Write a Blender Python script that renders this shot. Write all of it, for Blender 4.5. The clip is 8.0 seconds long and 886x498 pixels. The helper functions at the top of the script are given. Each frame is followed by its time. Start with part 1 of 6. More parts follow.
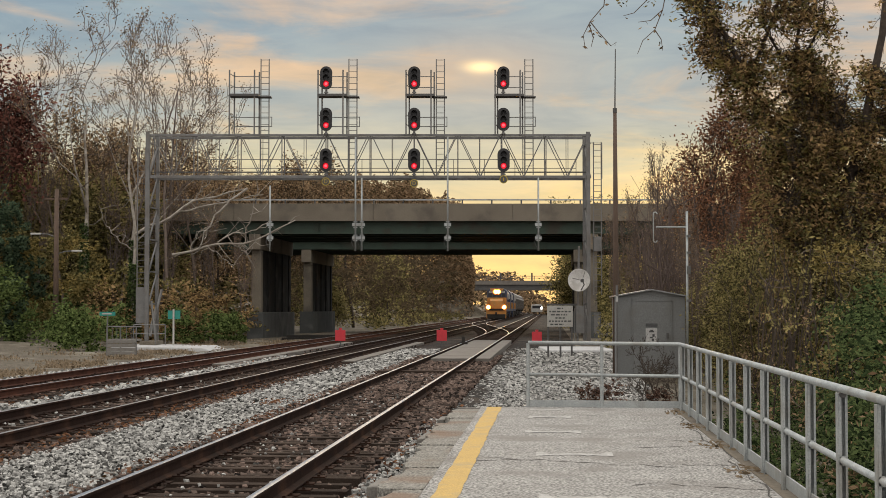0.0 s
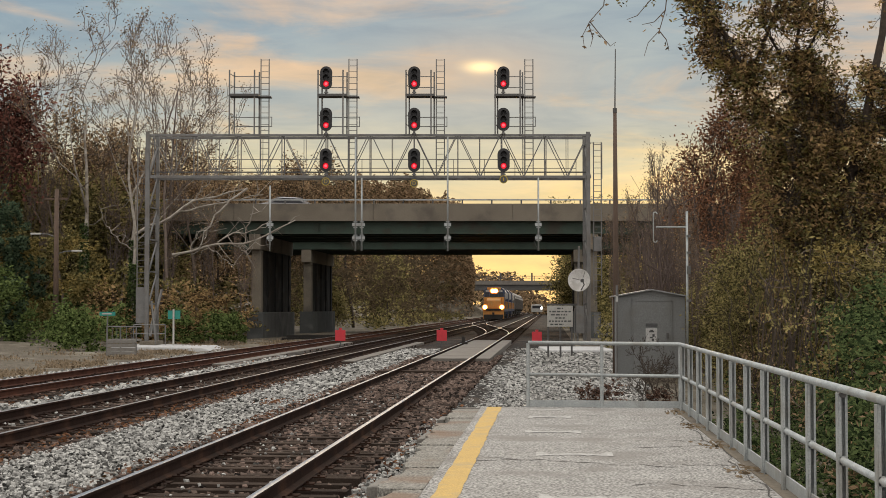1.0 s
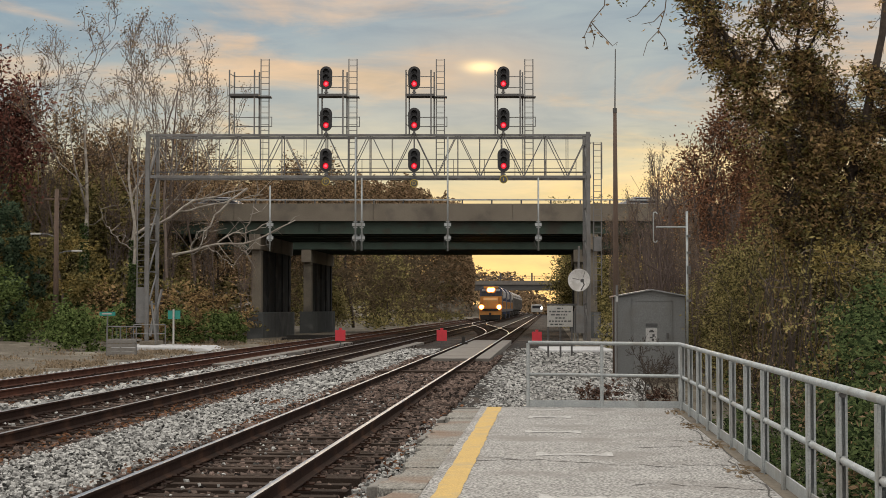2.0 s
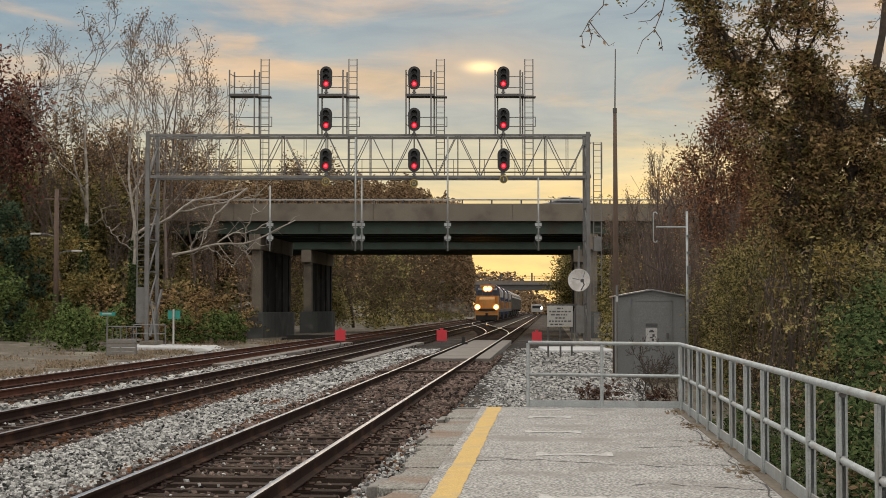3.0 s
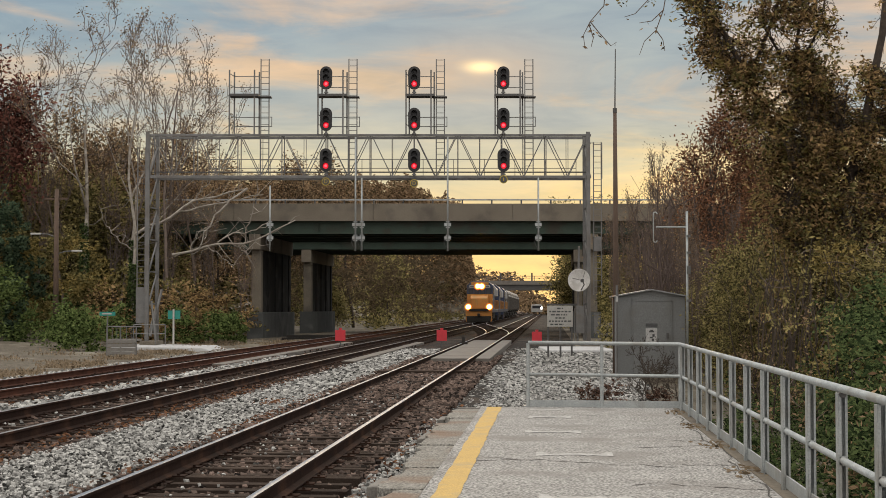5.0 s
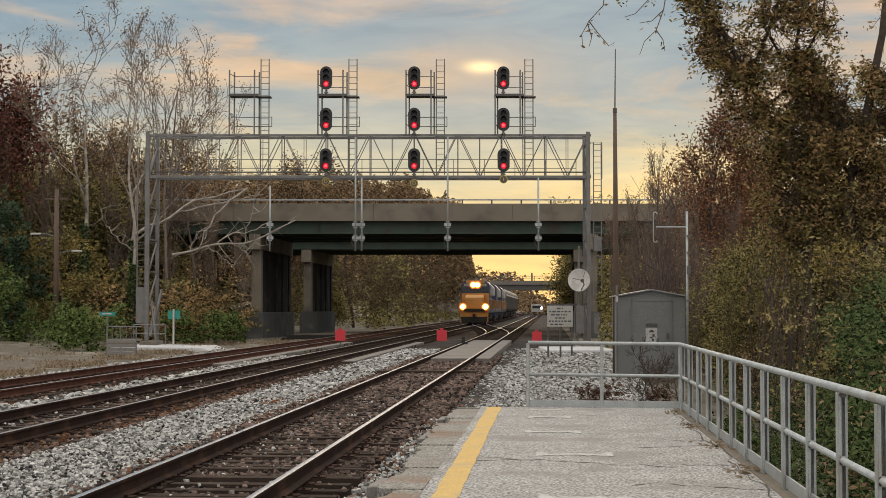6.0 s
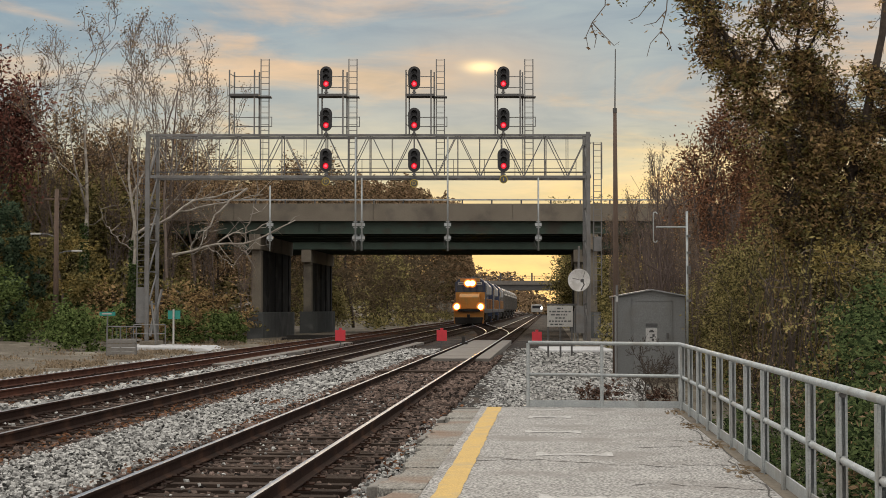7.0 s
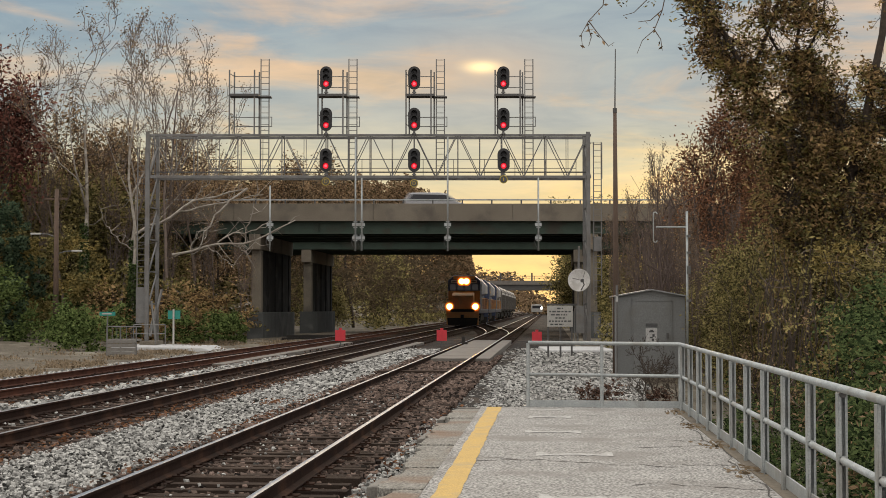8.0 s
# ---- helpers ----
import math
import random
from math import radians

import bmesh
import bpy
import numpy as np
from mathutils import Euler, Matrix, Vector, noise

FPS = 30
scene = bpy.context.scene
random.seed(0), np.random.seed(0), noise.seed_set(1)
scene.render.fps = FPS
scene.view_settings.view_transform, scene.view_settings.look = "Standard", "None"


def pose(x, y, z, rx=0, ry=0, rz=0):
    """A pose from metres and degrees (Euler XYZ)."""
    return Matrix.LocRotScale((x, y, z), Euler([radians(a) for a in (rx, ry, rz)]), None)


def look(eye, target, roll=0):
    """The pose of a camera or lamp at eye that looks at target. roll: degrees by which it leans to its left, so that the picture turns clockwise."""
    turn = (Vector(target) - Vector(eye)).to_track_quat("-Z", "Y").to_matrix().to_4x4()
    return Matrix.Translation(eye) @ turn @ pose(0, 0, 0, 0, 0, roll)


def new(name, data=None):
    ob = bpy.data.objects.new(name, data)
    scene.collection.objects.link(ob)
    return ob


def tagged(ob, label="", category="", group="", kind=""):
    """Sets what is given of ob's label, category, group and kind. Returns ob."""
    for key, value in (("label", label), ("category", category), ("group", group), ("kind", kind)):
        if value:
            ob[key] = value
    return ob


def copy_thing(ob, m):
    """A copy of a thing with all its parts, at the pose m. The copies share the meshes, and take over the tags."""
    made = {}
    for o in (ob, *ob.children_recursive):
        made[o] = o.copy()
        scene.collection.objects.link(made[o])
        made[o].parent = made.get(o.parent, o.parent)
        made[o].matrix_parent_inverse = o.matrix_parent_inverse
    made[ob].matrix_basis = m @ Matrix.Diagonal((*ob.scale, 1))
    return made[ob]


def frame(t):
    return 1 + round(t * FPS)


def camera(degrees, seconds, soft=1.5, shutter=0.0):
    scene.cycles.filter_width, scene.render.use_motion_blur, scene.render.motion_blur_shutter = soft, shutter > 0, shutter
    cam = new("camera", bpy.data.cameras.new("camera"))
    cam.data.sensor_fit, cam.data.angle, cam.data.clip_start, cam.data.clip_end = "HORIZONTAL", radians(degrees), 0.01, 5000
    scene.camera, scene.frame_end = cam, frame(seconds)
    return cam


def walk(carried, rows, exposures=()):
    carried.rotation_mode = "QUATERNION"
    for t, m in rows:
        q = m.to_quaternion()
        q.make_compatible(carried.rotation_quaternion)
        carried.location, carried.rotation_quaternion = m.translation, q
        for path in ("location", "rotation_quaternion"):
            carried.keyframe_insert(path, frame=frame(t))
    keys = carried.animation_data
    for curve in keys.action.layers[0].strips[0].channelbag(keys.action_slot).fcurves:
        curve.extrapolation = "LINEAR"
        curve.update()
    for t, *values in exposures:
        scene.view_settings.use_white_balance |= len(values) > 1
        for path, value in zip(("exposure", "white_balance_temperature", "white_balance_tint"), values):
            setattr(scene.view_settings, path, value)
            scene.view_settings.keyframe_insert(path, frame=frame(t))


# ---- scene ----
cam = camera(31.28, 8.0, soft=0.6, shutter=0.5)
EYE = 1.62
walk(cam, [(0.0, look((0, 0, EYE), (0, 100, EYE + 3.75))), (8.0, look((0, 0, EYE), (0, 100, EYE + 3.75)))])

# ---- world, sun, exposure ----
SUN_EL, SUN_AZ = 8.7, 1.42          # degrees above the horizon, degrees to the right of +y
scene.view_settings.exposure = 0.0


def ramp(nodes, stops, inter="LINEAR"):
    n = nodes.new("ShaderNodeValToRGB")
    n.color_ramp.interpolation = inter
    el = n.color_ramp.elements
    while len(el) < len(stops):
        el.new(0.5)
    for e, (p, c) in zip(el, stops):
        e.position, e.color = p, (*c, 1) if len(c) == 3 else c
    return n


def math_node(nt, op, a, b=None, clamp=False):
    n = nt.nodes.new("ShaderNodeMath")
    n.operation, n.use_clamp = op, clamp
    for i, v in enumerate((a, b)):
        if v is None:
            continue
        if isinstance(v, (int, float)):
            n.inputs[i].default_value = v
        else:
            nt.links.new(v, n.inputs[i])
    return n.outputs[0]


def mix_col(nt, fac, a, b, blend="MIX"):
    n = nt.nodes.new("ShaderNodeMix")
    n.data_type, n.blend_type = "RGBA", blend
    for i, v in ((0, fac), (6, a), (7, b)):
        if isinstance(v, (int, float)):
            n.inputs[i].default_value = v
        elif isinstance(v, tuple):
            n.inputs[i].default_value = (*v, 1)
        else:
            nt.links.new(v, n.inputs[i])
    return n.outputs[2]


def make_world():
    w = bpy.data.worlds.new("dusk_sky")
    scene.world = w
    w.use_nodes = True
    nt = w.node_tree
    nt.nodes.clear()
    L = nt.links.new
    out = nt.nodes.new("ShaderNodeOutputWorld")
    bg = nt.nodes.new("ShaderNodeBackground")
    sky = nt.nodes.new("ShaderNodeTexSky")
    sky.sky_type, sky.sun_disc = "NISHITA", False
    sky.sun_elevation, sky.sun_rotation = radians(SUN_EL), radians(SUN_AZ)
    sky.air_density, sky.dust_density = 1.5, 3.0
    tc = nt.nodes.new("ShaderNodeTexCoord")
    sep = nt.nodes.new("ShaderNodeSeparateXYZ")
    L(tc.outputs["Generated"], sep.inputs[0])
    # cloud sheet: long flat banks, warped
    def cloud(scale, shift, detail, rough, dist):
        mp = nt.nodes.new("ShaderNodeMapping")
        mp.inputs["Scale"].default_value, mp.inputs["Location"].default_value = scale, shift
        L(tc.outputs["Generated"], mp.inputs[0])
        n = nt.nodes.new("ShaderNodeTexNoise")
        n.inputs["Scale"].default_value, n.inputs["Detail"].default_value = 1.0, detail
        n.inputs["Roughness"].default_value, n.inputs["Distortion"].default_value = rough, dist
        L(mp.outputs[0], n.inputs["Vector"])
        return n.outputs[0]
    n1 = cloud((5.0, 3.0, 20.0), (1.3, 0.0, 0.6), 5.0, 0.5, 0.5)
    n2 = cloud((5.5, 4.0, 26.0), (3.1, 0.4, 1.7), 7.0, 0.6, 0.5)
    z = math_node(nt, "ADD", sep.outputs[2], math_node(nt, "MULTIPLY", math_node(nt, "SUBTRACT", n1, 0.5), 0.05))
    # lit undersides near the sunset, cool grey-blue cloud above
    warm = ramp(nt.nodes, [(0.0, (1.40, 0.88, 0.32)), (0.06, (1.30, 0.86, 0.32)), (0.085, (1.10, 0.82, 0.38)), (0.115, (0.74, 0.57, 0.38)), (0.17, (0.72, 0.54, 0.40)), (0.22, (0.58, 0.50, 0.45)), (0.5, (1.12, 1.08, 1.04)), (1.0, (1.85, 1.77, 1.66))])
    cool = ramp(nt.nodes, [(0.0, (1.30, 0.84, 0.32)), (0.06, (1.12, 0.80, 0.35)), (0.085, (0.74, 0.68, 0.46)), (0.115, (0.46, 0.51, 0.49)), (0.17, (0.32, 0.425, 0.49)), (0.22, (0.27, 0.385, 0.48)), (0.5, (1.0, 1.01, 1.02)), (1.0, (1.85, 1.77, 1.66))])
    for rp in (warm, cool):
        L(z, rp.inputs[0])
    pick = ramp(nt.nodes, [(0.47, (0, 0, 0)), (0.70, (1, 1, 1))], "EASE")
    L(n2, pick.inputs[0])
    grad_w = mix_col(nt, pick.outputs[0], cool.outputs[0], warm.outputs[0])
    n3 = cloud((13.0, 9.0, 62.0), (0.7, 2.2, 0.3), 6.0, 0.6, 0.6)
    tex = ramp(nt.nodes, [(0.32, (0.82, 0.87, 0.92)), (0.5, (1.0, 1.0, 1.0)), (0.68, (1.16, 1.11, 1.05))])
    L(n3, tex.inputs[0])
    grad_w = mix_col(nt, 1.0, grad_w, tex.outputs[0], "MULTIPLY")
    # away from the sunset
    grad_e = ramp(nt.nodes, [(0.0, (0.84, 0.78, 0.77)), (0.2, (1.0, 0.96, 0.94)), (0.6, (1.5, 1.45, 1.38)), (1.0, (1.85, 1.77, 1.66))])
    L(z, grad_e.inputs[0])
    west = math_node(nt, "MULTIPLY_ADD", sep.outputs[1], 0.9, True)
    west.node.inputs[2].default_value = 0.35
    col = mix_col(nt, west, grad_e.outputs[0], grad_w)
    # the sun behind thin cloud
    el, az = radians(SUN_EL), radians(SUN_AZ)
    dx = math_node(nt, "MULTIPLY", math_node(nt, "SUBTRACT", sep.outputs[0], math.sin(az)), 78.0)
    dz = math_node(nt, "MULTIPLY", math_node(nt, "SUBTRACT", sep.outputs[2], math.sin(el)), 230.0)
    d2 = math_node(nt, "ADD", math_node(nt, "MULTIPLY", dx, dx), math_node(nt, "MULTIPLY", dz, dz))
    glow = math_node(nt, "MULTIPLY", math_node(nt, "POWER", 2.718, math_node(nt, "MULTIPLY", d2, -1.6)), math_node(nt, "GREATER_THAN", sep.outputs[1], 0.0))
    dx2 = math_node(nt, "MULTIPLY", dx, 0.2)
    dz2 = math_node(nt, "MULTIPLY", dz, 0.18)
    d3 = math_node(nt, "ADD", math_node(nt, "MULTIPLY", dx2, dx2), math_node(nt, "MULTIPLY", dz2, dz2))
    halo = math_node(nt, "MULTIPLY", math_node(nt, "POWER", 2.718, math_node(nt, "MULTIPLY", d3, -1.6)), math_node(nt, "GREATER_THAN", sep.outputs[1], 0.0))
    col = mix_col(nt, math_node(nt, "MULTIPLY", halo, 0.5), col, (0.72, 0.52, 0.36))
    col = mix_col(nt, math_node(nt, "MULTIPLY", glow, 0.95), col, (1.7, 1.25, 0.66))
    skyc = mix_col(nt, 1.0, sky.outputs[0], (0.02, 0.02, 0.02), "MULTIPLY")
    col = mix_col(nt, 0.92, skyc, col)
    L(col, bg.inputs[0])
    bg.inputs[1].default_value = 1.0
    L(bg.outputs[0], out.inputs[0])


make_world()
sun = new("sun", bpy.data.lights.new("sun", "SUN"))
sun.data.energy, sun.data.angle, sun.data.color = 0.6, radians(14), (1.0, 0.72, 0.45)
SX, SY, SZ = math.sin(radians(SUN_AZ)), math.cos(radians(SUN_AZ)), math.tan(radians(SUN_EL))
sun.matrix_world = look((300 * SX, 300 * SY, 300 * SZ), (0, 0, 0))


# ---- materials ----
def mat(name, c1, c2=None, rough=0.7, metal=0.0, scale=6.0, fine=60.0, bump=0.2, stain=None, stain_scale=0.8, island=0.0, emit=None, power=0.0, spec=0.5, obj_rand=0.0, grit=0.22, edge=1.0):
    """A surface of two tones with coarse and fine noise, relief, and stains."""
    m = bpy.data.materials.new(name)
    m.use_nodes = True
    nt = m.node_tree
    b = nt.nodes["Principled BSDF"]
    b.inputs["Specular IOR Level"].default_value = spec
    b.inputs["Specular Tint"].default_value = (edge, edge, edge, 1)
    L = nt.links.new
    tc = nt.nodes.new("ShaderNodeTexCoord")
    c2 = c2 or tuple(v * 0.75 for v in c1)
    n1, n2 = nt.nodes.new("ShaderNodeTexNoise"), nt.nodes.new("ShaderNodeTexNoise")
    n1.inputs["Scale"].default_value, n2.inputs["Scale"].default_value = scale, fine
    n1.inputs["Detail"].default_value = n2.inputs["Detail"].default_value = 4.0
    for n in (n1, n2):
        L(tc.outputs["Object"], n.inputs["Vector"])
    f = math_node(nt, "MULTIPLY_ADD", n1.outputs[0], 1.6, True)
    f.node.inputs[2].default_value = -0.3
    if island:
        g = nt.nodes.new("ShaderNodeNewGeometry")
        f = math_node(nt, "ADD", math_node(nt, "MULTIPLY", f, 1 - island), math_node(nt, "MULTIPLY", g.outputs["Random Per Island"], island))
    if obj_rand:
        g = nt.nodes.new("ShaderNodeObjectInfo")
        f = math_node(nt, "ADD", math_node(nt, "MULTIPLY", f, 1 - obj_rand), math_node(nt, "MULTIPLY", g.outputs["Random"], obj_rand))
    col = mix_col(nt, f, c1, c2)
    fn = ramp(nt.nodes, [(0.34, (max(0.0, 1 - grit),) * 3), (0.66, (1 + 0.7 * grit,) * 3)])
    L(n2.outputs[0], fn.inputs[0])
    col = mix_col(nt, 0.8, col, fn.outputs[0], "MULTIPLY")
    if stain:
        n3 = nt.nodes.new("ShaderNodeTexNoise")
        n3.inputs["Scale"].default_value, n3.inputs["Detail"].default_value = stain_scale, 6.0
        L(tc.outputs["Object"], n3.inputs["Vector"])
        sr = ramp(nt.nodes, [(0.52, (0, 0, 0)), (0.66, (1, 1, 1))])
        L(n3.outputs[0], sr.inputs[0])
        col = mix_col(nt, math_node(nt, "MULTIPLY", sr.outputs[0], 0.75), col, stain)
    L(col, b.inputs["Base Color"])
    rr = math_node(nt, "MULTIPLY_ADD", n2.outputs[0], 0.25, True)
    rr.node.inputs[2].default_value = rough - 0.125
    L(rr, b.inputs["Roughness"])
    b.inputs["Metallic"].default_value = metal
    if bump:
        bp = nt.nodes.new("ShaderNodeBump")
        bp.inputs["Strength"].default_value, bp.inputs["Distance"].default_value = bump, 0.02
        L(n2.outputs[0], bp.inputs["Height"])
        L(bp.outputs[0], b.inputs["Normal"])
    if emit:
        b.inputs["Emission Color"].default_value = (*emit, 1)
        b.inputs["Emission Strength"].default_value = power
    return m


def leaf_mat(name, c1, c2, c3):
    """Leaves: each its own tone, with light coming through."""
    m = bpy.data.materials.new(name)
    m.use_nodes = True
    nt = m.node_tree
    nt.nodes.clear()
    L = nt.links.new
    out = nt.nodes.new("ShaderNodeOutputMaterial")
    g = nt.nodes.new("ShaderNodeNewGeometry")
    r = ramp(nt.nodes, [(0.0, tuple(v * 0.4 for v in c3)), (0.35, tuple(v * 1.1 for v in c1)), (0.7, tuple(v * 1.3 for v in c2)), (1.0, tuple(v * 1.8 for v in c2))])
    L(g.outputs["Random Per Island"], r.inputs[0])
    d, t, gl = nt.nodes.new("ShaderNodeBsdfDiffuse"), nt.nodes.new("ShaderNodeBsdfTranslucent"), nt.nodes.new("ShaderNodeMixShader")
    gl.inputs[0].default_value = 0.45
    L(r.outputs[0], d.inputs[0])
    L(r.outputs[0], t.inputs[0])
    L(d.outputs[0], gl.inputs[1])
    L(t.outputs[0], gl.inputs[2])
    L(gl.outputs[0], out.inputs[0])
    return m


M_GROUND = mat("earth_and_dry_grass", (0.175, 0.150, 0.115), (0.080, 0.066, 0.048), 0.95, scale=2.2, fine=12, bump=1.0, stain=(0.225, 0.200, 0.155), stain_scale=0.6, spec=0.2, grit=0.6)
# Near-black bed: the shade between the stones is put into its colour.
M_BALLAST_BED = mat("gap_shade_ballast_bed", (0.032, 0.028, 0.025), (0.010, 0.009, 0.008), 0.95, scale=14, fine=34, bump=1.0, stain=(0.080, 0.060, 0.048), stain_scale=0.5, spec=0.2)
M_TRACKBED = mat("brown_fouled_ballast", (0.038, 0.027, 0.021), (0.012, 0.009, 0.007), 0.95, scale=9, fine=30, bump=1.0, stain=(0.075, 0.060, 0.050), stain_scale=1.2, spec=0.1)
M_BROWNSTONE = mat("brown_fouled_stone", (0.23, 0.165, 0.135), (0.010, 0.008, 0.007), 0.9, scale=3, fine=90, bump=0.3, island=1.0, spec=0.1)
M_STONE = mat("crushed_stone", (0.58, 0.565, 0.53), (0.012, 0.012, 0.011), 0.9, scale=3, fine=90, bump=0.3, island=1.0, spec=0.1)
M_ASPHALT = mat("worn_asphalt", (0.392, 0.380, 0.356), (0.280, 0.268, 0.248), 0.92, scale=1.6, fine=38, bump=1.0, stain=(0.216, 0.200, 0.180), stain_scale=0.8, grit=1.0)
M_EDGE = mat("stained_platform_edge", (0.30, 0.285, 0.255), (0.20, 0.185, 0.155), 0.92, scale=3.5, fine=38, bump=1.0, stain=(0.20, 0.125, 0.080), stain_scale=0.9, grit=0.8)
M_YELLOW = mat("faded_yellow_paint", (0.576, 0.376, 0.104), (0.480, 0.320, 0.104), 0.8, scale=5, fine=60, bump=0.4, stain=(0.368, 0.288, 0.160), stain_scale=2.0)
M_WHITE_PAINT = mat("worn_white_paint", (0.576, 0.568, 0.552), (0.384, 0.376, 0.360), 0.8, scale=20, fine=80, bump=0.3)
M_CRACK = mat("tar_filled_crack", (0.040, 0.036, 0.032), (0.072, 0.064, 0.056), 0.9, scale=8, bump=0.3)
M_TIE = mat("creosoted_wood", (0.062, 0.044, 0.034), (0.018, 0.013, 0.011), 0.9, scale=5, fine=70, bump=0.6, stain=(0.075, 0.054, 0.042), stain_scale=2.5, obj_rand=0.4, spec=0.08)
M_RUST = mat("rusty_rail_steel", (0.036, 0.019, 0.014), (0.016, 0.010, 0.008), 0.85, metal=0.0, scale=4, fine=50, bump=0.3, stain=(0.070, 0.036, 0.023), stain_scale=1.5, spec=0.08)
M_RUSTRED = mat("red_rusted_rail_steel", (0.105, 0.045, 0.030), (0.040, 0.019, 0.014), 0.85, scale=4, fine=50, bump=0.3, stain=(0.13, 0.055, 0.032), stain_scale=1.5, spec=0.08)
M_RAILTOP = mat("polished_rail_head", (0.42, 0.46, 0.52), (0.31, 0.34, 0.38), 0.44, metal=1.0, scale=2, fine=30, bump=0.03, edge=0.55)
M_RAILDULL = mat("dull_rail_head", (0.42, 0.42, 0.43), (0.28, 0.27, 0.27), 0.46, metal=1.0, scale=2, fine=30, bump=0.05, edge=0.45)
M_WORNWHITE = mat("rubbed_white_paint", (0.528, 0.520, 0.496), (0.368, 0.356, 0.336), 0.85, scale=9, fine=40, bump=0.5, stain=(0.296, 0.284, 0.268), stain_scale=5.0, grit=0.4)
M_GALV = mat("galvanised_steel", (0.216, 0.212, 0.204), (0.136, 0.132, 0.126), 0.55, metal=0.45, scale=3, fine=40, bump=0.1, stain=(0.152, 0.136, 0.120), stain_scale=1.3)
M_RAILING = mat("weathered_galvanised_railing", (0.460, 0.480, 0.470), (0.310, 0.330, 0.330), 0.5, metal=0.4, scale=7, fine=60, bump=0.15, stain=(0.300, 0.290, 0.260), stain_scale=2.5)
M_DARKSTEEL = mat("dark_weathered_steel", (0.128, 0.124, 0.120), (0.072, 0.068, 0.064), 0.6, metal=0.4, scale=4, fine=40, bump=0.15)
M_BLACK = mat("matt_black_signal_paint", (0.022, 0.021, 0.022), (0.035, 0.033, 0.032), 0.55, scale=5, bump=0.05)
M_RED_LIT = mat("lit_red_lens", (0.6, 0.02, 0.03), rough=0.3, bump=0.0, emit=(1.0, 0.03, 0.04), power=5.0)
M_RED_HALO = mat("red_lens_and_glow", (0.35, 0.01, 0.02), rough=0.4, bump=0.0, emit=(1.0, 0.01, 0.03), power=0.8)
M_CONCRETE = mat("weathered_concrete", (0.215, 0.186, 0.146), (0.155, 0.132, 0.102), 0.9, scale=0.8, fine=18, bump=0.4, stain=(0.096, 0.084, 0.072), stain_scale=0.5, spec=0.2)
# Concrete darkened so that its colour carries the shade under the decks.
M_PIERSHADE = mat("shade_darkened_concrete", (0.026, 0.025, 0.024), (0.015, 0.014, 0.013), 0.92, scale=0.9, fine=18, bump=0.4, stain=(0.055, 0.052, 0.05), stain_scale=0.6, spec=0.2)
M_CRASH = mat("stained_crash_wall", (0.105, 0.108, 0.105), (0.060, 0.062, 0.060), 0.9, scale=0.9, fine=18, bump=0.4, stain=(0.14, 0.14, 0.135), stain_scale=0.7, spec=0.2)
M_PANEL = mat("pale_concrete_panel", (0.190, 0.172, 0.150), (0.140, 0.126, 0.110), 0.9, scale=1.6, fine=22, bump=0.4, stain=(0.141, 0.122, 0.106), stain_scale=0.8)
M_GIRDER = mat("green_painted_girder", (0.060, 0.084, 0.064), (0.040, 0.056, 0.044), 0.65, scale=1.2, fine=20, bump=0.15, stain=(0.060, 0.048, 0.036), stain_scale=0.6, spec=0.2)
M_PALE = mat("pale_crushed_limestone", (0.544, 0.536, 0.528), (0.416, 0.408, 0.400), 0.95, scale=8, fine=30, bump=0.8)
M_SHED = mat("grey_painted_sheet", (0.192, 0.196, 0.192), (0.160, 0.164, 0.160), 0.55, scale=1.5, fine=30, bump=0.06, stain=(0.144, 0.140, 0.128), stain_scale=1.2)
M_SHEDROOF = mat("pale_grey_roof_sheet", (0.272, 0.276, 0.272), (0.216, 0.216, 0.212), 0.5, scale=2, fine=30, bump=0.08)
M_SIGN = mat("dirty_white_sign", (0.464, 0.448, 0.408), (0.368, 0.352, 0.320), 0.6, scale=4, fine=40, bump=0.05)
M_DISH = mat("white_dish_enamel", (0.72, 0.70, 0.67), (0.60, 0.58, 0.55), 0.6, scale=4, fine=40, bump=0.03, stain=(0.45, 0.42, 0.38), stain_scale=2.0)
M_TEXT = mat("dark_lettering", (0.05, 0.05, 0.05), (0.10, 0.10, 0.10), 0.7, bump=0)
M_REDBOARD = mat("red_marker_board", (0.62, 0.035, 0.05), (0.48, 0.03, 0.04), 0.6, scale=6, bump=0.05)
M_TEAL = mat("green_road_sign", (0.02, 0.25, 0.19), (0.015, 0.19, 0.15), 0.5, scale=6, bump=0.03)
M_YRING = mat("yellow_enamel", (0.496, 0.368, 0.048), (0.400, 0.288, 0.040), 0.5, scale=6, bump=0.03)
M_OLDWOOD = mat("grey_weathered_timber", (0.240, 0.224, 0.200), (0.160, 0.148, 0.132), 0.9, scale=5, fine=50, bump=0.5)
M_POLE = mat("brown_utility_pole", (0.13, 0.085, 0.06), (0.085, 0.058, 0.042), 0.9, scale=3, fine=40, bump=0.4)
M_BARK = mat("brown_bark", (0.085, 0.065, 0.05), (0.045, 0.036, 0.03), 0.95, scale=6, fine=40, bump=0.8, spec=0.2)
M_SYC = mat("pale_sycamore_bark", (0.46, 0.42, 0.36), (0.17, 0.14, 0.11), 0.85, scale=3.5, fine=20, bump=0.3, stain=(0.16, 0.13, 0.10), stain_scale=1.6)
M_TWIG = mat("thin_brown_twigs", (0.19, 0.15, 0.125), (0.12, 0.092, 0.076), 0.95, scale=4, bump=0.0, spec=0.2)
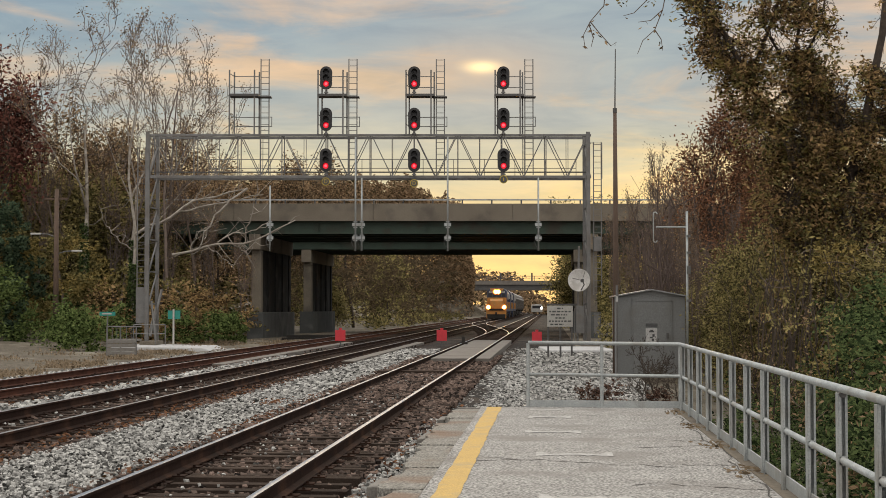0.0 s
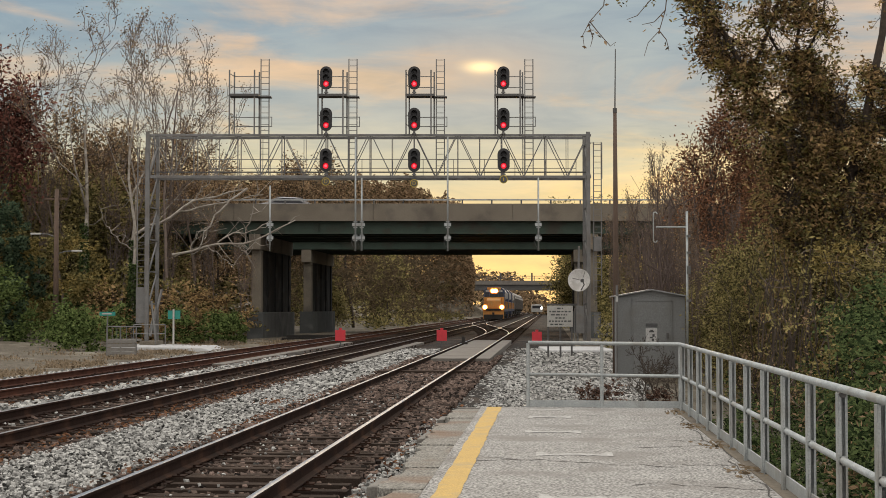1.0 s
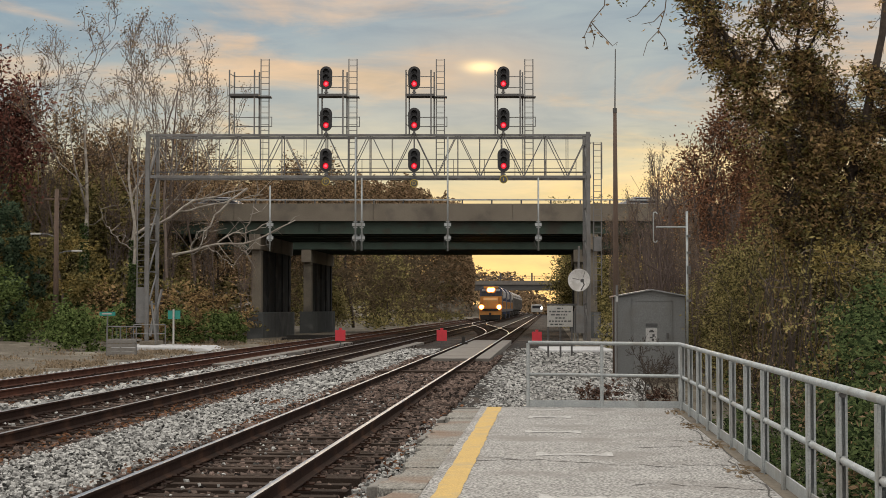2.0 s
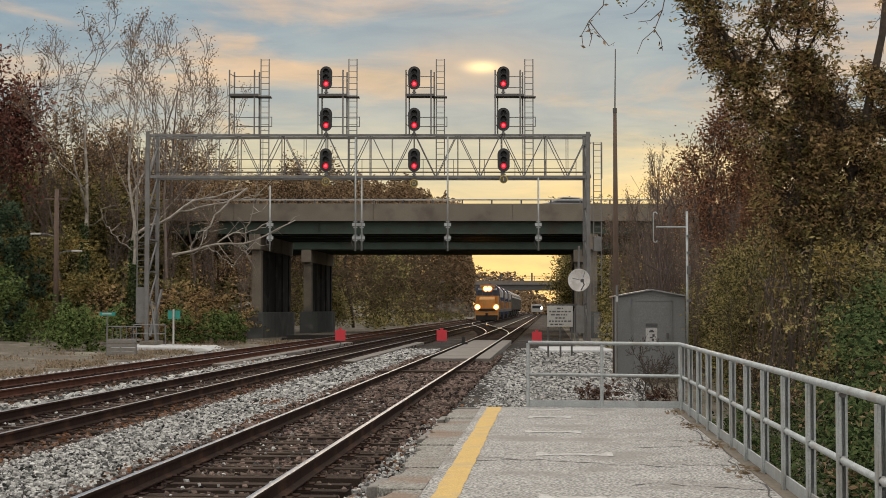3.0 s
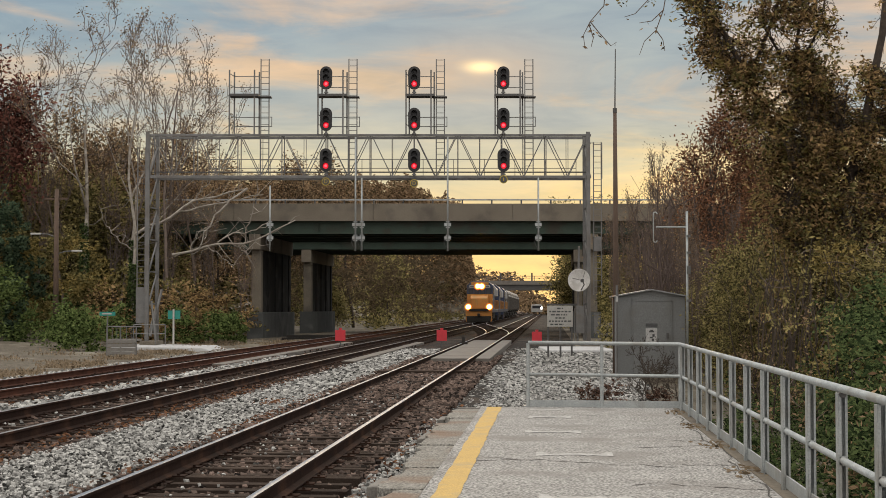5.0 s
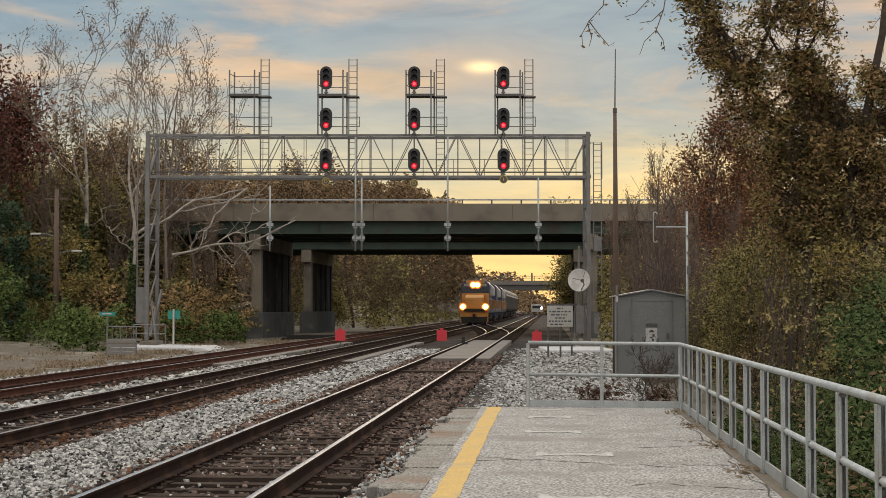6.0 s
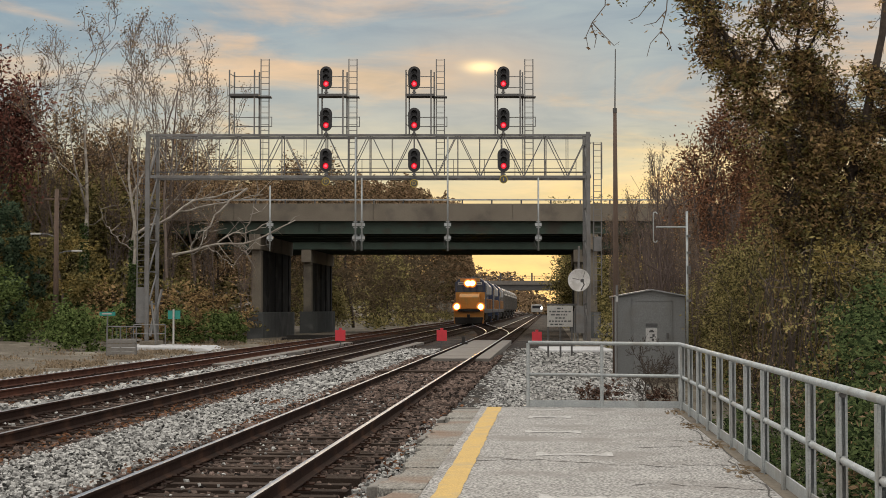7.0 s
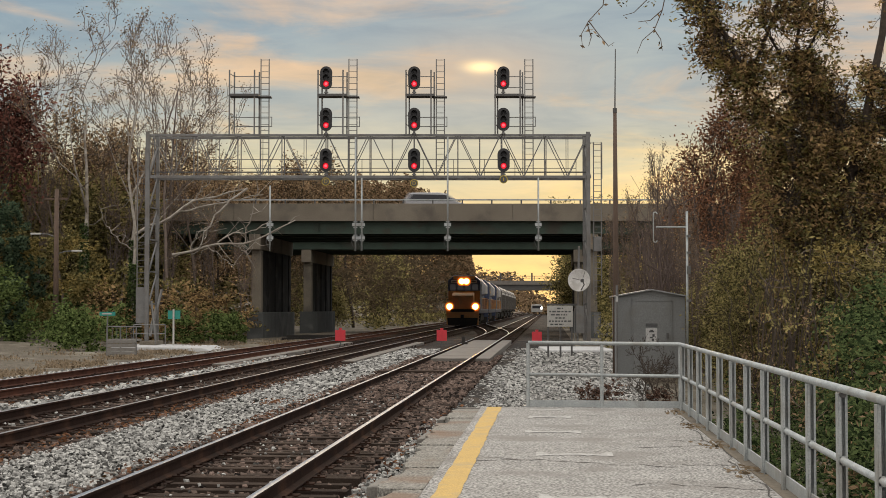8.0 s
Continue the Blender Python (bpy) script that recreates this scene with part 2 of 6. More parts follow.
M_STEM = mat("grey_brown_sapling_bark", (0.15, 0.115, 0.10), (0.075, 0.056, 0.048), 0.95, scale=4, bump=0.0, spec=0.1, island=0.7)
L_BROWN = leaf_mat("brown_autumn_leaves", (0.16, 0.105, 0.062), (0.25, 0.175, 0.105), (0.13, 0.115, 0.058))
L_RED = leaf_mat("dark_red_leaves", (0.115, 0.045, 0.036), (0.175, 0.08, 0.06), (0.09, 0.05, 0.04))
L_OLIVE = leaf_mat("olive_green_leaves", (0.14, 0.125, 0.052), (0.24, 0.20, 0.085), (0.075, 0.075, 0.03))
L_GREEN = leaf_mat("deep_green_leaves", (0.040, 0.060, 0.026), (0.088, 0.115, 0.046), (0.022, 0.034, 0.017))
L_SHRUB = leaf_mat("fresh_green_leaves", (0.065, 0.095, 0.032), (0.135, 0.17, 0.06), (0.035, 0.05, 0.02))
L_CONIFER = leaf_mat("blue_green_needles", (0.045, 0.070, 0.045), (0.085, 0.115, 0.068), (0.03, 0.045, 0.03))
L_GOLD = leaf_mat("yellow_brown_leaves", (0.19, 0.145, 0.05), (0.26, 0.20, 0.075), (0.09, 0.075, 0.032))
L_RUSSET = leaf_mat("russet_distant_leaves", (0.16, 0.075, 0.042), (0.20, 0.105, 0.06), (0.13, 0.08, 0.042))
L_VINE = leaf_mat("dark_vine_leaves", (0.155, 0.102, 0.053), (0.28, 0.19, 0.092), (0.06, 0.048, 0.025))
L_DARKVINE = leaf_mat("dark_olive_vine_leaves", (0.12, 0.11, 0.046), (0.22, 0.185, 0.078), (0.055, 0.048, 0.023))
L_WEED = leaf_mat("dead_red_brown_weeds", (0.075, 0.045, 0.035), (0.13, 0.08, 0.06), (0.04, 0.026, 0.02))
L_BRUSH = leaf_mat("pale_brown_brush", (0.090, 0.066, 0.042), (0.108, 0.082, 0.050), (0.15, 0.12, 0.07))
L_DRY = leaf_mat("dry_straw_grass", (0.26, 0.20, 0.135), (0.21, 0.165, 0.115), (0.17, 0.125, 0.08))
M_LOCO = mat("dark_blue_locomotive_paint", (0.030, 0.042, 0.085), (0.022, 0.03, 0.06), 0.45, scale=2, fine=30, bump=0.05, stain=(0.06, 0.05, 0.045), stain_scale=1.0)
# Yellow paint pushed towards orange to take in the headlight glare.
M_LOCOY = mat("glare_tinted_yellow_paint", (0.50, 0.205, 0.035), (0.40, 0.165, 0.03), 0.45, scale=2, fine=30, bump=0.05, stain=(0.30, 0.18, 0.05), stain_scale=1.4)
# Roof grey made paler to carry the highlight of the sky.
M_LOCOROOF = mat("sky_paled_grey_roof", (0.34, 0.33, 0.32), (0.25, 0.24, 0.235), 0.5, scale=2, fine=30, bump=0.05)
# Grey paint lightened so that its colour holds the sky's highlight on roofs.
M_HOPPER = mat("sky_paled_grey_paint", (0.448, 0.437, 0.414), (0.336, 0.325, 0.302), 0.5, scale=1.0, fine=20, bump=0.1, stain=(0.224, 0.168, 0.123), stain_scale=0.8)
M_HOPPERSIDE = mat("dark_dusty_hopper_side", (0.112, 0.100, 0.088), (0.072, 0.064, 0.056), 0.6, scale=1.0, fine=20, bump=0.1, stain=(0.152, 0.120, 0.096), stain_scale=0.8)
M_FARLAMP = mat("lit_white_lamp", (1, 1, 1), rough=0.3, bump=0, emit=(1.0, 0.93, 0.82), power=6.0)
M_UNDER = mat("black_running_gear", (0.020, 0.019, 0.018), (0.034, 0.029, 0.024), 0.75, scale=4, bump=0.2, spec=0.2)
M_HEADLIGHT = mat("lit_headlight", (1.0, 0.8, 0.5), rough=0.3, bump=0, emit=(1.0, 0.34, 0.035), power=4000.0)
# Halo around the train's lamps, put into emitting rings of falling strength.
M_HALO = mat("lamp_halo_middle", (1.0, 0.6, 0.2), rough=0.3, bump=0, emit=(1.0, 0.20, 0.02), power=1.5)
M_HALOHOT = mat("lamp_halo_core", (1.0, 0.6, 0.2), rough=0.3, bump=0, emit=(1.0, 0.36, 0.05), power=5.0)
M_HALODIM = mat("lamp_halo_outer", (0.6, 0.3, 0.1), rough=0.4, bump=0, emit=(1.0, 0.20, 0.02), power=0.45)
M_DITCH = mat("lit_ditch_light", (1.0, 0.8, 0.5), rough=0.3, bump=0, emit=(1.0, 0.34, 0.035), power=4000.0)
M_CARPAINT = mat("silver_car_paint", (0.36, 0.36, 0.37), (0.32, 0.32, 0.33), 0.3, metal=0.3, scale=1, bump=0)
M_CARDARK = mat("dark_car_paint", (0.22, 0.22, 0.23), (0.18, 0.18, 0.19), 0.3, metal=0.3, scale=1, bump=0)
M_GLASS = mat("dark_car_glass", (0.02, 0.022, 0.025), (0.03, 0.03, 0.035), 0.12, scale=1, bump=0)
M_TYRE = mat("black_rubber", (0.02, 0.02, 0.02), (0.03, 0.03, 0.03), 0.9, bump=0.1)


# ---- geometry helpers ----
class Geo:
    """Collects faces of one mesh."""
    def __init__(self):
        self.v, self.f, self.m = [], [], []

    def face(self, pts, mi=0):
        n = len(self.v)
        self.v += [tuple(p) for p in pts]
        self.f.append(tuple(range(n, n + len(pts))))
        self.m.append(mi)

    def box(self, x0, x1, y0, y1, z0, z1, mi=0):
        n = len(self.v)
        self.v += [(x, y, z) for z in (z0, z1) for y in (y0, y1) for x in (x0, x1)]
        for q in ((0, 2, 3, 1), (4, 5, 7, 6), (0, 1, 5, 4), (2, 6, 7, 3), (0, 4, 6, 2), (1, 3, 7, 5)):
            self.f.append(tuple(n + i for i in q))
            self.m.append(mi)
        return self

    def beam(self, p, q, w, h=None, mi=0, up=(0, 0, 1)):
        p, q = Vector(p), Vector(q)
        d = (q - p).normalized()
        upv = Vector(up)
        if abs(d.dot(upv)) > 0.98:
            upv = Vector((0, 1, 0))
        s = d.cross(upv).normalized()
        u = s.cross(d)
        h = h or w
        n = len(self.v)
        for e in (p, q):
            for a, b in ((-1, -1), (1, -1), (1, 1), (-1, 1)):
                self.v.append(tuple(e + s * (a * w / 2) + u * (b * h / 2)))
        for k in ((3, 2, 1, 0), (4, 5, 6, 7), (0, 1, 5, 4), (1, 2, 6, 5), (2, 3, 7, 6), (3, 0, 4, 7)):
            self.f.append(tuple(n + i for i in k))
            self.m.append(mi)
        return self

    def tube(self, pts, radii, sides=8, mi=0, caps=True):
        pts = [Vector(p) for p in pts]
        if isinstance(radii, (int, float)):
            radii = [radii] * len(pts)
        n, last = len(self.v), None
        for i, p in enumerate(pts):
            d = (pts[min(i + 1, len(pts) - 1)] - pts[max(i - 1, 0)]).normalized()
            if last is None:
                a = Vector((0, 0, 1)) if abs(d.z) < 0.9 else Vector((1, 0, 0))
                s = d.cross(a).normalized()
            else:
                s = (last - d * last.dot(d)).normalized()
            last = s
            t = d.cross(s)
            for k in range(sides):
                w = 2 * math.pi * k / sides
                self.v.append(tuple(p + (s * math.cos(w) + t * math.sin(w)) * radii[i]))
        for i in range(len(pts) - 1):
            for k in range(sides):
                a, b = n + i * sides + k, n + i * sides + (k + 1) % sides
                self.f.append((a, b, b + sides, a + sides))
                self.m.append(mi)
        if caps:
            e = n + (len(pts) - 1) * sides
            self.f += [tuple(n + k for k in reversed(range(sides))), tuple(e + k for k in range(sides))]
            self.m += [mi, mi]
        return self

    def prism(self, poly, axis, a, b, mi=0):
        """A closed outline pushed from a to b along an axis (0, 1 or 2)."""
        def at(p, w):
            q = list(p)
            q.insert(axis, w)
            return tuple(q)
        n, k = len(self.v), len(poly)
        self.v += [at(p, a) for p in poly] + [at(p, b) for p in poly]
        self.f += [tuple(range(n, n + k)), tuple(range(n + 2 * k - 1, n + k - 1, -1))]
        self.m += [mi, mi]
        for i in range(k):
            j = (i + 1) % k
            self.f.append((n + i, n + k + i, n + k + j, n + j))
            self.m.append(mi)
        return self

    def mesh(self, name, mats, smooth=False):
        me = bpy.data.meshes.new(name)
        me.from_pydata(self.v, [], self.f)
        for m in mats:
            me.materials.append(m)
        me.polygons.foreach_set("material_index", self.m)
        if smooth:
            me.polygons.foreach_set("use_smooth", [True] * len(self.f))
        bm = bmesh.new()
        bm.from_mesh(me)
        bmesh.ops.recalc_face_normals(bm, faces=bm.faces)
        bm.to_mesh(me)
        bm.free()
        me.update()
        return me


def part(name, geo, material, parent=None, label="", bevel=0.0, smooth=False, at=None):
    mats = material if isinstance(material, (list, tuple)) else [material]
    ob = new(name, geo.mesh(name, mats, smooth) if isinstance(geo, Geo) else geo)
    if parent:
        ob.parent = parent
    if at is not None:
        ob.matrix_basis = at
    if label:
        ob["label"] = label
    if bevel:
        b = ob.modifiers.new("bevel", "BEVEL")
        b.width, b.segments, b.limit_method = bevel, 2, "ANGLE"
    return ob


def thing(name, m=None, label="", category="", group="", kind=""):
    ob = new(name)
    ob.empty_display_size = 0.2
    if m is not None:
        ob.matrix_basis = m
    return tagged(ob, label, category, group, kind)


# The line runs straight; lateral u and distance v run across and along it.
HEAD = -3.84
TRACK = pose(0, 0, 0, 0, 0, HEAD)
TK = {"near": -3.33, "mid": -7.88, "far": -11.66}
PLAT_END = 25.75


def on_line(u, v, z=0.0):
    return TRACK @ Vector((u, v, z))


# ---- ground ----
def smooth(a, b, x):
    t = min(1.0, max(0.0, (x - a) / (b - a)))
    return t * t * (3 - 2 * t)


def ground_z(u, v):
    """Height of the bare ground in the line's own coordinates."""
    bed = -0.26 - (0.09 if min(abs(u - t) for t in TK.values()) < 1.3 else 0.0)
    if u < -13.2:
        z = bed - 0.22 * smooth(-13.2, -14.6, u) + 5.0 * smooth(-24, -60, u) * smooth(60, 120, v)
    elif u > -1.5:
        z = bed - 0.15 * smooth(-1.5, 0.0, u) - 1.6 * smooth(2.4, 5.0, u) * (1 - smooth(26, 40, v)) + 3.5 * smooth(12, 40, u) * smooth(50, 120, v)
    else:
        z = bed
    off = max(0.0, -13.6 - u, u - 2.6)
    return z + min(1.0, off / 3) * 0.16 * noise.noise(Vector((u * 0.35, v * 0.35, 0)))


def make_ground():
    us = sorted({*(-13.3, -9.95, -9.5, -6.2, -4.85, -1.85, *[t + d for t in TK.values() for d in (-1.36, -1.28, 1.28, 1.36)], -13.2, -13.6, -14.0, -14.6, -1.5, -1.0, -0.4, 0.2), *[round(-13 + i * 1.0, 2) for i in range(12)], *[i * 0.7 for i in range(1, 26)], *[-15 - i * 0.8 for i in range(30)],
                 22, 26, 32, 40, 60, 100, 200, 500, 1500, 3000, -45, -52, -60, -80, -120, -200, -500, -1500, -3000})
    vs = [-60, -30, -12, *[-5 + i * 1.2 for i in range(110)], *[128 + i * 6 for i in range(30)], 330, 380, 450, 600, 900, 1500, 3000]
    g = Geo()
    g.v = [(u, v, ground_z(u, v)) for v in vs for u in us]
    n = len(us)
    for j in range(len(vs) - 1):
        for i in range(n - 1):
            a = j * n + i
            g.f.append((a, a + 1, a + n + 1, a + n))
            mid = (us[i] + us[i + 1]) / 2
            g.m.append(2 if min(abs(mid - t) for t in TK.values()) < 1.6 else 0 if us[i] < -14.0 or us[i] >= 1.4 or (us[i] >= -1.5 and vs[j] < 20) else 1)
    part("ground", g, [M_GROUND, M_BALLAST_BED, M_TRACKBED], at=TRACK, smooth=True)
    tagged(bpy.data.objects["ground"], "dry grassy earth and grey ballast beside the railway", "ground", kind="structure")


make_ground()


# ---- railway tracks ----
def rail_geo(path):
    """One rail swept along (u, v) points: foot, web, and a head with a polished top."""
    g = Geo()
    prof = [(-0.07, -0.172), (0.07, -0.172), (0.07, -0.158), (0.012, -0.135), (0.012, -0.045), (0.036, -0.036), (0.036, -0.012), (0.032, -0.0055), (0.024, -0.0024), (0.014, -0.0007), (0.005, 0.0), (-0.005, 0.0), (-0.014, -0.0007), (-0.024, -0.0024), (-0.032, -0.0055), (-0.036, -0.012), (-0.036, -0.036), (-0.012, -0.045), (-0.012, -0.135), (-0.07, -0.158)]
    k = len(prof)
    for i, (u, v) in enumerate(path):
        a, b = path[max(i - 1, 0)], path[min(i + 1, len(path) - 1)]
        d = Vector((b[0] - a[0], b[1] - a[1])).normalized()
        g.v += [(u + d.y * x, v - d.x * x, z) for x, z in prof]
    for i in range(len(path) - 1):
        for j in range(k):
            jj = (j + 1) % k
            g.f.append((i * k + j, i * k + jj, (i + 1) * k + jj, (i + 1) * k + j))
            g.m.append(1 if 7 <= j <= 13 else 0)
    g.f.append(tuple(range(k)))
    g.m.append(0)
    return g


def crowned(name, geo, mats, parent, label):
    """A rail whose rounded running surface alone is shaded smooth."""
    ob = part(name, geo, mats, parent, label)
    ob.data.polygons.foreach_set("use_smooth", [p.material_index == 1 for p in ob.data.polygons])
    return ob


def tie_mesh():
    g = Geo().box(-1.3, 1.3, -0.105, 0.105, -0.36, -0.185)
    for s in (-0.7525, 0.7525):
        g.box(s - 0.18, s + 0.18, -0.09, 0.09, -0.185, -0.171, 1)
        for a in (-0.11, 0.11):
            g.box(s + a - 0.015, s + a + 0.015, -0.07, -0.04, -0.171, -0.15, 1)
    return g.mesh("tie", [M_TIE, M_RUST])


def make_tracks():
    rng = random.Random(4)
    tie = tie_mesh()
    for key, words, count, start in (("near", "beside the platform", 300, 3.0), ("mid", "carrying the train", 220, 8.0), ("far", "next to the wooded bank", 180, 14.0)):
        u0 = TK[key]
        tr = thing("railway_track", TRACK, "rusty steel railway track on wooden ties " + words, "track", "parallel tracks", "structure")
        vs = [-20, 0] + [i * 10 for i in range(1, 40)] + [500, 700, 1200]
        for s in (-0.7525, 0.7525):
            crowned("rail", rail_geo([(u0 + s + 0.006 * math.sin(v * 0.11 + s), v) for v in vs]), [M_RUSTRED if key == "far" else M_RUST, M_RAILTOP if key == "near" else M_RAILDULL], tr, "rusty rail with a polished running surface")
        for i in range(count):
            part("tie", tie, M_TIE, tr, at=pose(u0 + rng.uniform(-0.05, 0.05), start + i * 0.475 + rng.uniform(-0.03, 0.03), rng.uniform(-0.015, 0.012), 0, 0, rng.uniform(-1.2, 1.2)))
        rest = Geo()
        v = start + count * 0.475
        while v < 420:
            rest.box(u0 - 1.3, u0 + 1.3, v - 0.115, v + 0.115, -0.36, -0.19)
            v += 0.475
        tagged(part("far_ties", rest, M_TIE, tr), kind="stuff")
    # crossover between the near and the middle track
    xo = thing("crossover_track", TRACK, "curved steel crossover rails joining two tracks", "track", "", "structure")
    a, b, v0, v1 = TK["near"], TK["mid"], 96.0, 186.0
    for s in (-0.7525, 0.7525):
        pts = []
        for i in range(31):
            t = i / 30
            pts.append((a + (b - a) * smooth(0, 1, t) + s, v0 + (v1 - v0) * t))
        crowned("rail", rail_geo(pts), [M_RUST, M_RAILTOP], xo, "curved closure rail")
    ties = Geo()
    for i in range(80):
        t = 0.12 + 0.76 * i / 79
        u = a + (b - a) * smooth(0, 1, t)
        v = v0 + (v1 - v0) * t
        ties.box(u - 1.35, u + 1.35, v - 0.11, v + 0.11, -0.37, -0.182)
    tagged(part("long_ties", ties, M_TIE, xo), kind="stuff")


make_tracks()


def scatter_stones(name, label, zones, seed, stone=None):
    """Loose angular stones. Each zone: u from, u to, v from, v to, stones per square metre, size, height."""
    r = np.random.RandomState(seed)
    V, F, n = [], [], 0
    base = np.array([(math.cos(math.pi / 2 * i + a), math.sin(math.pi / 2 * i + a), w) for w, a in ((-0.62, 0.0), (0.62, math.pi / 4)) for i in range(4)], float) * 1.12
    fac = np.array([(0, 1, 4), (1, 2, 5), (2, 3, 6), (3, 0, 7), (0, 4, 7), (1, 5, 4), (2, 6, 5), (3, 7, 6), (4, 5, 6), (4, 6, 7), (2, 1, 0), (3, 2, 0)])
    for u0, u1, v0, v1, dens, size, z in zones:
        k = int((u1 - u0) * (v1 - v0) * dens)
        c = np.stack([r.uniform(u0, u1, k), r.uniform(v0, v1, k), z + r.uniform(-0.04, 0.03, k)], 1)
        s = size * r.uniform(0.5, 1.3, (k, 1, 1)) * np.stack([r.uniform(0.7, 1.15, k), r.uniform(0.6, 1.0, k), r.uniform(0.65, 1.1, k)], 1)[:, None]
        a, t = r.uniform(0, 6.28, k), r.uniform(-0.9, 0.9, k)
        R = np.zeros((k, 3, 3))
        ca, sa, ct, st = np.cos(a), np.sin(a), np.cos(t), np.sin(t)
        R[:, 0, 0], R[:, 0, 1], R[:, 1, 0], R[:, 1, 1], R[:, 2, 2] = ca, -sa * ct, sa, ca * ct, ct
        R[:, 0, 2], R[:, 1, 2], R[:, 2, 1] = sa * st, -ca * st, st
        p = (base[None] + r.uniform(-0.3, 0.3, (k, 8, 3))) * s
        p = np.einsum("kij,kvj->kvi", R, p) + c[:, None]
        V.append(p.reshape(-1, 3))
        F.append((fac[None] + n + 8 * np.arange(k)[:, None, None]).reshape(-1, 3))
        n += 8 * k
    me = bpy.data.meshes.new(name)
    me.from_pydata(np.concatenate(V).tolist(), [], np.concatenate(F).tolist())
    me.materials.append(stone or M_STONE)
    ob = new(name, me)
    ob.matrix_basis = TRACK
    return tagged(ob, label, "ballast", kind="stuff")


def make_ballast():
    scatter_stones("ballast", "light grey crushed stone ballast between the railway tracks", [
        (-6.4, -4.7, 11, 22, 900, 0.0225, -0.22), (-6.4, -4.7, 22, 34, 520, 0.030, -0.22), (-6.35, -4.75, 34, 70, 150, 0.052, -0.22), (-6.6, -4.55, 11, 60, 40, 0.03, -0.22),
        (-10.2, -9.4, 17, 60, 150, 0.055, -0.23), (-1.95, -1.45, 10, 26, 620, 0.026, -0.225),
        (-1.95, 2.2, 25.9, 38, 680, 0.027, -0.305), (-1.95, 2.4, 38, 52, 270, 0.044, -0.305), (-1.95, 3.5, 52, 75, 100, 0.058, -0.33),
        (-4.0, -2.65, 11, 22, 9, 0.018, -0.18), (-4.0, -2.65, 22, 34, 11, 0.021, -0.18), (-4.0, -2.65, 34, 43, 5, 0.026, -0.18), (-8.6, -7.1, 14, 40, 4, 0.03, -0.17), (-14.2, -13.2, 22, 60, 60, 0.05, -0.29), (-15.6, -13.2, 30, 78, 90, 0.045, -0.40), (-13.9, -13.1, 30, 90, 80, 0.05, -0.34)], 3)
    scatter_stones("fouled_ballast", "brown fouled stone between the rails and ties", [
        (-4.9, -1.8, 11, 17, 130, 0.028, -0.245), (-4.9, -1.8, 17, 22, 260, 0.032, -0.23), (-4.9, -1.8, 22, 34, 230, 0.038, -0.215), (-4.9, -1.8, 34, 60, 190, 0.046, -0.20), (-9.4, -6.3, 14, 50, 110, 0.044, -0.24), (-13.2, -10.2, 22, 60, 60, 0.05, -0.24),
        (-4.85, -4.5, 11, 34, 150, 0.04, -0.24), (-6.7, -6.3, 11, 40, 160, 0.042, -0.24)], 5, M_BROWNSTONE)
    tagged(part("cross_timber", Geo().box(-4.75, -1.95, 43.5, 43.95, -0.3, -0.10), M_TIE, at=TRACK, bevel=0.02), "dark heavy timber laid across the near track", "timber")


make_ballast()


def make_crossing():
    cr = thing("crossing_panels", TRACK, "pale concrete crossing panels laid between and beside the rails", "panel", "", "structure")
    for u0, u1, v0, v1 in ((TK["near"] - 0.64, TK["near"] + 0.64, 53, 84), (TK["near"] + 0.86, TK["near"] + 1.35, 53, 84), (TK["mid"] + 0.90, TK["mid"] + 1.32, 53, 84), (TK["far"] + 0.90, TK["far"] + 1.32, 50, 84)):
        v, top = v0, -0.05 if u0 > -4.5 else -0.15
        while v < v1 - 1:
            part("panel", Geo().box(u0, u1, v + 0.02, v + 2.98, -0.3, top - (0.004 if int(v) % 2 else 0)), M_PANEL, cr, bevel=0.012)
            v += 3.0


make_crossing()


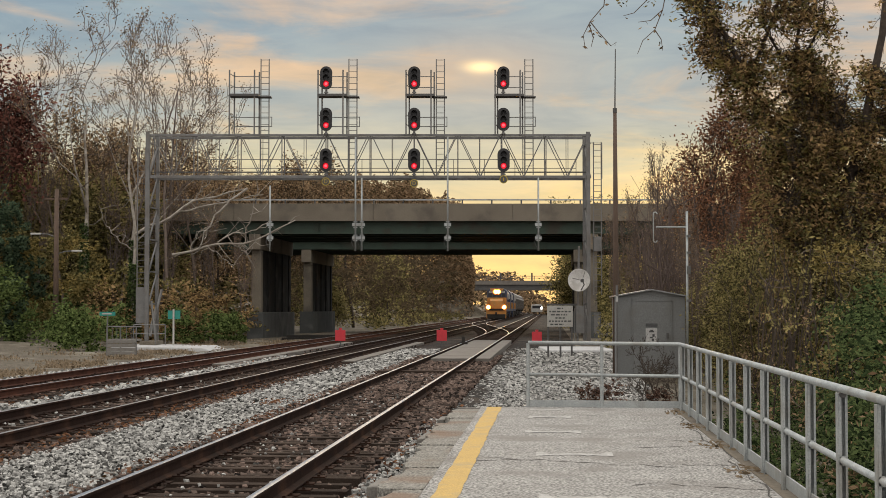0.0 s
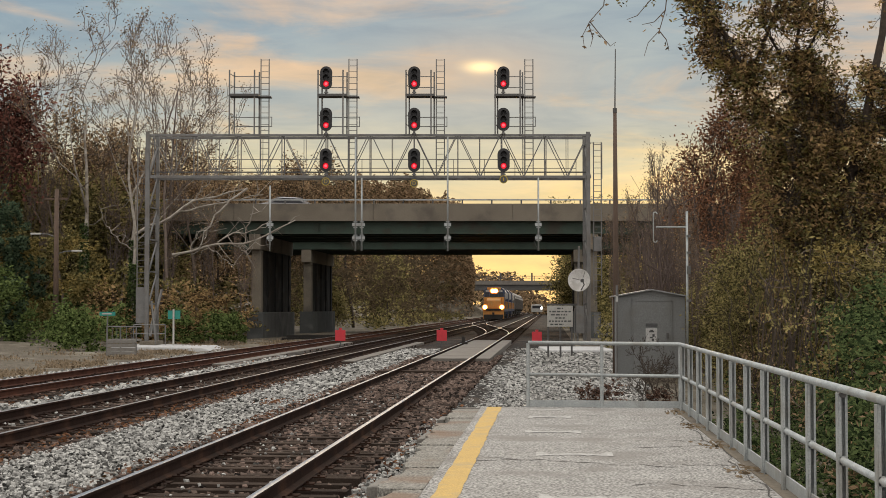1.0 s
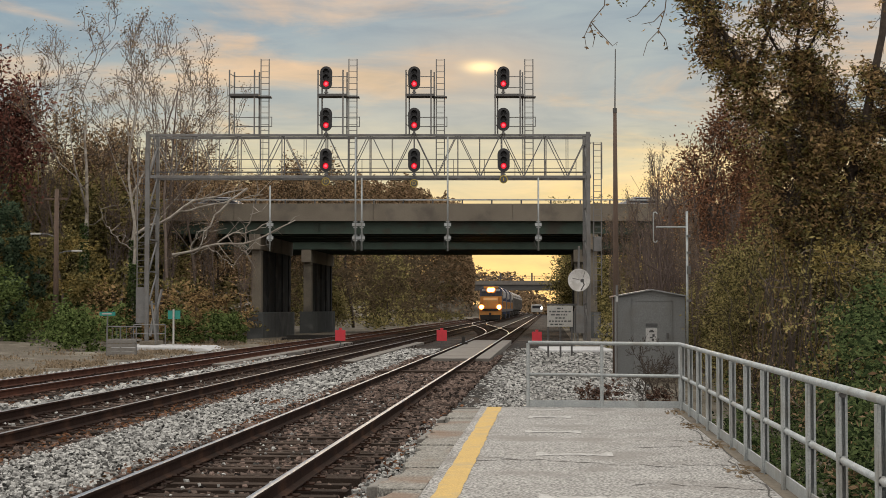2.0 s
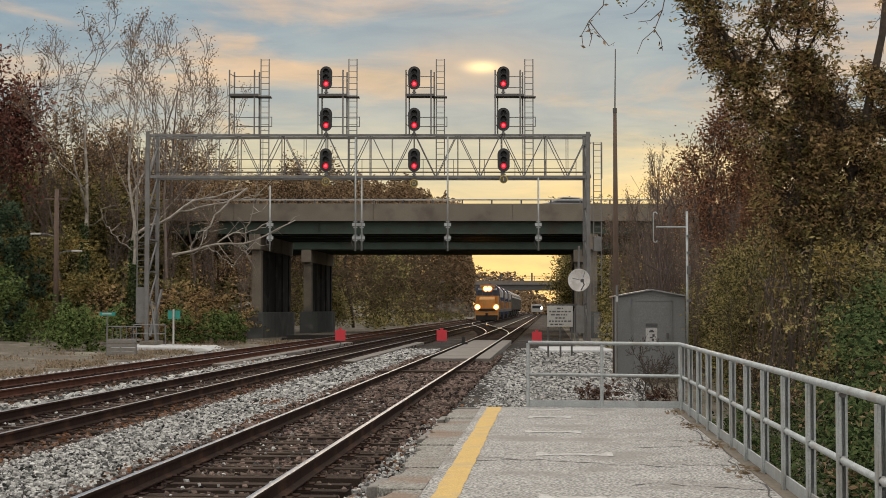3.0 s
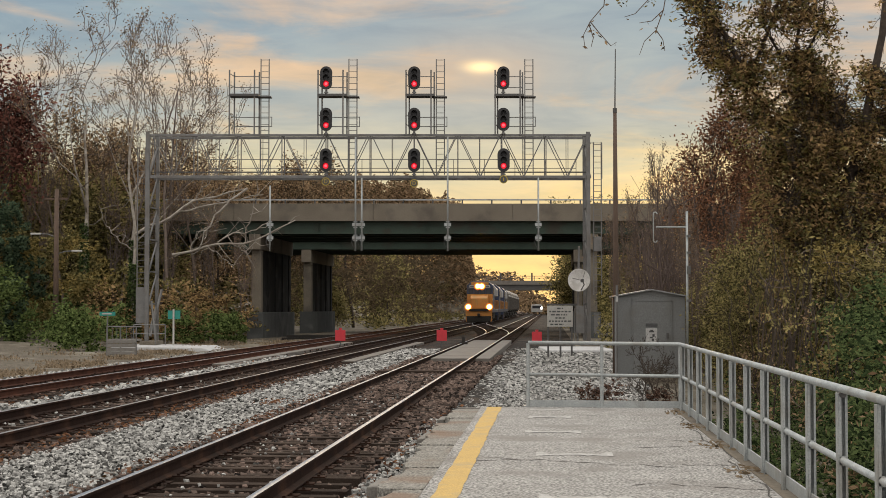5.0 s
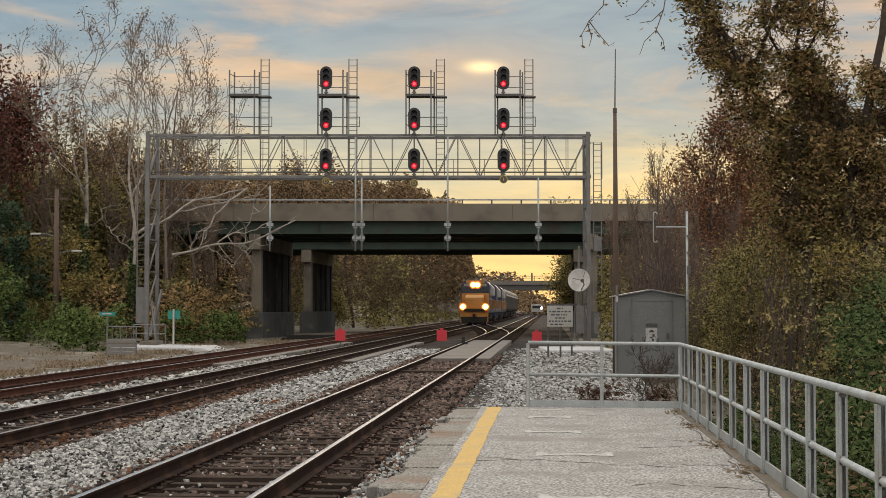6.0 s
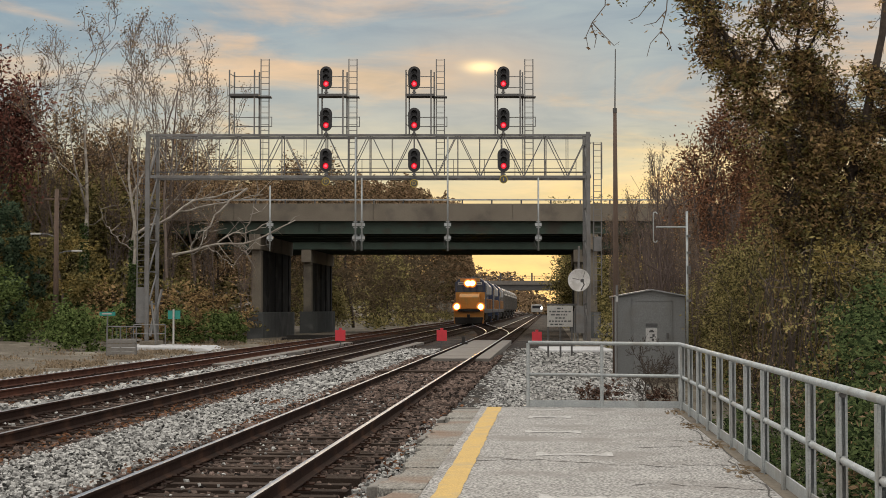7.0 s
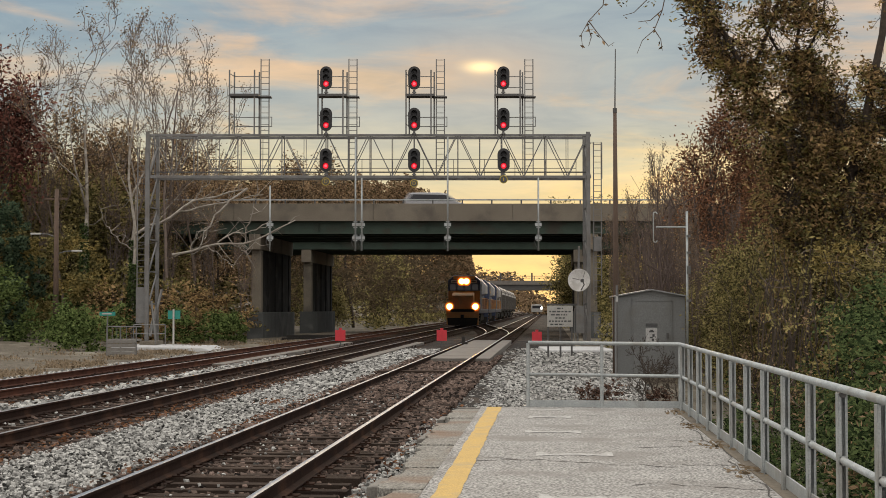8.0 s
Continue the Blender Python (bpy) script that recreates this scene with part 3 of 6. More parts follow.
# ---- platform ----
def make_platform():
    pl = thing("platform", TRACK, "worn grey asphalt railway platform with a crumbling edge", "platform", "", "structure")
    g = Geo().box(-1.12, 1.98, -30, PLAT_END, -0.45, 0.02)
    part("asphalt_deck", g, M_ASPHALT, pl, bevel=0.02)
    rng = random.Random(8)
    v = -30.0
    while v < PLAT_END - 0.3:
        ln = rng.uniform(0.7, 1.9)
        e = min(v + ln - rng.uniform(0.01, 0.06), PLAT_END)
        w = -1.50 + rng.uniform(-0.07, 0.09)
        top = 0.012 + rng.uniform(-0.03, 0.004)
        # a broken slab: ragged on the track side, straight against the asphalt
        n = max(4, int((e - v) / 0.11))
        rag, x = [], w
        for k in range(n + 1):
            x = max(w - 0.05, min(w + 0.10, x + rng.uniform(-0.045, 0.045)))
            rag.append((x + (0.06 if k in (0, n) else 0), v + (e - v) * k / n))
        part("edge_slab", Geo().prism([(-1.122, v + rng.uniform(0, 0.03))] + rag + [(-1.122, e - rng.uniform(0, 0.03))], 2, -0.40, top), M_EDGE, pl, "broken rust-stained edge slab", bevel=0.008)
        if rng.random() < 0.55:
            t0, t1 = v + rng.uniform(0, 0.3), e - rng.uniform(0, 0.3)
            o = rng.uniform(-0.03, 0.03)
            part("edge_timber", Geo().prism([(w - 0.17 + o, t0), (w - 0.06 + o, t0 + 0.05), (w - 0.06 - o, t1), (w - 0.16 - o, t1 - 0.07)], 2, -0.40, -0.05 + rng.uniform(-0.06, 0.03)), M_OLDWOOD, pl, "split grey edge timber", bevel=0.012)
        v += ln
    part("end_board", Geo().box(-1.5, 2.0, PLAT_END + 0.004, PLAT_END + 0.12, -0.42, 0.005), M_OLDWOOD, pl, "weathered end board", bevel=0.01)
    part("concrete_kerb", Geo().box(2.0, 2.32, -30, PLAT_END + 0.15, -0.5, 0.0), M_CONCRETE, pl, bevel=0.02)
    # yellow line with uneven borders
    y = Geo()
    vs = [-30 + i * 0.35 for i in range(160) if -30 + i * 0.35 < PLAT_END - 0.02] + [PLAT_END - 0.02]
    for i in range(len(vs) - 1):
        if i == 0:
            l, r = -1.0, -0.775
        l2, r2 = -1.0 + rng.uniform(-0.012, 0.012), -0.775 + rng.uniform(-0.012, 0.012)
        y.face([(l, vs[i], 0.0245), (r, vs[i], 0.0245), (r2, vs[i + 1], 0.0245), (l2, vs[i + 1], 0.0245)])
        l, r = l2, r2
    part("safety_line", y, M_YELLOW, pl, "faded yellow painted safety line")
    # worn remains of white cross marks: u, v, length
    for u, v, ln in ((-0.06, 25.1, 0.5), (0.0, 23.4, 0.62), (0.04, 20.6, 0.72), (0.27, 17.45, 0.84), (0.3, 13.42, 0.78)):
        m, n = Geo(), 12
        edge = [(u - ln / 2 + ln * k / n, v + rng.uniform(-0.05, 0.05), (0.22 if k in (0, 1, n - 1, n) else 0.10) * rng.uniform(0.6, 1.3)) for k in range(n + 1)]
        for (a, va, ha), (b, vb, hb) in zip(edge, edge[1:]):
            m.face([(a, va - ha, 0.025), (b, vb - hb, 0.025), (b, vb + hb, 0.025), (a, va + ha, 0.025)])
        part("painted_mark", m, M_WORNWHITE, pl, "worn white painted mark")
    # cracks
    for u0, u1, v0, k in ((-0.7, 1.3, 17.0, 16), (0.75, 1.95, 14.45, 10), (1.25, 1.95, 21.7, 6), (-1.1, -0.3, 16.9, 5), (1.35, 1.9, 16.4, 6), (0.5, 1.0, 23.9, 5), (1.3, 1.9, 19.6, 6), (-0.2, 0.5, 12.6, 6), (0.9, 1.9, 18.4, 8)):
        c, p = Geo(), (u0, v0)
        for j in range(k):
            q = (u0 + (u1 - u0) * (j + 1) / k, p[1] + rng.uniform(-0.16, 0.13))
            w = rng.uniform(0.003, 0.022)
            c.face([(p[0], p[1] - w, 0.0238), (q[0], q[1] - w, 0.0238), (q[0], q[1] + w, 0.0238), (p[0], p[1] + w, 0.0238)])
            p = q
        part("crack", c, M_CRACK, pl, "dark tar-filled crack")
    c, p = Geo(), (1.93, 8.0)
    for j in range(40):
        q = (1.9 + rng.uniform(-0.05, 0.07), p[1] + 0.44)
        w = rng.uniform(0.003, 0.012)
        c.face([(p[0] - w, p[1], 0.0232), (p[0] + w, p[1], 0.0232), (q[0] + w, q[1], 0.0232), (q[0] - w, q[1], 0.0232)])
        p = q
    part("crack", c, M_CRACK, pl, "dark tar-filled crack")


make_platform()


def make_railing():
    rl = thing("guard_railing", None, "galvanised steel guard railing along the platform end", "railing")
    ca, cb = Vector((1.39, 25.9, 0)), Vector((3.83, 25.6, 0))
    du = TRACK.to_3x3() @ Vector((0, 1, 0))
    end = cb - du * 23.5
    for z, r in ((1.06, 0.031), (0.545, 0.026)):
        part("handrail" if z > 1 else "mid_rail", Geo().tube([ca + Vector((0, 0, z)), cb + Vector((0, 0, z - 0.02)) - Vector((0.04, 0, 0)), cb + Vector((0, -0.05, z - 0.022)), end + Vector((0, 0, z - 0.02))], r, 12), M_RAILING, rl, smooth=True)
    part("toe_board", Geo().beam(ca + Vector((0.02, 0.0, 0.075)), cb + Vector((-0.02, 0, 0.065)), 0.016, 0.11), M_RAILING, rl)
    part("toe_board", Geo().beam(cb + Vector((0.0, -0.03, 0.075)), end + Vector((0, 0, 0.075)), 0.016, 0.11), M_RAILING, rl)
    for p in (ca, ca.lerp(cb, 0.487)):
        part("post", Geo().tube([p + Vector((0, 0, -0.1)), p + Vector((0, 0, 1.05))], 0.029, 10).box(p.x - 0.07, p.x + 0.07, p.y - 0.05, p.y + 0.05, -0.05, 0.035), M_RAILING, rl, smooth=False)
    part("post", Geo().tube([cb + Vector((0, 0, -0.3)), cb + Vector((0, 0, 1.03))], 0.03, 10), M_RAILING, rl, "corner post")
    for k in range(17):
        p = cb - du * (0.45 + 1.37 * k)
        g = Geo()
        # a folded channel post, open at the front
        g.box(p.x - 0.034, p.x + 0.034, p.y + 0.028, p.y + 0.034, -0.30, 1.01).box(p.x - 0.036, p.x - 0.029, p.y - 0.035, p.y + 0.034, -0.30, 1.01).box(p.x + 0.029, p.x + 0.036, p.y - 0.035, p.y + 0.034, -0.30, 1.01)
        g.box(p.x - 0.029, p.x - 0.008, p.y - 0.035, p.y - 0.029, -0.30, 1.01).box(p.x + 0.018, p.x + 0.029, p.y - 0.035, p.y - 0.029, -0.30, 1.01)
        post = part("post", g, M_RAILING, rl, "folded channel post", bevel=0.003)
        if k == 10:
            part("clamp", Geo().tube([p + Vector((0, -0.04, 1.0)), p + Vector((0, 0.03, 1.0))], 0.028, 8), M_DARKSTEEL if k == 10 else M_RAILING, post)
        part("clamp", Geo().tube([p + Vector((0, -0.035, 0.522)), p + Vector((0, 0.035, 0.522))], 0.037, 10), M_RAILING, post)


make_railing()


# ---- signal bridge over the tracks ----
GY, GD = 81.0, 1.3               # front truss plane and depth
GX0, GX1, GZ0, GZ1 = -15.05, 7.55, 8.36, 10.50


def ladder(parent, x0, x1, y, z0, z1, name="ladder", step=0.305):
    ld = part(name, Geo().beam((x0, y, z0), (x0, y, z1), 0.055, 0.03).beam((x1, y, z0), (x1, y, z1), 0.055, 0.03), M_GALV, parent)
    rung = Geo().tube([(x0, 0, 0), (x1, 0, 0)], 0.016, 6).mesh("rung", [M_GALV])
    z = z0 + 0.15
    while z < z1:
        part("rung", rung, M_GALV, ld, at=pose(0, y, z))
        z += step
    return ld


def make_signal_bridge():
    sb = thing("signal_bridge", None, "grey galvanised steel signal bridge spanning the railway tracks", "signal bridge")
    for y in (GY, GY + GD):
        for z, h in ((GZ1, 0.12), (GZ0, 0.14)):
            part("chord", Geo().beam((GX0, y, z), (GX1 + 0.05, y, z), 0.12, h), M_GALV, sb, "long horizontal truss chord", bevel=0.01)
        n = 10
        w = (GX1 - GX0) / n
        for i in range(n):
            a, b = GX0 + i * w, GX0 + (i + 1) * w
            part("diagonal", Geo().beam((a + 0.1, y + 0.03, GZ1), ((a + b) / 2, y + 0.03, GZ0), 0.045, 0.04), M_GALV, sb)
            part("diagonal", Geo().beam(((a + b) / 2, y + 0.035, GZ0), (b - 0.1, y + 0.035, GZ1), 0.045, 0.04), M_GALV, sb)
            part("upright", Geo().beam((a, y + 0.02, GZ0), (a, y + 0.02, GZ1), 0.05, 0.05), M_GALV, sb)
            part("upright", Geo().beam((a + w * 0.5, y + 0.05, GZ0), (a + w * 0.5, y + 0.05, GZ1), 0.032, 0.032), M_GALV, sb)
            if y == GY:
                part("cross_strut", Geo().beam((a, GY, GZ0), (b, GY + GD, GZ0), 0.045, 0.04), M_GALV, sb)
                part("cross_strut", Geo().beam((a, GY, GZ1), (a, GY + GD, GZ1), 0.045, 0.04), M_GALV, sb)
    # walkway and its rails on the back
    part("walkway", Geo().box(-12.3, 7.0, GY + GD + 0.1, GY + GD + 0.7, GZ0 + 0.02, GZ0 + 0.06), M_DARKSTEEL, sb)
    for z in (9.45, 8.98):
        part("walkway_rail", Geo().tube([(-12.3, GY + GD + 0.68, z), (7.0, GY + GD + 0.68, z)], 0.02, 6), M_GALV, sb)
    for i in range(13):
        x = -12.3 + i * 1.608
        part("rail_post", Geo().tube([(x, GY + GD + 0.68, GZ0), (x, GY + GD + 0.68, 9.47)], 0.02, 6), M_GALV, sb)
    part("cable_tray", Geo().box(GX0, GX1, GY + 0.5, GY + 0.62, GZ0 + 0.26, GZ0 + 0.32), M_DARKSTEEL, sb)
    # legs: four angle posts with lacing
    for x0, s in ((GX0, 1), (GX1, -1)):
        base_z = -0.1
        leg = part("leg", Geo().beam((x0 - 0.10, GY, base_z), (x0 - 0.10, GY, GZ1 + 0.18), 0.20, 0.20), M_GALV, sb, "tall front column", bevel=0.01)
        part("leg", Geo().beam((x0 + s * 0.18, GY + GD, base_z), (x0 + s * 0.18, GY + GD, GZ1 + 0.1), 0.18, 0.18), M_GALV, sb, "tall rear column", bevel=0.01)
        for i in range(6):
            za, zb = base_z + 0.3 + i * 1.65, base_z + 0.3 + (i + 1) * 1.65
            pa, pb = (x0 - 0.02, GY, za), (x0 + s * 0.18, GY + GD, zb)
            part("lacing", Geo().beam(pa, pb, 0.07, 0.07), M_GALV, leg)
            part("lacing", Geo().beam((x0, GY, zb), (x0 + s * 0.18, GY + GD, zb), 0.07, 0.07), M_GALV, leg)
        part("base_plate", Geo().box(x0 - 0.4, x0 + 0.45, GY - 0.35, GY + GD + 0.35, base_z - 0.25, base_z + 0.05), M_CONCRETE, sb, "concrete footing", bevel=0.02)
        if s == -1:
            ladder(sb, 7.76, 8.16, GY + 0.4, 2.3, 10.2)
            part("ladder_top_rail", Geo().tube([(7.5, GY + 0.4, 10.15), (8.2, GY + 0.4, 10.15), (8.2, GY + 0.4, 8.3)], 0.022, 6), M_GALV, sb)
            part("junction_box", Geo().box(7.72, 8.1, GY + 0.1, GY + 0.4, 4.55, 5.3), M_GALV, sb, "grey equipment box", bevel=0.015)
            part("junction_box", Geo().box(7.70, 8.0, GY - 0.3, GY, 0.35, 1.35), M_GALV, sb, "pale grey equipment box", bevel=0.015)
            part("junction_box", Geo().box(6.78, 7.18, GY - 0.3, GY, 0.35, 1.75), M_GALV, sb, "grey equipment box", bevel=0.015)
            part("bracket", Geo().beam((6.7, GY - 0.1, 1.6), (7.5, GY - 0.1, 1.6), 0.05).beam((6.72, GY - 0.1, -0.2), (6.72, GY - 0.1, 1.6), 0.06), M_GALV, sb)
        else:
            ladder(sb, -15.68, -15.28, GY + 0.1, 2.7, 9.9)
            part("ladder_guard", Geo().box(-15.72, -15.26, GY + 0.02, GY + 0.08, 0.85, 2.7), M_GALV, sb, "plain grey anti-climb guard")
            part("brace", Geo().beam((-14.95, GY - 0.05, 0.2), (-14.62, GY + GD, 2.6), 0.1, 0.1), M_GALV, sb)
            part("brace", Geo().beam((-14.7, GY - 0.05, 0.0), (-15.0, GY + 0.4, 2.0), 0.09, 0.09), M_GALV, sb)
    # hanging poles under the truss
    for x, top in ((-8.85, 7.9), (-4.48, 10.4), (-4.16, 8.3), (0.24, 10.4), (4.88, 8.3)):
        hp = part("hanging_pole", Geo().tube([(x, GY - 0.16, 4.55), (x, GY - 0.16, top)], 0.045, 8), M_RAILING, sb, "slim hanging cable pole", smooth=True)
        for z in (5.9, 5.22):
            part("clamp", Geo().beam((x - 0.17, GY - 0.16, z), (x + 0.17, GY - 0.16, z), 0.05, 0.16).beam((x - 0.10, GY - 0.16, z + 0.14), (x + 0.10, GY - 0.16, z + 0.14), 0.05, 0.05).beam((x - 0.10, GY - 0.16, z - 0.14), (x + 0.10, GY - 0.16, z - 0.14), 0.05, 0.05), M_RAILING, hp)
        part("wire", Geo().tube([(x - 0.13, GY - 0.16, 5.2), (x - 0.2, GY - 0.18, 5.0), (x - 0.13, GY - 0.17, 4.8), (x, GY - 0.16, 4.7)], 0.012, 5), M_DARKSTEEL, hp)


make_signal_bridge()


def make_signal_cage(cx):
    cg = thing("signal_cage", pose(cx, GY - 0.1, 0), "grey steel cage with a ladder above the signal bridge", "platform", "signal cages")
    for x, y in ((-0.42, -0.1), (-0.27, 0.7), (0.86, -0.1), (1.02, 0.7)):
        part("post", Geo().beam((x, y, GZ1), (x, y, 13.85), 0.075, 0.06), M_GALV, cg)
    for z in (13.62, 13.05, 11.5, 11.02):
        part("guard_rail", Geo().tube([(-0.27, 0.7, z), (1.02, 0.7, z)], 0.022, 6).tube([(-0.42, -0.1, z + 0.05), (-0.27, 0.7, z)], 0.02, 6), M_GALV, cg)
    part("platform_grate", Geo().box(-0.45, 1.05, -0.15, 0.75, 12.5, 12.62), M_DARKSTEEL, cg)
    part("ladder_landing", Geo().box(0.95, 1.68, 0.2, 0.75, 12.48, 12.54), M_DARKSTEEL, cg)
    for z in (11.5, 11.02):
        part("landing_rail", Geo().tube([(0.95, 0.6, z), (1.7, 0.6, z)], 0.022, 6), M_GALV, cg)
    part("landing_post", Geo().tube([(1.68, 0.6, 11.0), (1.68, 0.6, 11.52)], 0.022, 6), M_GALV, cg)
    ladder(cg, 1.13, 1.55, 0.45, 8.5, 14.5)
    return cg


def make_signal_head():
    """Oval black backing, deep hoods and a lit red lamp at the bottom."""
    sh = thing("railway_signal", None, "black oval railway signal with one lit red lamp", "signal", "railway signals")
    w, h = 0.315, 0.60
    ring = []
    for k in range(28):
        a = 2 * math.pi * k / 28
        ring.append((w * math.cos(a), (h - w) * (1 if math.sin(a) >= 0 else -1) + w * math.sin(a)))
    part("backing_plate", Geo().prism(ring, 1, -0.03, 0.03), M_BLACK, sh, bevel=0.008)
    part("housing", Geo().prism([(x * 0.7, z * 0.9) for x, z in ring], 1, 0.03, 0.32), M_BLACK, sh)
    for z in (0.30, 0.0, -0.30):
        hood = Geo()
        n, r = 12, 0.145
        for k in range(n):
            a, b = math.radians(-30 + 240 * k / n), math.radians(-30 + 240 * (k + 1) / n)
            la, lb = 0.30 * (0.45 + 0.55 * max(0, math.sin(a))), 0.30 * (0.45 + 0.55 * max(0, math.sin(b)))
            for rr in (r, r - 0.012):
                hood.face([(rr * math.cos(a), -0.03, z + rr * math.sin(a)), (rr * math.cos(b), -0.03, z + rr * math.sin(b)), (rr * math.cos(b), -0.03 - lb, z + rr * math.sin(b)), (rr * math.cos(a), -0.03 - la, z + rr * math.sin(a))])
        lamp = part("hood", hood, M_BLACK, sh, "black lamp hood")
        lit = z < -0.1
        # Lit lens is wider: its size takes in the red glow around the lamp.
        disc = [((0.15 if lit else 0.125) * math.cos(2 * math.pi * k / 20), z + (0.15 if lit else 0.125) * math.sin(2 * math.pi * k / 20)) for k in range(20)]
        part("lens", Geo().prism(disc, 1, -0.05, -0.031), M_RED_HALO if lit else M_BLACK, lamp, "dim red lens widened for the lamp's glow" if lit else "unlit dark lens")
        if lit:
            d2 = [(0.075 * math.cos(2 * math.pi * k / 16), z + 0.075 * math.sin(2 * math.pi * k / 16)) for k in range(16)]
            part("bulb", Geo().prism(d2, 1, -0.07, -0.051), M_RED_LIT, lamp, "glowing red lamp")
    part("mount", Geo().tube([(0, 0.12, -0.60), (0, 0.12, -0.82)], 0.06, 8).tube([(0, 0.12, -0.70), (0, 0.12, -0.76)], 0.11, 10), M_GALV, sh, "grey mounting spigot")
    return sh


cages = [make_signal_cage(-5.99)]
for cx in (-10.53, -1.475, 3.095):
    cages.append(copy_thing(cages[0], pose(cx, GY - 0.1, 0)))
tagged(cages[1], "empty grey steel cage with a ladder, carrying no signal")
head0 = make_signal_head()
places = [(x, GY - (0.28 if z > 10 else 0.42), z) for x in (-5.99, -1.475, 3.095) for z in (13.42, 11.29, 9.19)]
head0.matrix_basis = pose(*places[0])
for p in places[1:]:
    copy_thing(head0, pose(*p))


def make_letter_plates():
    for x, z, ch in ((-5.99, 8.09, "D"), (-1.475, 8.0, "D"), (3.095, 8.2, "")):
        lp = thing("marker_plate", pose(x, GY - 0.4, z), "round marker plate with a yellow rim under a signal", "sign", "marker plates")
        circ = [(math.cos(2 * math.pi * k / 24), math.sin(2 * math.pi * k / 24)) for k in range(24)]
        part("plate", Geo().prism([(a * 0.21, b * 0.21) for a, b in circ], 1, 0, 0.02), M_YRING, lp)
        part("face", Geo().prism([(a * 0.17, b * 0.17) for a, b in circ], 1, -0.006, -0.001), M_DARKSTEEL, lp, "dark face")
        part("bracket", Geo().beam((0, 0.03, 0.15), (0, 0.03, 0.45), 0.04), M_DARKSTEEL, lp)
        if ch:
            cu = bpy.data.curves.new("letter", "FONT")
            cu.body, cu.size, cu.align_x, cu.align_y, cu.extrude = ch, 0.28, "CENTER", "CENTER", 0.004
            cu.materials.append(M_YRING)
            t = new("letter", cu)
            t.parent, t.matrix_basis = lp, pose(0, -0.012, 0, 90, 0, 0)
            t["label"] = "yellow letter"
        else:
            part("letter_bar", Geo().box(-0.025, 0.025, -0.014, -0.007, -0.09, 0.09), M_YRING, lp, "yellow upright bar")


make_letter_plates()


# ---- highway overpass: two parallel decks ----
def make_overpass(name, y0, y1, z_low, z_deck, z_top, rail, pier_x, label):
    ov = thing(name, None, label, "bridge", "highway decks", "structure")
    xa, xb = -62.0, 62.0
    part("deck_slab", Geo().box(-230, 230, y0 + 0.1, y1 - 0.1, z_deck - 0.35, z_deck), M_CONCRETE, ov)
    n = 13
    for y, s in ((y0, 1), (y1, -1)):
        for i in range(n):
            a, b = xa + (xb - xa) * i / n, xa + (xb - xa) * (i + 1) / n
            part("parapet_panel", Geo().box(a + 0.012, b - 0.012, min(y, y + s * 0.3), max(y, y + s * 0.3), z_deck - 0.42, z_top), M_CONCRETE, ov, "weathered concrete parapet", bevel=0.02)
        part("joint_filler", Geo().box(xa, xb, min(y + s * 0.05, y + s * 0.2), max(y + s * 0.05, y + s * 0.2), z_deck - 0.40, z_top - 0.03), M_CONCRETE, ov, "recessed joint filler")
    for k in range(6):
        y = y0 + 0.55 + (y1 - y0 - 1.1) * k / 5
        g = Geo().box(xa, xb, y - 0.012, y + 0.012, z_low, z_deck - 0.36).box(xa, xb, y - 0.22, y + 0.22, z_low - 0.03, z_low + 0.02).box(xa, xb, y - 0.2, y + 0.2, z_deck - 0.42, z_deck - 0.37)
        if k in (0, 5):
            x = xa + 1
            while x < xb:
                g.box(x - 0.01, x + 0.01, y - 0.16, y + 0.16, z_low, z_deck - 0.4)
                x += 7.5
        part("girder", g, M_GIRDER, ov, "green painted plate girder")
    if rail:
        y = y0 + 0.15
        part("top_rail", Geo().box(xa, xb, y - 0.05, y + 0.05, z_top + 0.22, z_top + 0.31), M_RAILING, ov, "pale metal guard rail")
        x = xa + 0.7
        while x < xb:
            part("rail_post", Geo().box(x - 0.05, x + 0.05, y - 0.06, y + 0.06, z_top - 0.01, z_top + 0.24), M_DARKSTEEL, ov)
            x += 2.02
    for pier_u in pier_x:
        # wall pier lying along the tracks, with a cap and a crash wall at its foot
        def skew(g):
            g.v = [(x + 0.0671 * (y - y0 - 0.6), y, z) for x, y, z in g.v]
            return g
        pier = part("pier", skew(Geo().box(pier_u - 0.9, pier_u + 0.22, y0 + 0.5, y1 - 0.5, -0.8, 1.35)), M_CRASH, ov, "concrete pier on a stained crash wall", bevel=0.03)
        # Wall and inner columns hold the underdeck shade in their colour.
        part("web_wall", skew(Geo().box(pier_u - 0.55, pier_u - 0.08, y0 + 1.3, y1 - 1.3, 1.352, z_low - 1.11)), M_PIERSHADE, pier, "wall between the columns, coloured dark for the underdeck shade")
        part("pier_cap", skew(Geo().box(pier_u - 0.75, pier_u + 0.06, y0 + 0.35, y1 - 0.35, z_low - 1.1, z_low - 0.05)), M_CONCRETE, pier, bevel=0.03)
        for k in range(5):
            c = y0 + 0.9 + (y1 - y0 - 2.6) * k / 4
            part("column", skew(Geo().box(pier_u - 0.66, pier_u, c, c + 0.8, 1.34, z_low - 1.09)), M_PIERSHADE if k else M_CONCRETE, pier, "inner column coloured dark for the underdeck shade" if k else "square concrete column", bevel=0.06)
    return ov


make_overpass("overpass_near", 108.0, 122.5, 6.75, 8.0, 8.78, True, (-12.55, 10.6), "two-lane highway bridge on green steel girders over the tracks")
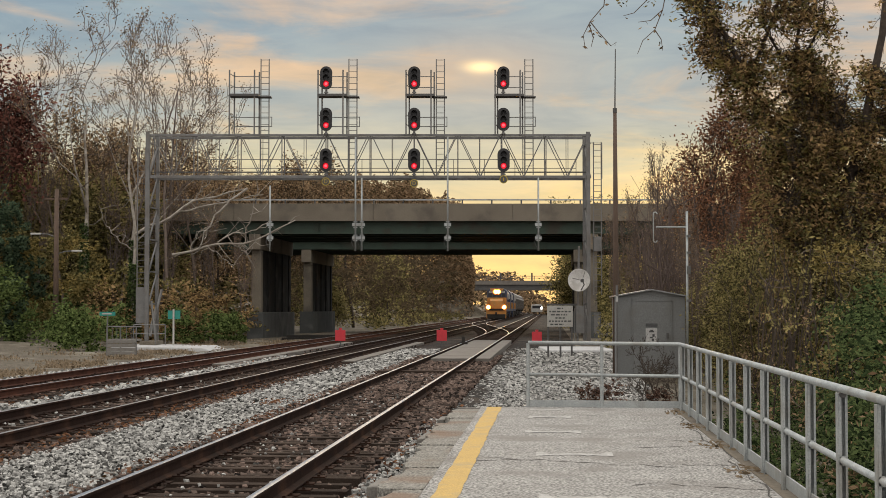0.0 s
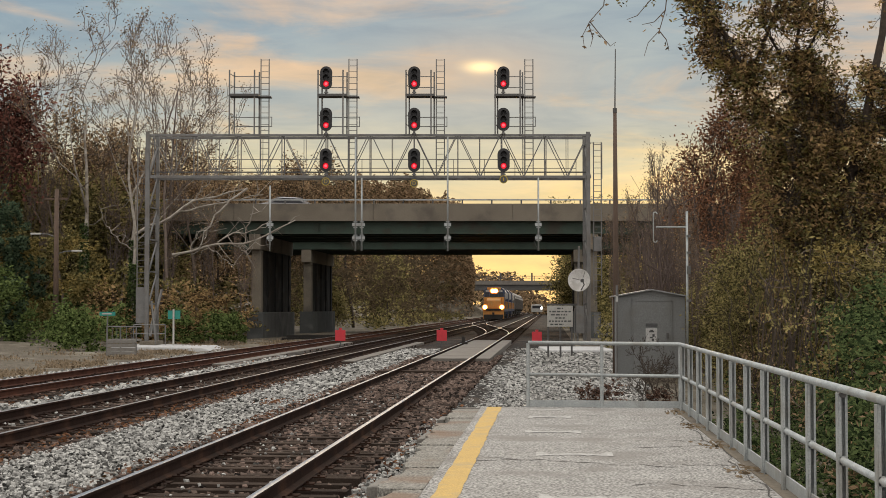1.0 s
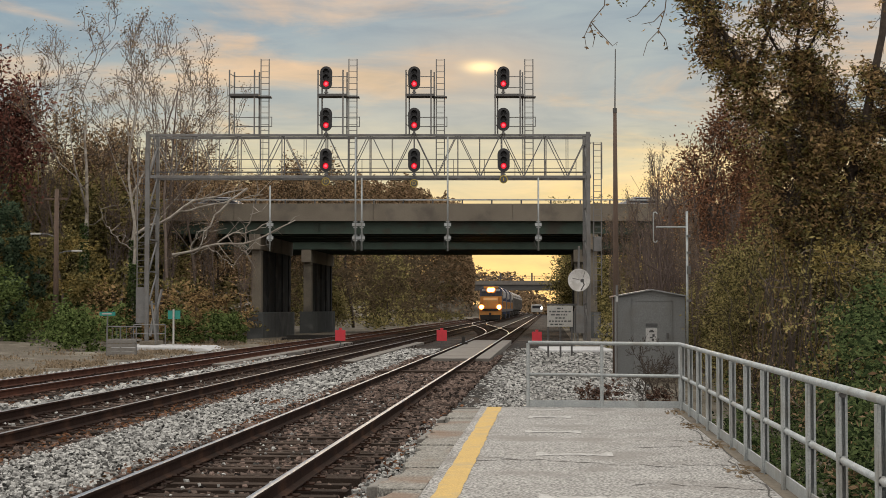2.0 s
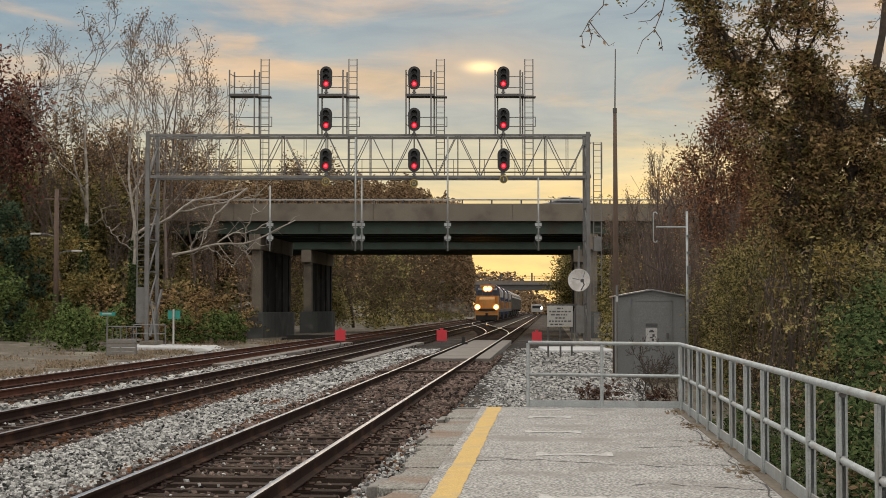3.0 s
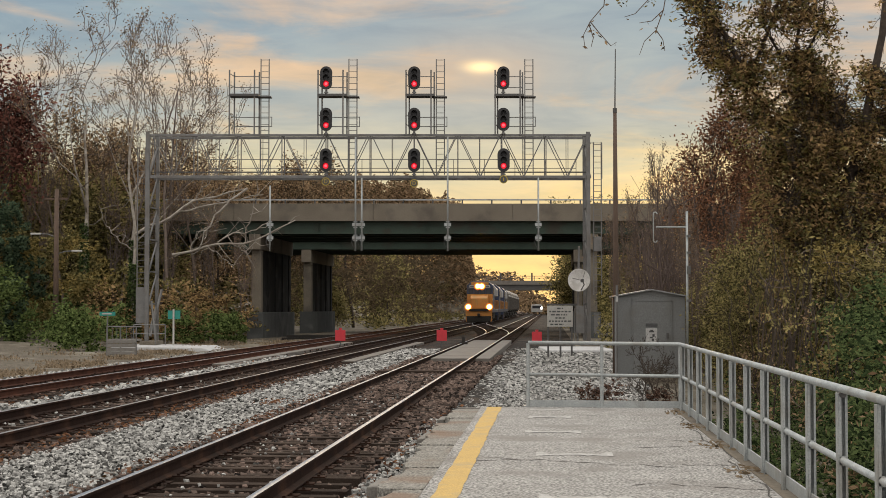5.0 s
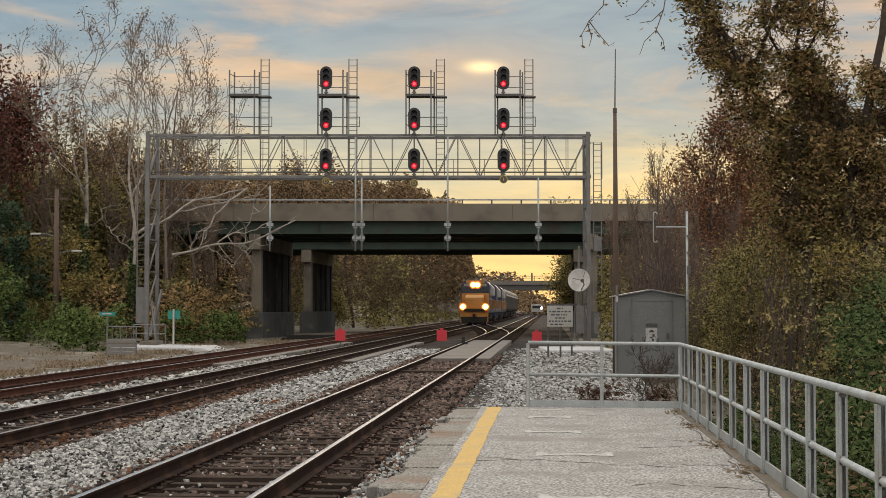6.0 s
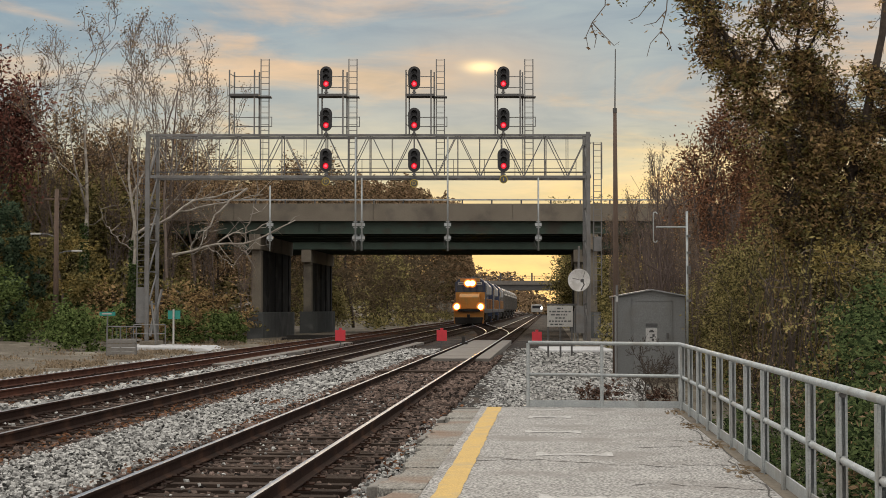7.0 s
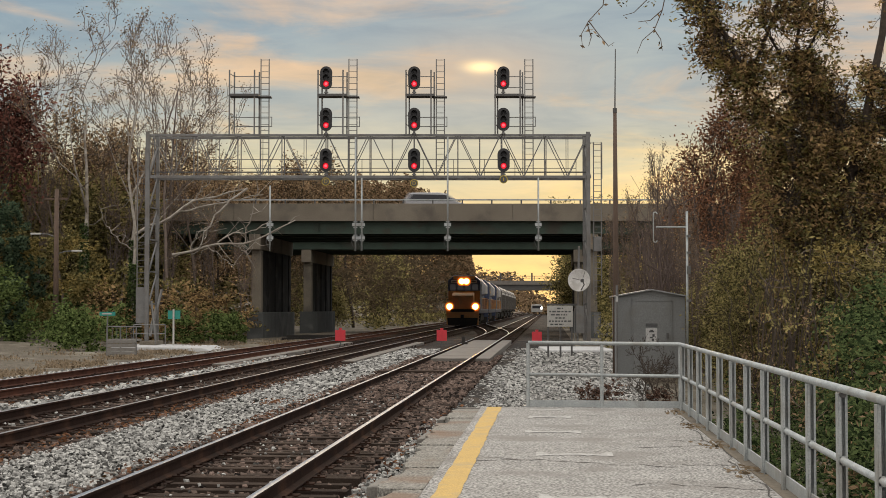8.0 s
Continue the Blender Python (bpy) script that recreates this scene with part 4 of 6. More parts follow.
make_overpass("overpass_far", 131.0, 145.5, 6.55, 7.8, 8.5, False, (-11.0, 11.6), "second highway bridge deck behind the first one")


def make_far_bridge():
    fb = thing("far_road_bridge", None, "distant concrete road bridge with a railing across the tracks", "bridge", "", "structure")
    y = 400.0
    part("deck", Geo().box(-10, 60, y, y + 9, 7.6, 8.6), M_PANEL, fb, "pale concrete deck edge")
    part("girder", Geo().box(-10, 60, y + 0.6, y + 8, 6.2, 7.6), M_DARKSTEEL, fb)
    for z in (9.2, 9.7):
        part("railing_bar", Geo().box(-10, 60, y + 0.2, y + 0.3, z, z + 0.12), M_DARKSTEEL, fb)
    for i in range(24):
        part("railing_post", Geo().box(-10 + i * 3, -9.85 + i * 3, y + 0.2, y + 0.3, 8.6, 9.8), M_DARKSTEEL, fb)
    for x in (14.6, 22.5):
        part("lamp_stub", Geo().tube([(x, y + 0.4, 8.6), (x, y + 0.4, 10.6)], 0.22, 6), M_DARKSTEEL, fb)
    for x in (12, 40):
        part("pier", Geo().box(x - 0.6, x + 0.6, y + 1, y + 8, -1, 6.3), M_CONCRETE, fb)
    part("approach_bank", Geo().prism([(-120, -1), (13, -1), (-2, 8.5), (-120, 8.5)], 1, y + 0.8, y + 8.5), M_GROUND, fb, "earth approach bank")
    part("approach_bank", Geo().prism([(30, -1), (200, -1), (200, 8.5), (42, 8.5)], 1, y + 0.8, y + 8.5), M_GROUND, fb, "earth approach bank")


make_far_bridge()


def make_banks():
    """Earth fills that carry the highway up to its bridges."""
    for s, x0, x1 in ((-1, -22.0, -34.0), (1, 13.5, 26.0)):
        g = Geo().prism([(x0, -1.0), (x1, 6.4), (s * 61.0, 6.4), (s * 63.0, 7.4), (s * 230.0, 7.4), (s * 230.0, -1.0)], 1, 107.0, 147.0)
        tagged(part("highway_bank", g, M_GROUND), "brown earth embankment under the highway", "embankment", kind="structure")


make_banks()


# ---- train ----
def wheelset(parent, v, half=0.7525):
    ws = part("wheelset", Geo().tube([(-half - 0.05, v, 0.52), (half + 0.05, v, 0.52)], 0.09, 8), M_UNDER, parent)
    for s in (-1, 1):
        part("wheel", Geo().tube([(s * (half - 0.06), v, 0.52), (s * (half + 0.06), v, 0.52)], 0.51, 20), M_UNDER, ws)


def bogie(parent, v, axles=3):
    bg = part("bogie", Geo().box(-1.15, -0.95, v - 2.2, v + 2.2, 0.45, 0.9).box(0.95, 1.15, v - 2.2, v + 2.2, 0.45, 0.9).box(-0.9, 0.9, v - 0.3, v + 0.3, 0.5, 0.95), M_UNDER, parent, "black cast bogie frame", bevel=0.03)
    for k in range(axles):
        wheelset(bg, v + (k - (axles - 1) / 2) * (2.0 if axles == 3 else 1.8))


def reflector(parent, name, x, y, z):
    """A lamp's halo built as three nested glowing rings, brightest in the middle."""
    bowl = part(name, Geo().tube([(x, y - 0.02, z), (x, y, z)], [0.44, 0.40], 24), M_HALODIM, parent, "amber halo rings around a lit lamp")
    part("halo_ring", Geo().tube([(x, y - 0.034, z), (x, y - 0.021, z)], 0.345, 24), M_HALO, bowl)
    part("halo_core", Geo().tube([(x, y - 0.044, z), (x, y - 0.035, z)], 0.275, 24), M_HALOHOT, bowl)


def beam_lamp(parent, name, x, y, z, glow, label):
    """A headlamp facing -y: a bright disc at the back of a dark hood; hood and fins are added to keep the beam narrow.
    """
    r, d = 0.21, 0.25
    lamp = part(name, Geo().tube([(x, y - 0.002, z), (x, y, z)], r, 20), glow, parent, label)
    hood = Geo().tube([(x, y - d - 0.01, z), (x, y + 0.03, z)], r + 0.015, 20, caps=False)
    # Fins added only to shape the light, no part of a locomotive lamp.
    fins = Geo()
    for k in range(-6, 7):
        c = k * 0.034
        h = math.sqrt(r * r - c * c)
        fins.box(x + c - 0.001, x + c + 0.001, y - d, y - 0.004, z - h, z + h)
    for k in range(-10, 11):
        c = k * 0.0205
        h = math.sqrt(r * r - c * c)
        fins.box(x - h, x + h, y - d, y - 0.004, z + c - 0.001, z + c + 0.001)
    part("beam_hood", hood, M_UNDER, lamp, "black lamp hood")
    part("beam_baffle", fins, M_UNDER, lamp, "fine black fins added to narrow the beam")


def locomotive(lead):
    """Six-axle diesel; the front faces -y and stands at y = 0. Length 22.3 m."""
    lo = thing("locomotive", None, "dark blue and yellow diesel locomotive with lit headlights" if lead else "dark blue diesel locomotive coupled behind the leader", "locomotive", "locomotives")
    part("frame", Geo().box(-1.52, 1.52, 0.9, 21.6, 1.15, 1.55), M_LOCO, lo, "walkway frame", bevel=0.03)
    part("pilot", Geo().prism([(-1.45, 0.12), (1.45, 0.12), (1.5, 1.55), (-1.5, 1.55)], 1, 0.45, 0.9), M_LOCOY if lead else M_LOCO, lo, "yellow pilot plate", bevel=0.04)
    part("plow", Geo().prism([(-1.3, 0.1), (1.3, 0.1), (1.4, 0.75), (-1.4, 0.75)], 1, 0.2, 0.45), M_UNDER, lo, "black snow plow", bevel=0.04)
    part("coupler", Geo().box(-0.14, 0.14, -0.35, 0.5, 0.75, 1.05), M_UNDER, lo, bevel=0.03)
    part("anticlimber", Geo().box(-1.1, 1.1, 0.28, 0.5, 1.3, 1.55), M_UNDER, lo, bevel=0.02)
    for s in (-1, 1):
        for k in range(4):
            part("step", Geo().box(s * 1.52 - 0.02 * s - (0.45 if s > 0 else 0), s * 1.52 + (0.45 if s < 0 else 0), 0.75, 1.2, 0.35 + k * 0.3, 0.39 + k * 0.3), M_LOCOY, lo)
        part("handrail", Geo().tube([(s * 1.46, 0.75, 1.55), (s * 1.46, 0.75, 2.55), (s * 1.46, 3.4, 2.55)], 0.025, 6), M_LOCOY, lo)
        part("handrail", Geo().tube([(s * 1.46, 6.3, 2.6), (s * 1.46, 21.3, 2.6), (s * 1.46, 21.3, 1.55)], 0.025, 6), M_LOCOY, lo)
        for k in range(9):
            part("stanchion", Geo().tube([(s * 1.46, 6.4 + k * 1.8, 1.55), (s * 1.46, 6.4 + k * 1.8, 2.6)], 0.02, 5), M_LOCOY, lo)
    # nose with sloped top
    part("nose", Geo().prism([(0.95, 1.55), (1.0, 2.75), (1.35, 3.02), (3.3, 3.12), (3.3, 1.55)], 0, -0.98, 0.98), M_LOCOY if lead else M_LOCO, lo, "yellow nose" if lead else "", bevel=0.08)
    # Nose door and cab front take this colour to stand for the glare.
    part("nose_door", Geo().box(-0.85, -0.3, 0.93, 0.985, 1.6, 2.7), M_LOCOY if lead else M_LOCO, lo, bevel=0.01)
    if lead:
        part("cab_front", Geo().box(-1.46, 1.46, 3.058, 3.098, 1.6, 3.24).box(-1.0, 1.0, 3.058, 3.098, 4.3, 4.62), M_LOCOY, lo, "cab front coloured yellow-orange for the headlight glare", bevel=0.01)
    # cab with a raked face and tapered roof
    cab = part("cab", Geo().prism([(-1.5, 1.55), (1.5, 1.55), (1.5, 4.2), (0.95, 4.68), (-0.95, 4.68), (-1.5, 4.2)], 1, 3.1, 6.2), [M_LOCO], lo, "dark blue wide cab", bevel=0.05)
    for x0, x1 in ((-1.3, -0.72), (-0.62, -0.05), (0.05, 0.62), (0.72, 1.3)):
        part("windscreen", Geo().box(x0, x1, 3.055, 3.095, 3.28, 3.86), M_GLASS, cab, bevel=0.01)
    for s in (-1, 1):
        part("side_window", Geo().box(min(s * 1.5, s * 1.53), max(s * 1.5, s * 1.53), 4.2, 5.6, 3.2, 3.9), M_GLASS, cab)
        part("number_board", Geo().box(s * 0.85 - 0.33, s * 0.85 + 0.33, 3.02, 3.09, 3.98, 4.24), M_SIGN, cab, "lit number board with a plain bar")
        part("number_bar", Geo().box(s * 0.85 - 0.24, s * 0.85 + 0.24, 3.005, 3.018, 4.06, 4.16), M_TEXT, cab)
    part("headlight_case", Geo().box(-0.46, 0.46, 2.98, 3.09, 3.93, 4.3), M_UNDER, cab, bevel=0.03)
    if lead:
        for x in (-0.22, 0.22):
            reflector(cab, "headlight_halo", x, 2.972, 4.12)
            beam_lamp(cab, "headlight", x, 2.925, 4.12, M_HEADLIGHT, "glowing warm headlight")
        for x in (-1.18, 1.18):
            part("ditch_light_case", Geo().box(x - 0.2, x + 0.2, 0.33, 0.72, 1.58, 1.98), M_UNDER, lo, bevel=0.03)
            reflector(lo, "ditch_light_halo", x, 0.322, 1.78)
            beam_lamp(lo, "ditch_light", x, 0.265, 1.78, M_DITCH, "glowing warm ditch light")
        part("horn", Geo().tube([(0.3, 4.0, 4.75), (0.3, 4.6, 4.75)], [0.14, 0.05], 8), M_DARKSTEEL, lo)
    hood = part("long_hood", Geo().prism([(-0.98, 1.55), (0.98, 1.55), (0.98, 3.95), (0.62, 4.35), (-0.62, 4.35), (-0.98, 3.95)], 1, 6.2, 20.9), M_LOCO, lo, bevel=0.05)
    part("radiator", Geo().prism([(-1.5, 3.1), (-0.98, 2.9), (0.98, 2.9), (1.5, 3.1), (1.5, 3.95), (0.9, 4.62), (-0.9, 4.62), (-1.5, 3.95)], 1, 15.6, 20.6), M_LOCOROOF, hood, "flared grey radiator section", bevel=0.04)
    for s in (-1, 1):
        for k in range(9):
            part("hood_door", Geo().box(min(s * 0.98, s * 1.005), max(s * 0.98, s * 1.005), 6.6 + k * 1.0, 7.45 + k * 1.0, 1.7, 3.7), M_LOCO, hood, bevel=0.008)
    part("roof_hatch", Geo().box(-0.55, 0.55, 7.0, 15.0, 4.35, 4.5), M_LOCOROOF, hood, bevel=0.03)
    part("exhaust_stack", Geo().box(-0.3, 0.3, 11.5, 12.3, 4.5, 4.7), M_UNDER, hood, bevel=0.02)
    part("fuel_tank", Geo().prism([(-1.35, 1.15), (1.35, 1.15), (1.3, 0.45), (0.9, 0.25), (-0.9, 0.25), (-1.3, 0.45)], 1, 8.0, 13.8), M_UNDER, lo, bevel=0.04)
    bogie(lo, 4.4)
    bogie(lo, 17.6)
    return lo


def hopper_car():
    """Covered hopper; the front end stands at y = 0. Length 17.5 m."""
    hc = thing("hopper_car", None, "dark covered hopper car, its dusty roof coloured pale for sky light", "freight car", "hopper cars")
    body = part("body", Geo().prism([(-1.5, 1.5), (-0.6, 0.7), (0.6, 0.7), (1.5, 1.5), (1.56, 3.9), (1.1, 4.45), (-1.1, 4.45), (-1.56, 3.9)], 1, 1.3, 16.4), M_HOPPERSIDE, hc, bevel=0.05)
    # Sky highlight on the sloping roof comes from this paler colour.
    part("roof", Geo().prism([(-1.60, 3.45), (1.60, 3.45), (1.60, 3.62), (1.16, 4.49), (-1.16, 4.49), (-1.60, 3.62)], 1, 1.5, 16.2), M_HOPPER, hc, "dusty roof coloured pale for the sky on its slopes", bevel=0.04)
    for s in (-1, 1):
        for k in range(11):
            part("side_post", Geo().box(min(s * 1.55, s * 1.62), max(s * 1.55, s * 1.62), 1.5 + k * 1.45, 1.6 + k * 1.45, 1.5, 3.45), M_HOPPERSIDE, body)
    part("running_board", Geo().box(-0.5, 0.5, 1.0, 16.7, 4.52, 4.58), M_GALV, hc)
    for k in range(5):
        part("roof_hatch", Geo().box(-0.35, 0.35, 2.2 + k * 2.9, 3.6 + k * 2.9, 4.45, 4.52), M_GALV, body)
    for y in (0.55, 16.95):
        part("end_sill", Geo().box(-1.4, 1.4, y - 0.2, y + 0.2, 1.0, 1.3), M_UNDER, hc)
        part("end_ladder", Geo().beam((1.25, y, 1.2), (1.25, y, 4.3), 0.05).beam((0.85, y, 1.2), (0.85, y, 4.3), 0.05), M_HOPPER, hc)
    part("coupler", Geo().box(-0.12, 0.12, -0.2, 17.7, 0.8, 1.05), M_UNDER, hc)
    bogie(hc, 2.6, 2)
    bogie(hc, 14.9, 2)
    return hc


lead_engine = locomotive(True)
second_engine = locomotive(False)
hopper0 = hopper_car()
train = [(lead_engine, 0.0), (second_engine, 22.4), (copy_thing(second_engine, pose(0, 300, 0)), 44.8), (hopper0, 67.2)]
for i in range(1, 5):
    train.append((copy_thing(hopper0, pose(0, 320 + 20 * i, 0)), 67.2 + 17.7 * i))


# ---- cars on the overpass ----
def make_car(paint, words, tall=1.0):
    """A saloon; it drives towards +x and its middle stands at x = 0."""
    car = thing("car", None, words, "car", "cars on the overpass")
    side = [(-2.3, 0.35), (2.25, 0.35), (2.3, 0.72), (1.35, 0.92), (0.55, 1.38), (-0.75, 1.43), (-1.7, 1.02), (-2.25, 0.95)]
    if tall > 1.1:
        side = [(-2.3, 0.35), (2.25, 0.35), (2.3, 0.85), (1.5, 1.08), (0.75, 1.62), (0.2, 1.74), (-1.9, 1.72), (-2.3, 1.1)]
    part("body", Geo().prism([(x, z) for x, z in side], 1, -0.88, 0.88), paint, car, bevel=0.08)
    glass = [(1.12, 0.96), (0.5, 1.31), (-0.72, 1.36), (-1.45, 1.03)]
    if tall > 1.1:
        glass = [(1.25, 1.12), (0.7, 1.55), (-1.75, 1.6), (-2.05, 1.15)]
    for y0, y1 in ((-0.892, -0.882), (0.882, 0.892)):
        part("side_windows", Geo().prism(glass, 1, y0, y1), M_GLASS, car)
    for x in (-1.4, 1.4):
        for y in (-0.8, 0.8):
            wh = part("wheel", Geo().tube([(x, y - 0.1, 0.33), (x, y + 0.1, 0.33)], 0.33, 18), M_TYRE, car)
            part("rim", Geo().tube([(x, y - 0.105, 0.33), (x, y + 0.105, 0.33)], 0.2, 12), M_GALV, wh)
    for y in (-0.6, 0.6):
        part("headlamp", Geo().box(2.2, 2.31, y - 0.2, y + 0.2, 0.62, 0.76), M_SIGN, car)
        part("tail_lamp", Geo().box(-2.31, -2.2, y - 0.2, y + 0.2, 0.7, 0.86), M_REDBOARD, car)
    return car


cars = [make_car(M_CARPAINT, "silver saloon car driving along the overpass"), make_car(M_CARPAINT, "tall silver estate car driving along the overpass", 1.2), make_car(M_CARDARK, "grey saloon car driving along the overpass")]


# ---- wayside things ----
def make_shed():
    sd = thing("relay_shed", pose(5.66, 43.0, -0.25, 0, 0, -2), "grey sheet-metal relay shed with a shallow gabled roof", "shed")
    part("body", Geo().box(-0.92, 0.92, 0, 1.9, 0, 2.2), M_SHED, sd, bevel=0.012)
    part("plinth", Geo().box(-0.97, 0.97, -0.05, 1.95, -0.3, 0.06), M_CONCRETE, sd, bevel=0.02)
    part("gable", Geo().prism([(-0.92, 2.2), (0.92, 2.2), (0, 2.36)], 1, 0.0, 1.9), M_SHED, sd)
    for s in (-1, 1):
        part("roof_sheet", Geo().prism([(0, 2.36), (s * 1.0, 2.18), (s * 1.0, 2.215), (0, 2.395)], 1, -0.08, 1.98), M_SHEDROOF, sd)
    door = part("door", Geo().box(-0.5, 0.52, -0.022, -0.002, 0.1, 2.05), M_SHED, sd, bevel=0.006)
    part("door_frame", Geo().box(-0.54, -0.505, -0.03, 0, 0.1, 2.1).box(0.525, 0.56, -0.03, 0, 0.1, 2.1).box(-0.54, 0.56, -0.03, 0, 2.055, 2.1), M_SHED, sd)
    part("handle", Geo().box(0.40, 0.46, -0.06, -0.022, 1.05, 1.2), M_DARKSTEEL, door)
    notice = part("notice", Geo().box(-0.16, 0.15, -0.032, -0.0225, 0.93, 1.33), M_WHITE_PAINT, sd, "white notice with dark marks")
    for a in ((-0.07, 0.07, 1.22, 1.26), (-0.04, 0.04, 1.26, 1.29), (0.02, 0.08, 1.10, 1.17), (-0.05, 0.03, 1.06, 1.10), (0.0, 0.06, 0.98, 1.05)):
        part("mark", Geo().box(a[0], a[1], -0.036, -0.0322, a[2], a[3]), M_TEXT, notice)
    part("name_bar", Geo().box(-0.16, 0.16, -0.03, -0.0225, 1.38, 1.46), M_TEXT, sd, "dark unreadable lettering bar")


make_shed()


def make_masts():
    m = thing("radio_mast", pose(4.82, 44.2, -0.35), "tall slim brown wooden radio mast with a thin steel tip", "mast")
    part("pole", Geo().tube([(0, 0, -0.2), (0.01, 0, 4.0), (0.0, 0, 7.55)], [0.095, 0.075, 0.05], 10), M_POLE, m, smooth=True)
    part("tip", Geo().tube([(0, 0, 7.5), (0.02, 0, 9.25)], [0.022, 0.014], 6), M_DARKSTEEL, m, "thin whip aerial")
    part("collar", Geo().tube([(0, 0, 7.45), (0, 0, 7.58)], 0.06, 8), M_DARKSTEEL, m)
    a = thing("antenna_pole", pose(6.62, 42.9, -0.3), "grey antenna pole with a side arm and loop dipole", "antenna")
    part("pole", Geo().tube([(0, 0, -0.2), (0, 0, 4.55)], 0.032, 8), M_RAILING, a, smooth=True)
    part("arm", Geo().tube([(0.0, 0, 4.12), (-0.84, 0, 4.12)], 0.024, 6), M_RAILING, a)
    loop = [(-0.86 + 0.05 * math.cos(t), 0, 4.12 + (0.36 if math.sin(t) >= 0 else -0.36) + 0.05 * math.sin(t)) for t in [2 * math.pi * k / 20 for k in range(21)]]
    part("dipole_loop", Geo().tube(loop, 0.017, 6), M_RAILING, a)
    for z, h in ((2.85, 0.22), (3.4, 0.06), (3.85, 0.06), (2.1, 0.06)):
        part("box" if h > 0.1 else "band", Geo().box(-0.02, 0.09, -0.06, 0.03, z, z + h), M_GALV, a)
    c = thing("conduit_post", pose(4.70, 42.8, -0.3), "thin grey conduit post beside the shed", "post")
    part("pipe", Geo().tube([(0, 0, -0.2), (0, 0, 2.55)], 0.03, 8), M_GALV, c)
    part("cap", Geo().box(-0.03, 0.03, -0.03, 0.03, 2.1, 2.25), M_WHITE_PAINT, c)


make_masts()


def make_dish():
    d = thing("dish_antenna", pose(6.9, GY - 0.75, 3.05, 4, 0, 10), "round white dish antenna fixed to the signal bridge leg", "antenna")
    g = Geo()
    n, R = 28, 0.58
    rings = [(0.0, 0.14), (0.2, 0.12), (0.4, 0.065), (0.55, 0.012), (R, 0.0), (R, 0.03), (0.4, 0.11), (0.0, 0.19)]
    for r, dy in rings:
        g.v += [(max(r, 0.002) * math.cos(2 * math.pi * k / n), dy, max(r, 0.002) * math.sin(2 * math.pi * k / n)) for k in range(n)]
    for i in range(len(rings) - 1):
        for k in range(n):
            a, b = i * n + k, i * n + (k + 1) % n
            g.f.append((a, b, b + n, a + n))
            g.m.append(0)
    part("reflector", g, M_DISH, d, smooth=True)
    part("feed_arm", Geo().tube([(0.12, 0.0, -0.5), (0.16, -0.42, -0.2), (0.05, -0.45, 0.0)], 0.03, 6).tube([(-0.35, 0.0, 0.1), (0.05, -0.45, 0.0), (0.3, 0.0, 0.45)], 0.018, 6), M_DARKSTEEL, d)
    part("feed_horn", Geo().box(-0.02, 0.12, -0.5, -0.38, -0.09, 0.07), M_DARKSTEEL, d)
    part("mount", Geo().tube([(0, 0.18, 0), (0.1, 0.5, 0), (0.45, 0.7, 0)], 0.05, 8), M_GALV, d)
    part("support_pipe", Geo().tube([(0.1, 0.5, -3.3), (0.1, 0.5, 1.7)], 0.06, 8), M_GALV, d)


make_dish()


def make_notice_board():
    s = thing("notice_board", pose(4.58, 62.0, -0.4), "dirty white notice board with several dark text lines", "sign")
    part("board", Geo().box(-0.50, 0.50, -0.02, 0.02, 1.30, 2.12), M_SIGN, s, bevel=0.006)
    for x in (-0.46, 0.02, 0.46):
        part("post", Geo().box(x - 0.035, x + 0.035, 0.022, 0.09, -0.3, 2.14 if x else 1.4), M_DARKSTEEL, s)
    part("top_bar", Geo().box(-0.5, 0.66, 0.022, 0.07, 2.13, 2.2), M_DARKSTEEL, s)
    for k, (a, b) in enumerate(((-0.12, 0.12), (-0.42, 0.42), (-0.36, 0.28), (-0.18, 0.18), (-0.44, 0.44), (-0.38, 0.16))):
        x, z = a, 2.02 - k * 0.125
        rng = random.Random(k)
        while x < b:
            w = rng.uniform(0.06, 0.16)
            part("text_bar", Geo().box(x, min(x + w, b), -0.024, -0.0205, z - 0.03, z + 0.025), M_TEXT, s)
            x += w + 0.04


make_notice_board()


def make_red_markers():
    first = None
    for x, y, z0 in ((-5.02, 77.5, -0.3), (-0.06, 77.5, -0.3), (4.74, 80.0, -0.42)):
        if first is None:
            first = r = thing("red_marker", pose(x, y, z0), "square red marker board on a short post by the track", "marker", "red markers")
            part("board", Geo().box(-0.25, 0.25, -0.015, 0.015, 0.33, 0.86), M_REDBOARD, r, bevel=0.01)
            part("clip", Geo().box(-0.07, 0.07, -0.02, 0.02, 0.86, 0.96), M_REDBOARD, r)
            part("post", Geo().box(-0.03, 0.03, 0.016, 0.06, -0.1, 0.8), M_DARKSTEEL, r)
        else:
            copy_thing(first, pose(x, y, z0))
    sw = thing("switch_stand", pose(0.95, 74.0, -0.3), "small dark switch machine beside the rail", "switch machine")
    part("case", Geo().box(-0.2, 0.2, -0.2, 0.2, 0, 0.35), M_UNDER, sw, bevel=0.03)
    part("lamp", Geo().tube([(0, 0, 0.35), (0, 0, 0.6)], [0.09, 0.06], 8), M_UNDER, sw)
    part("cover", Geo().box(0.5, 0.8, -0.2, 0.2, 0, 0.22), M_SHED, sw, bevel=0.03)


make_red_markers()


def make_tie_stack():
    st = thing("tie_stack", pose(-9.1, 105.0, -0.5), "low stack of old black railway ties by the pier", "ties")
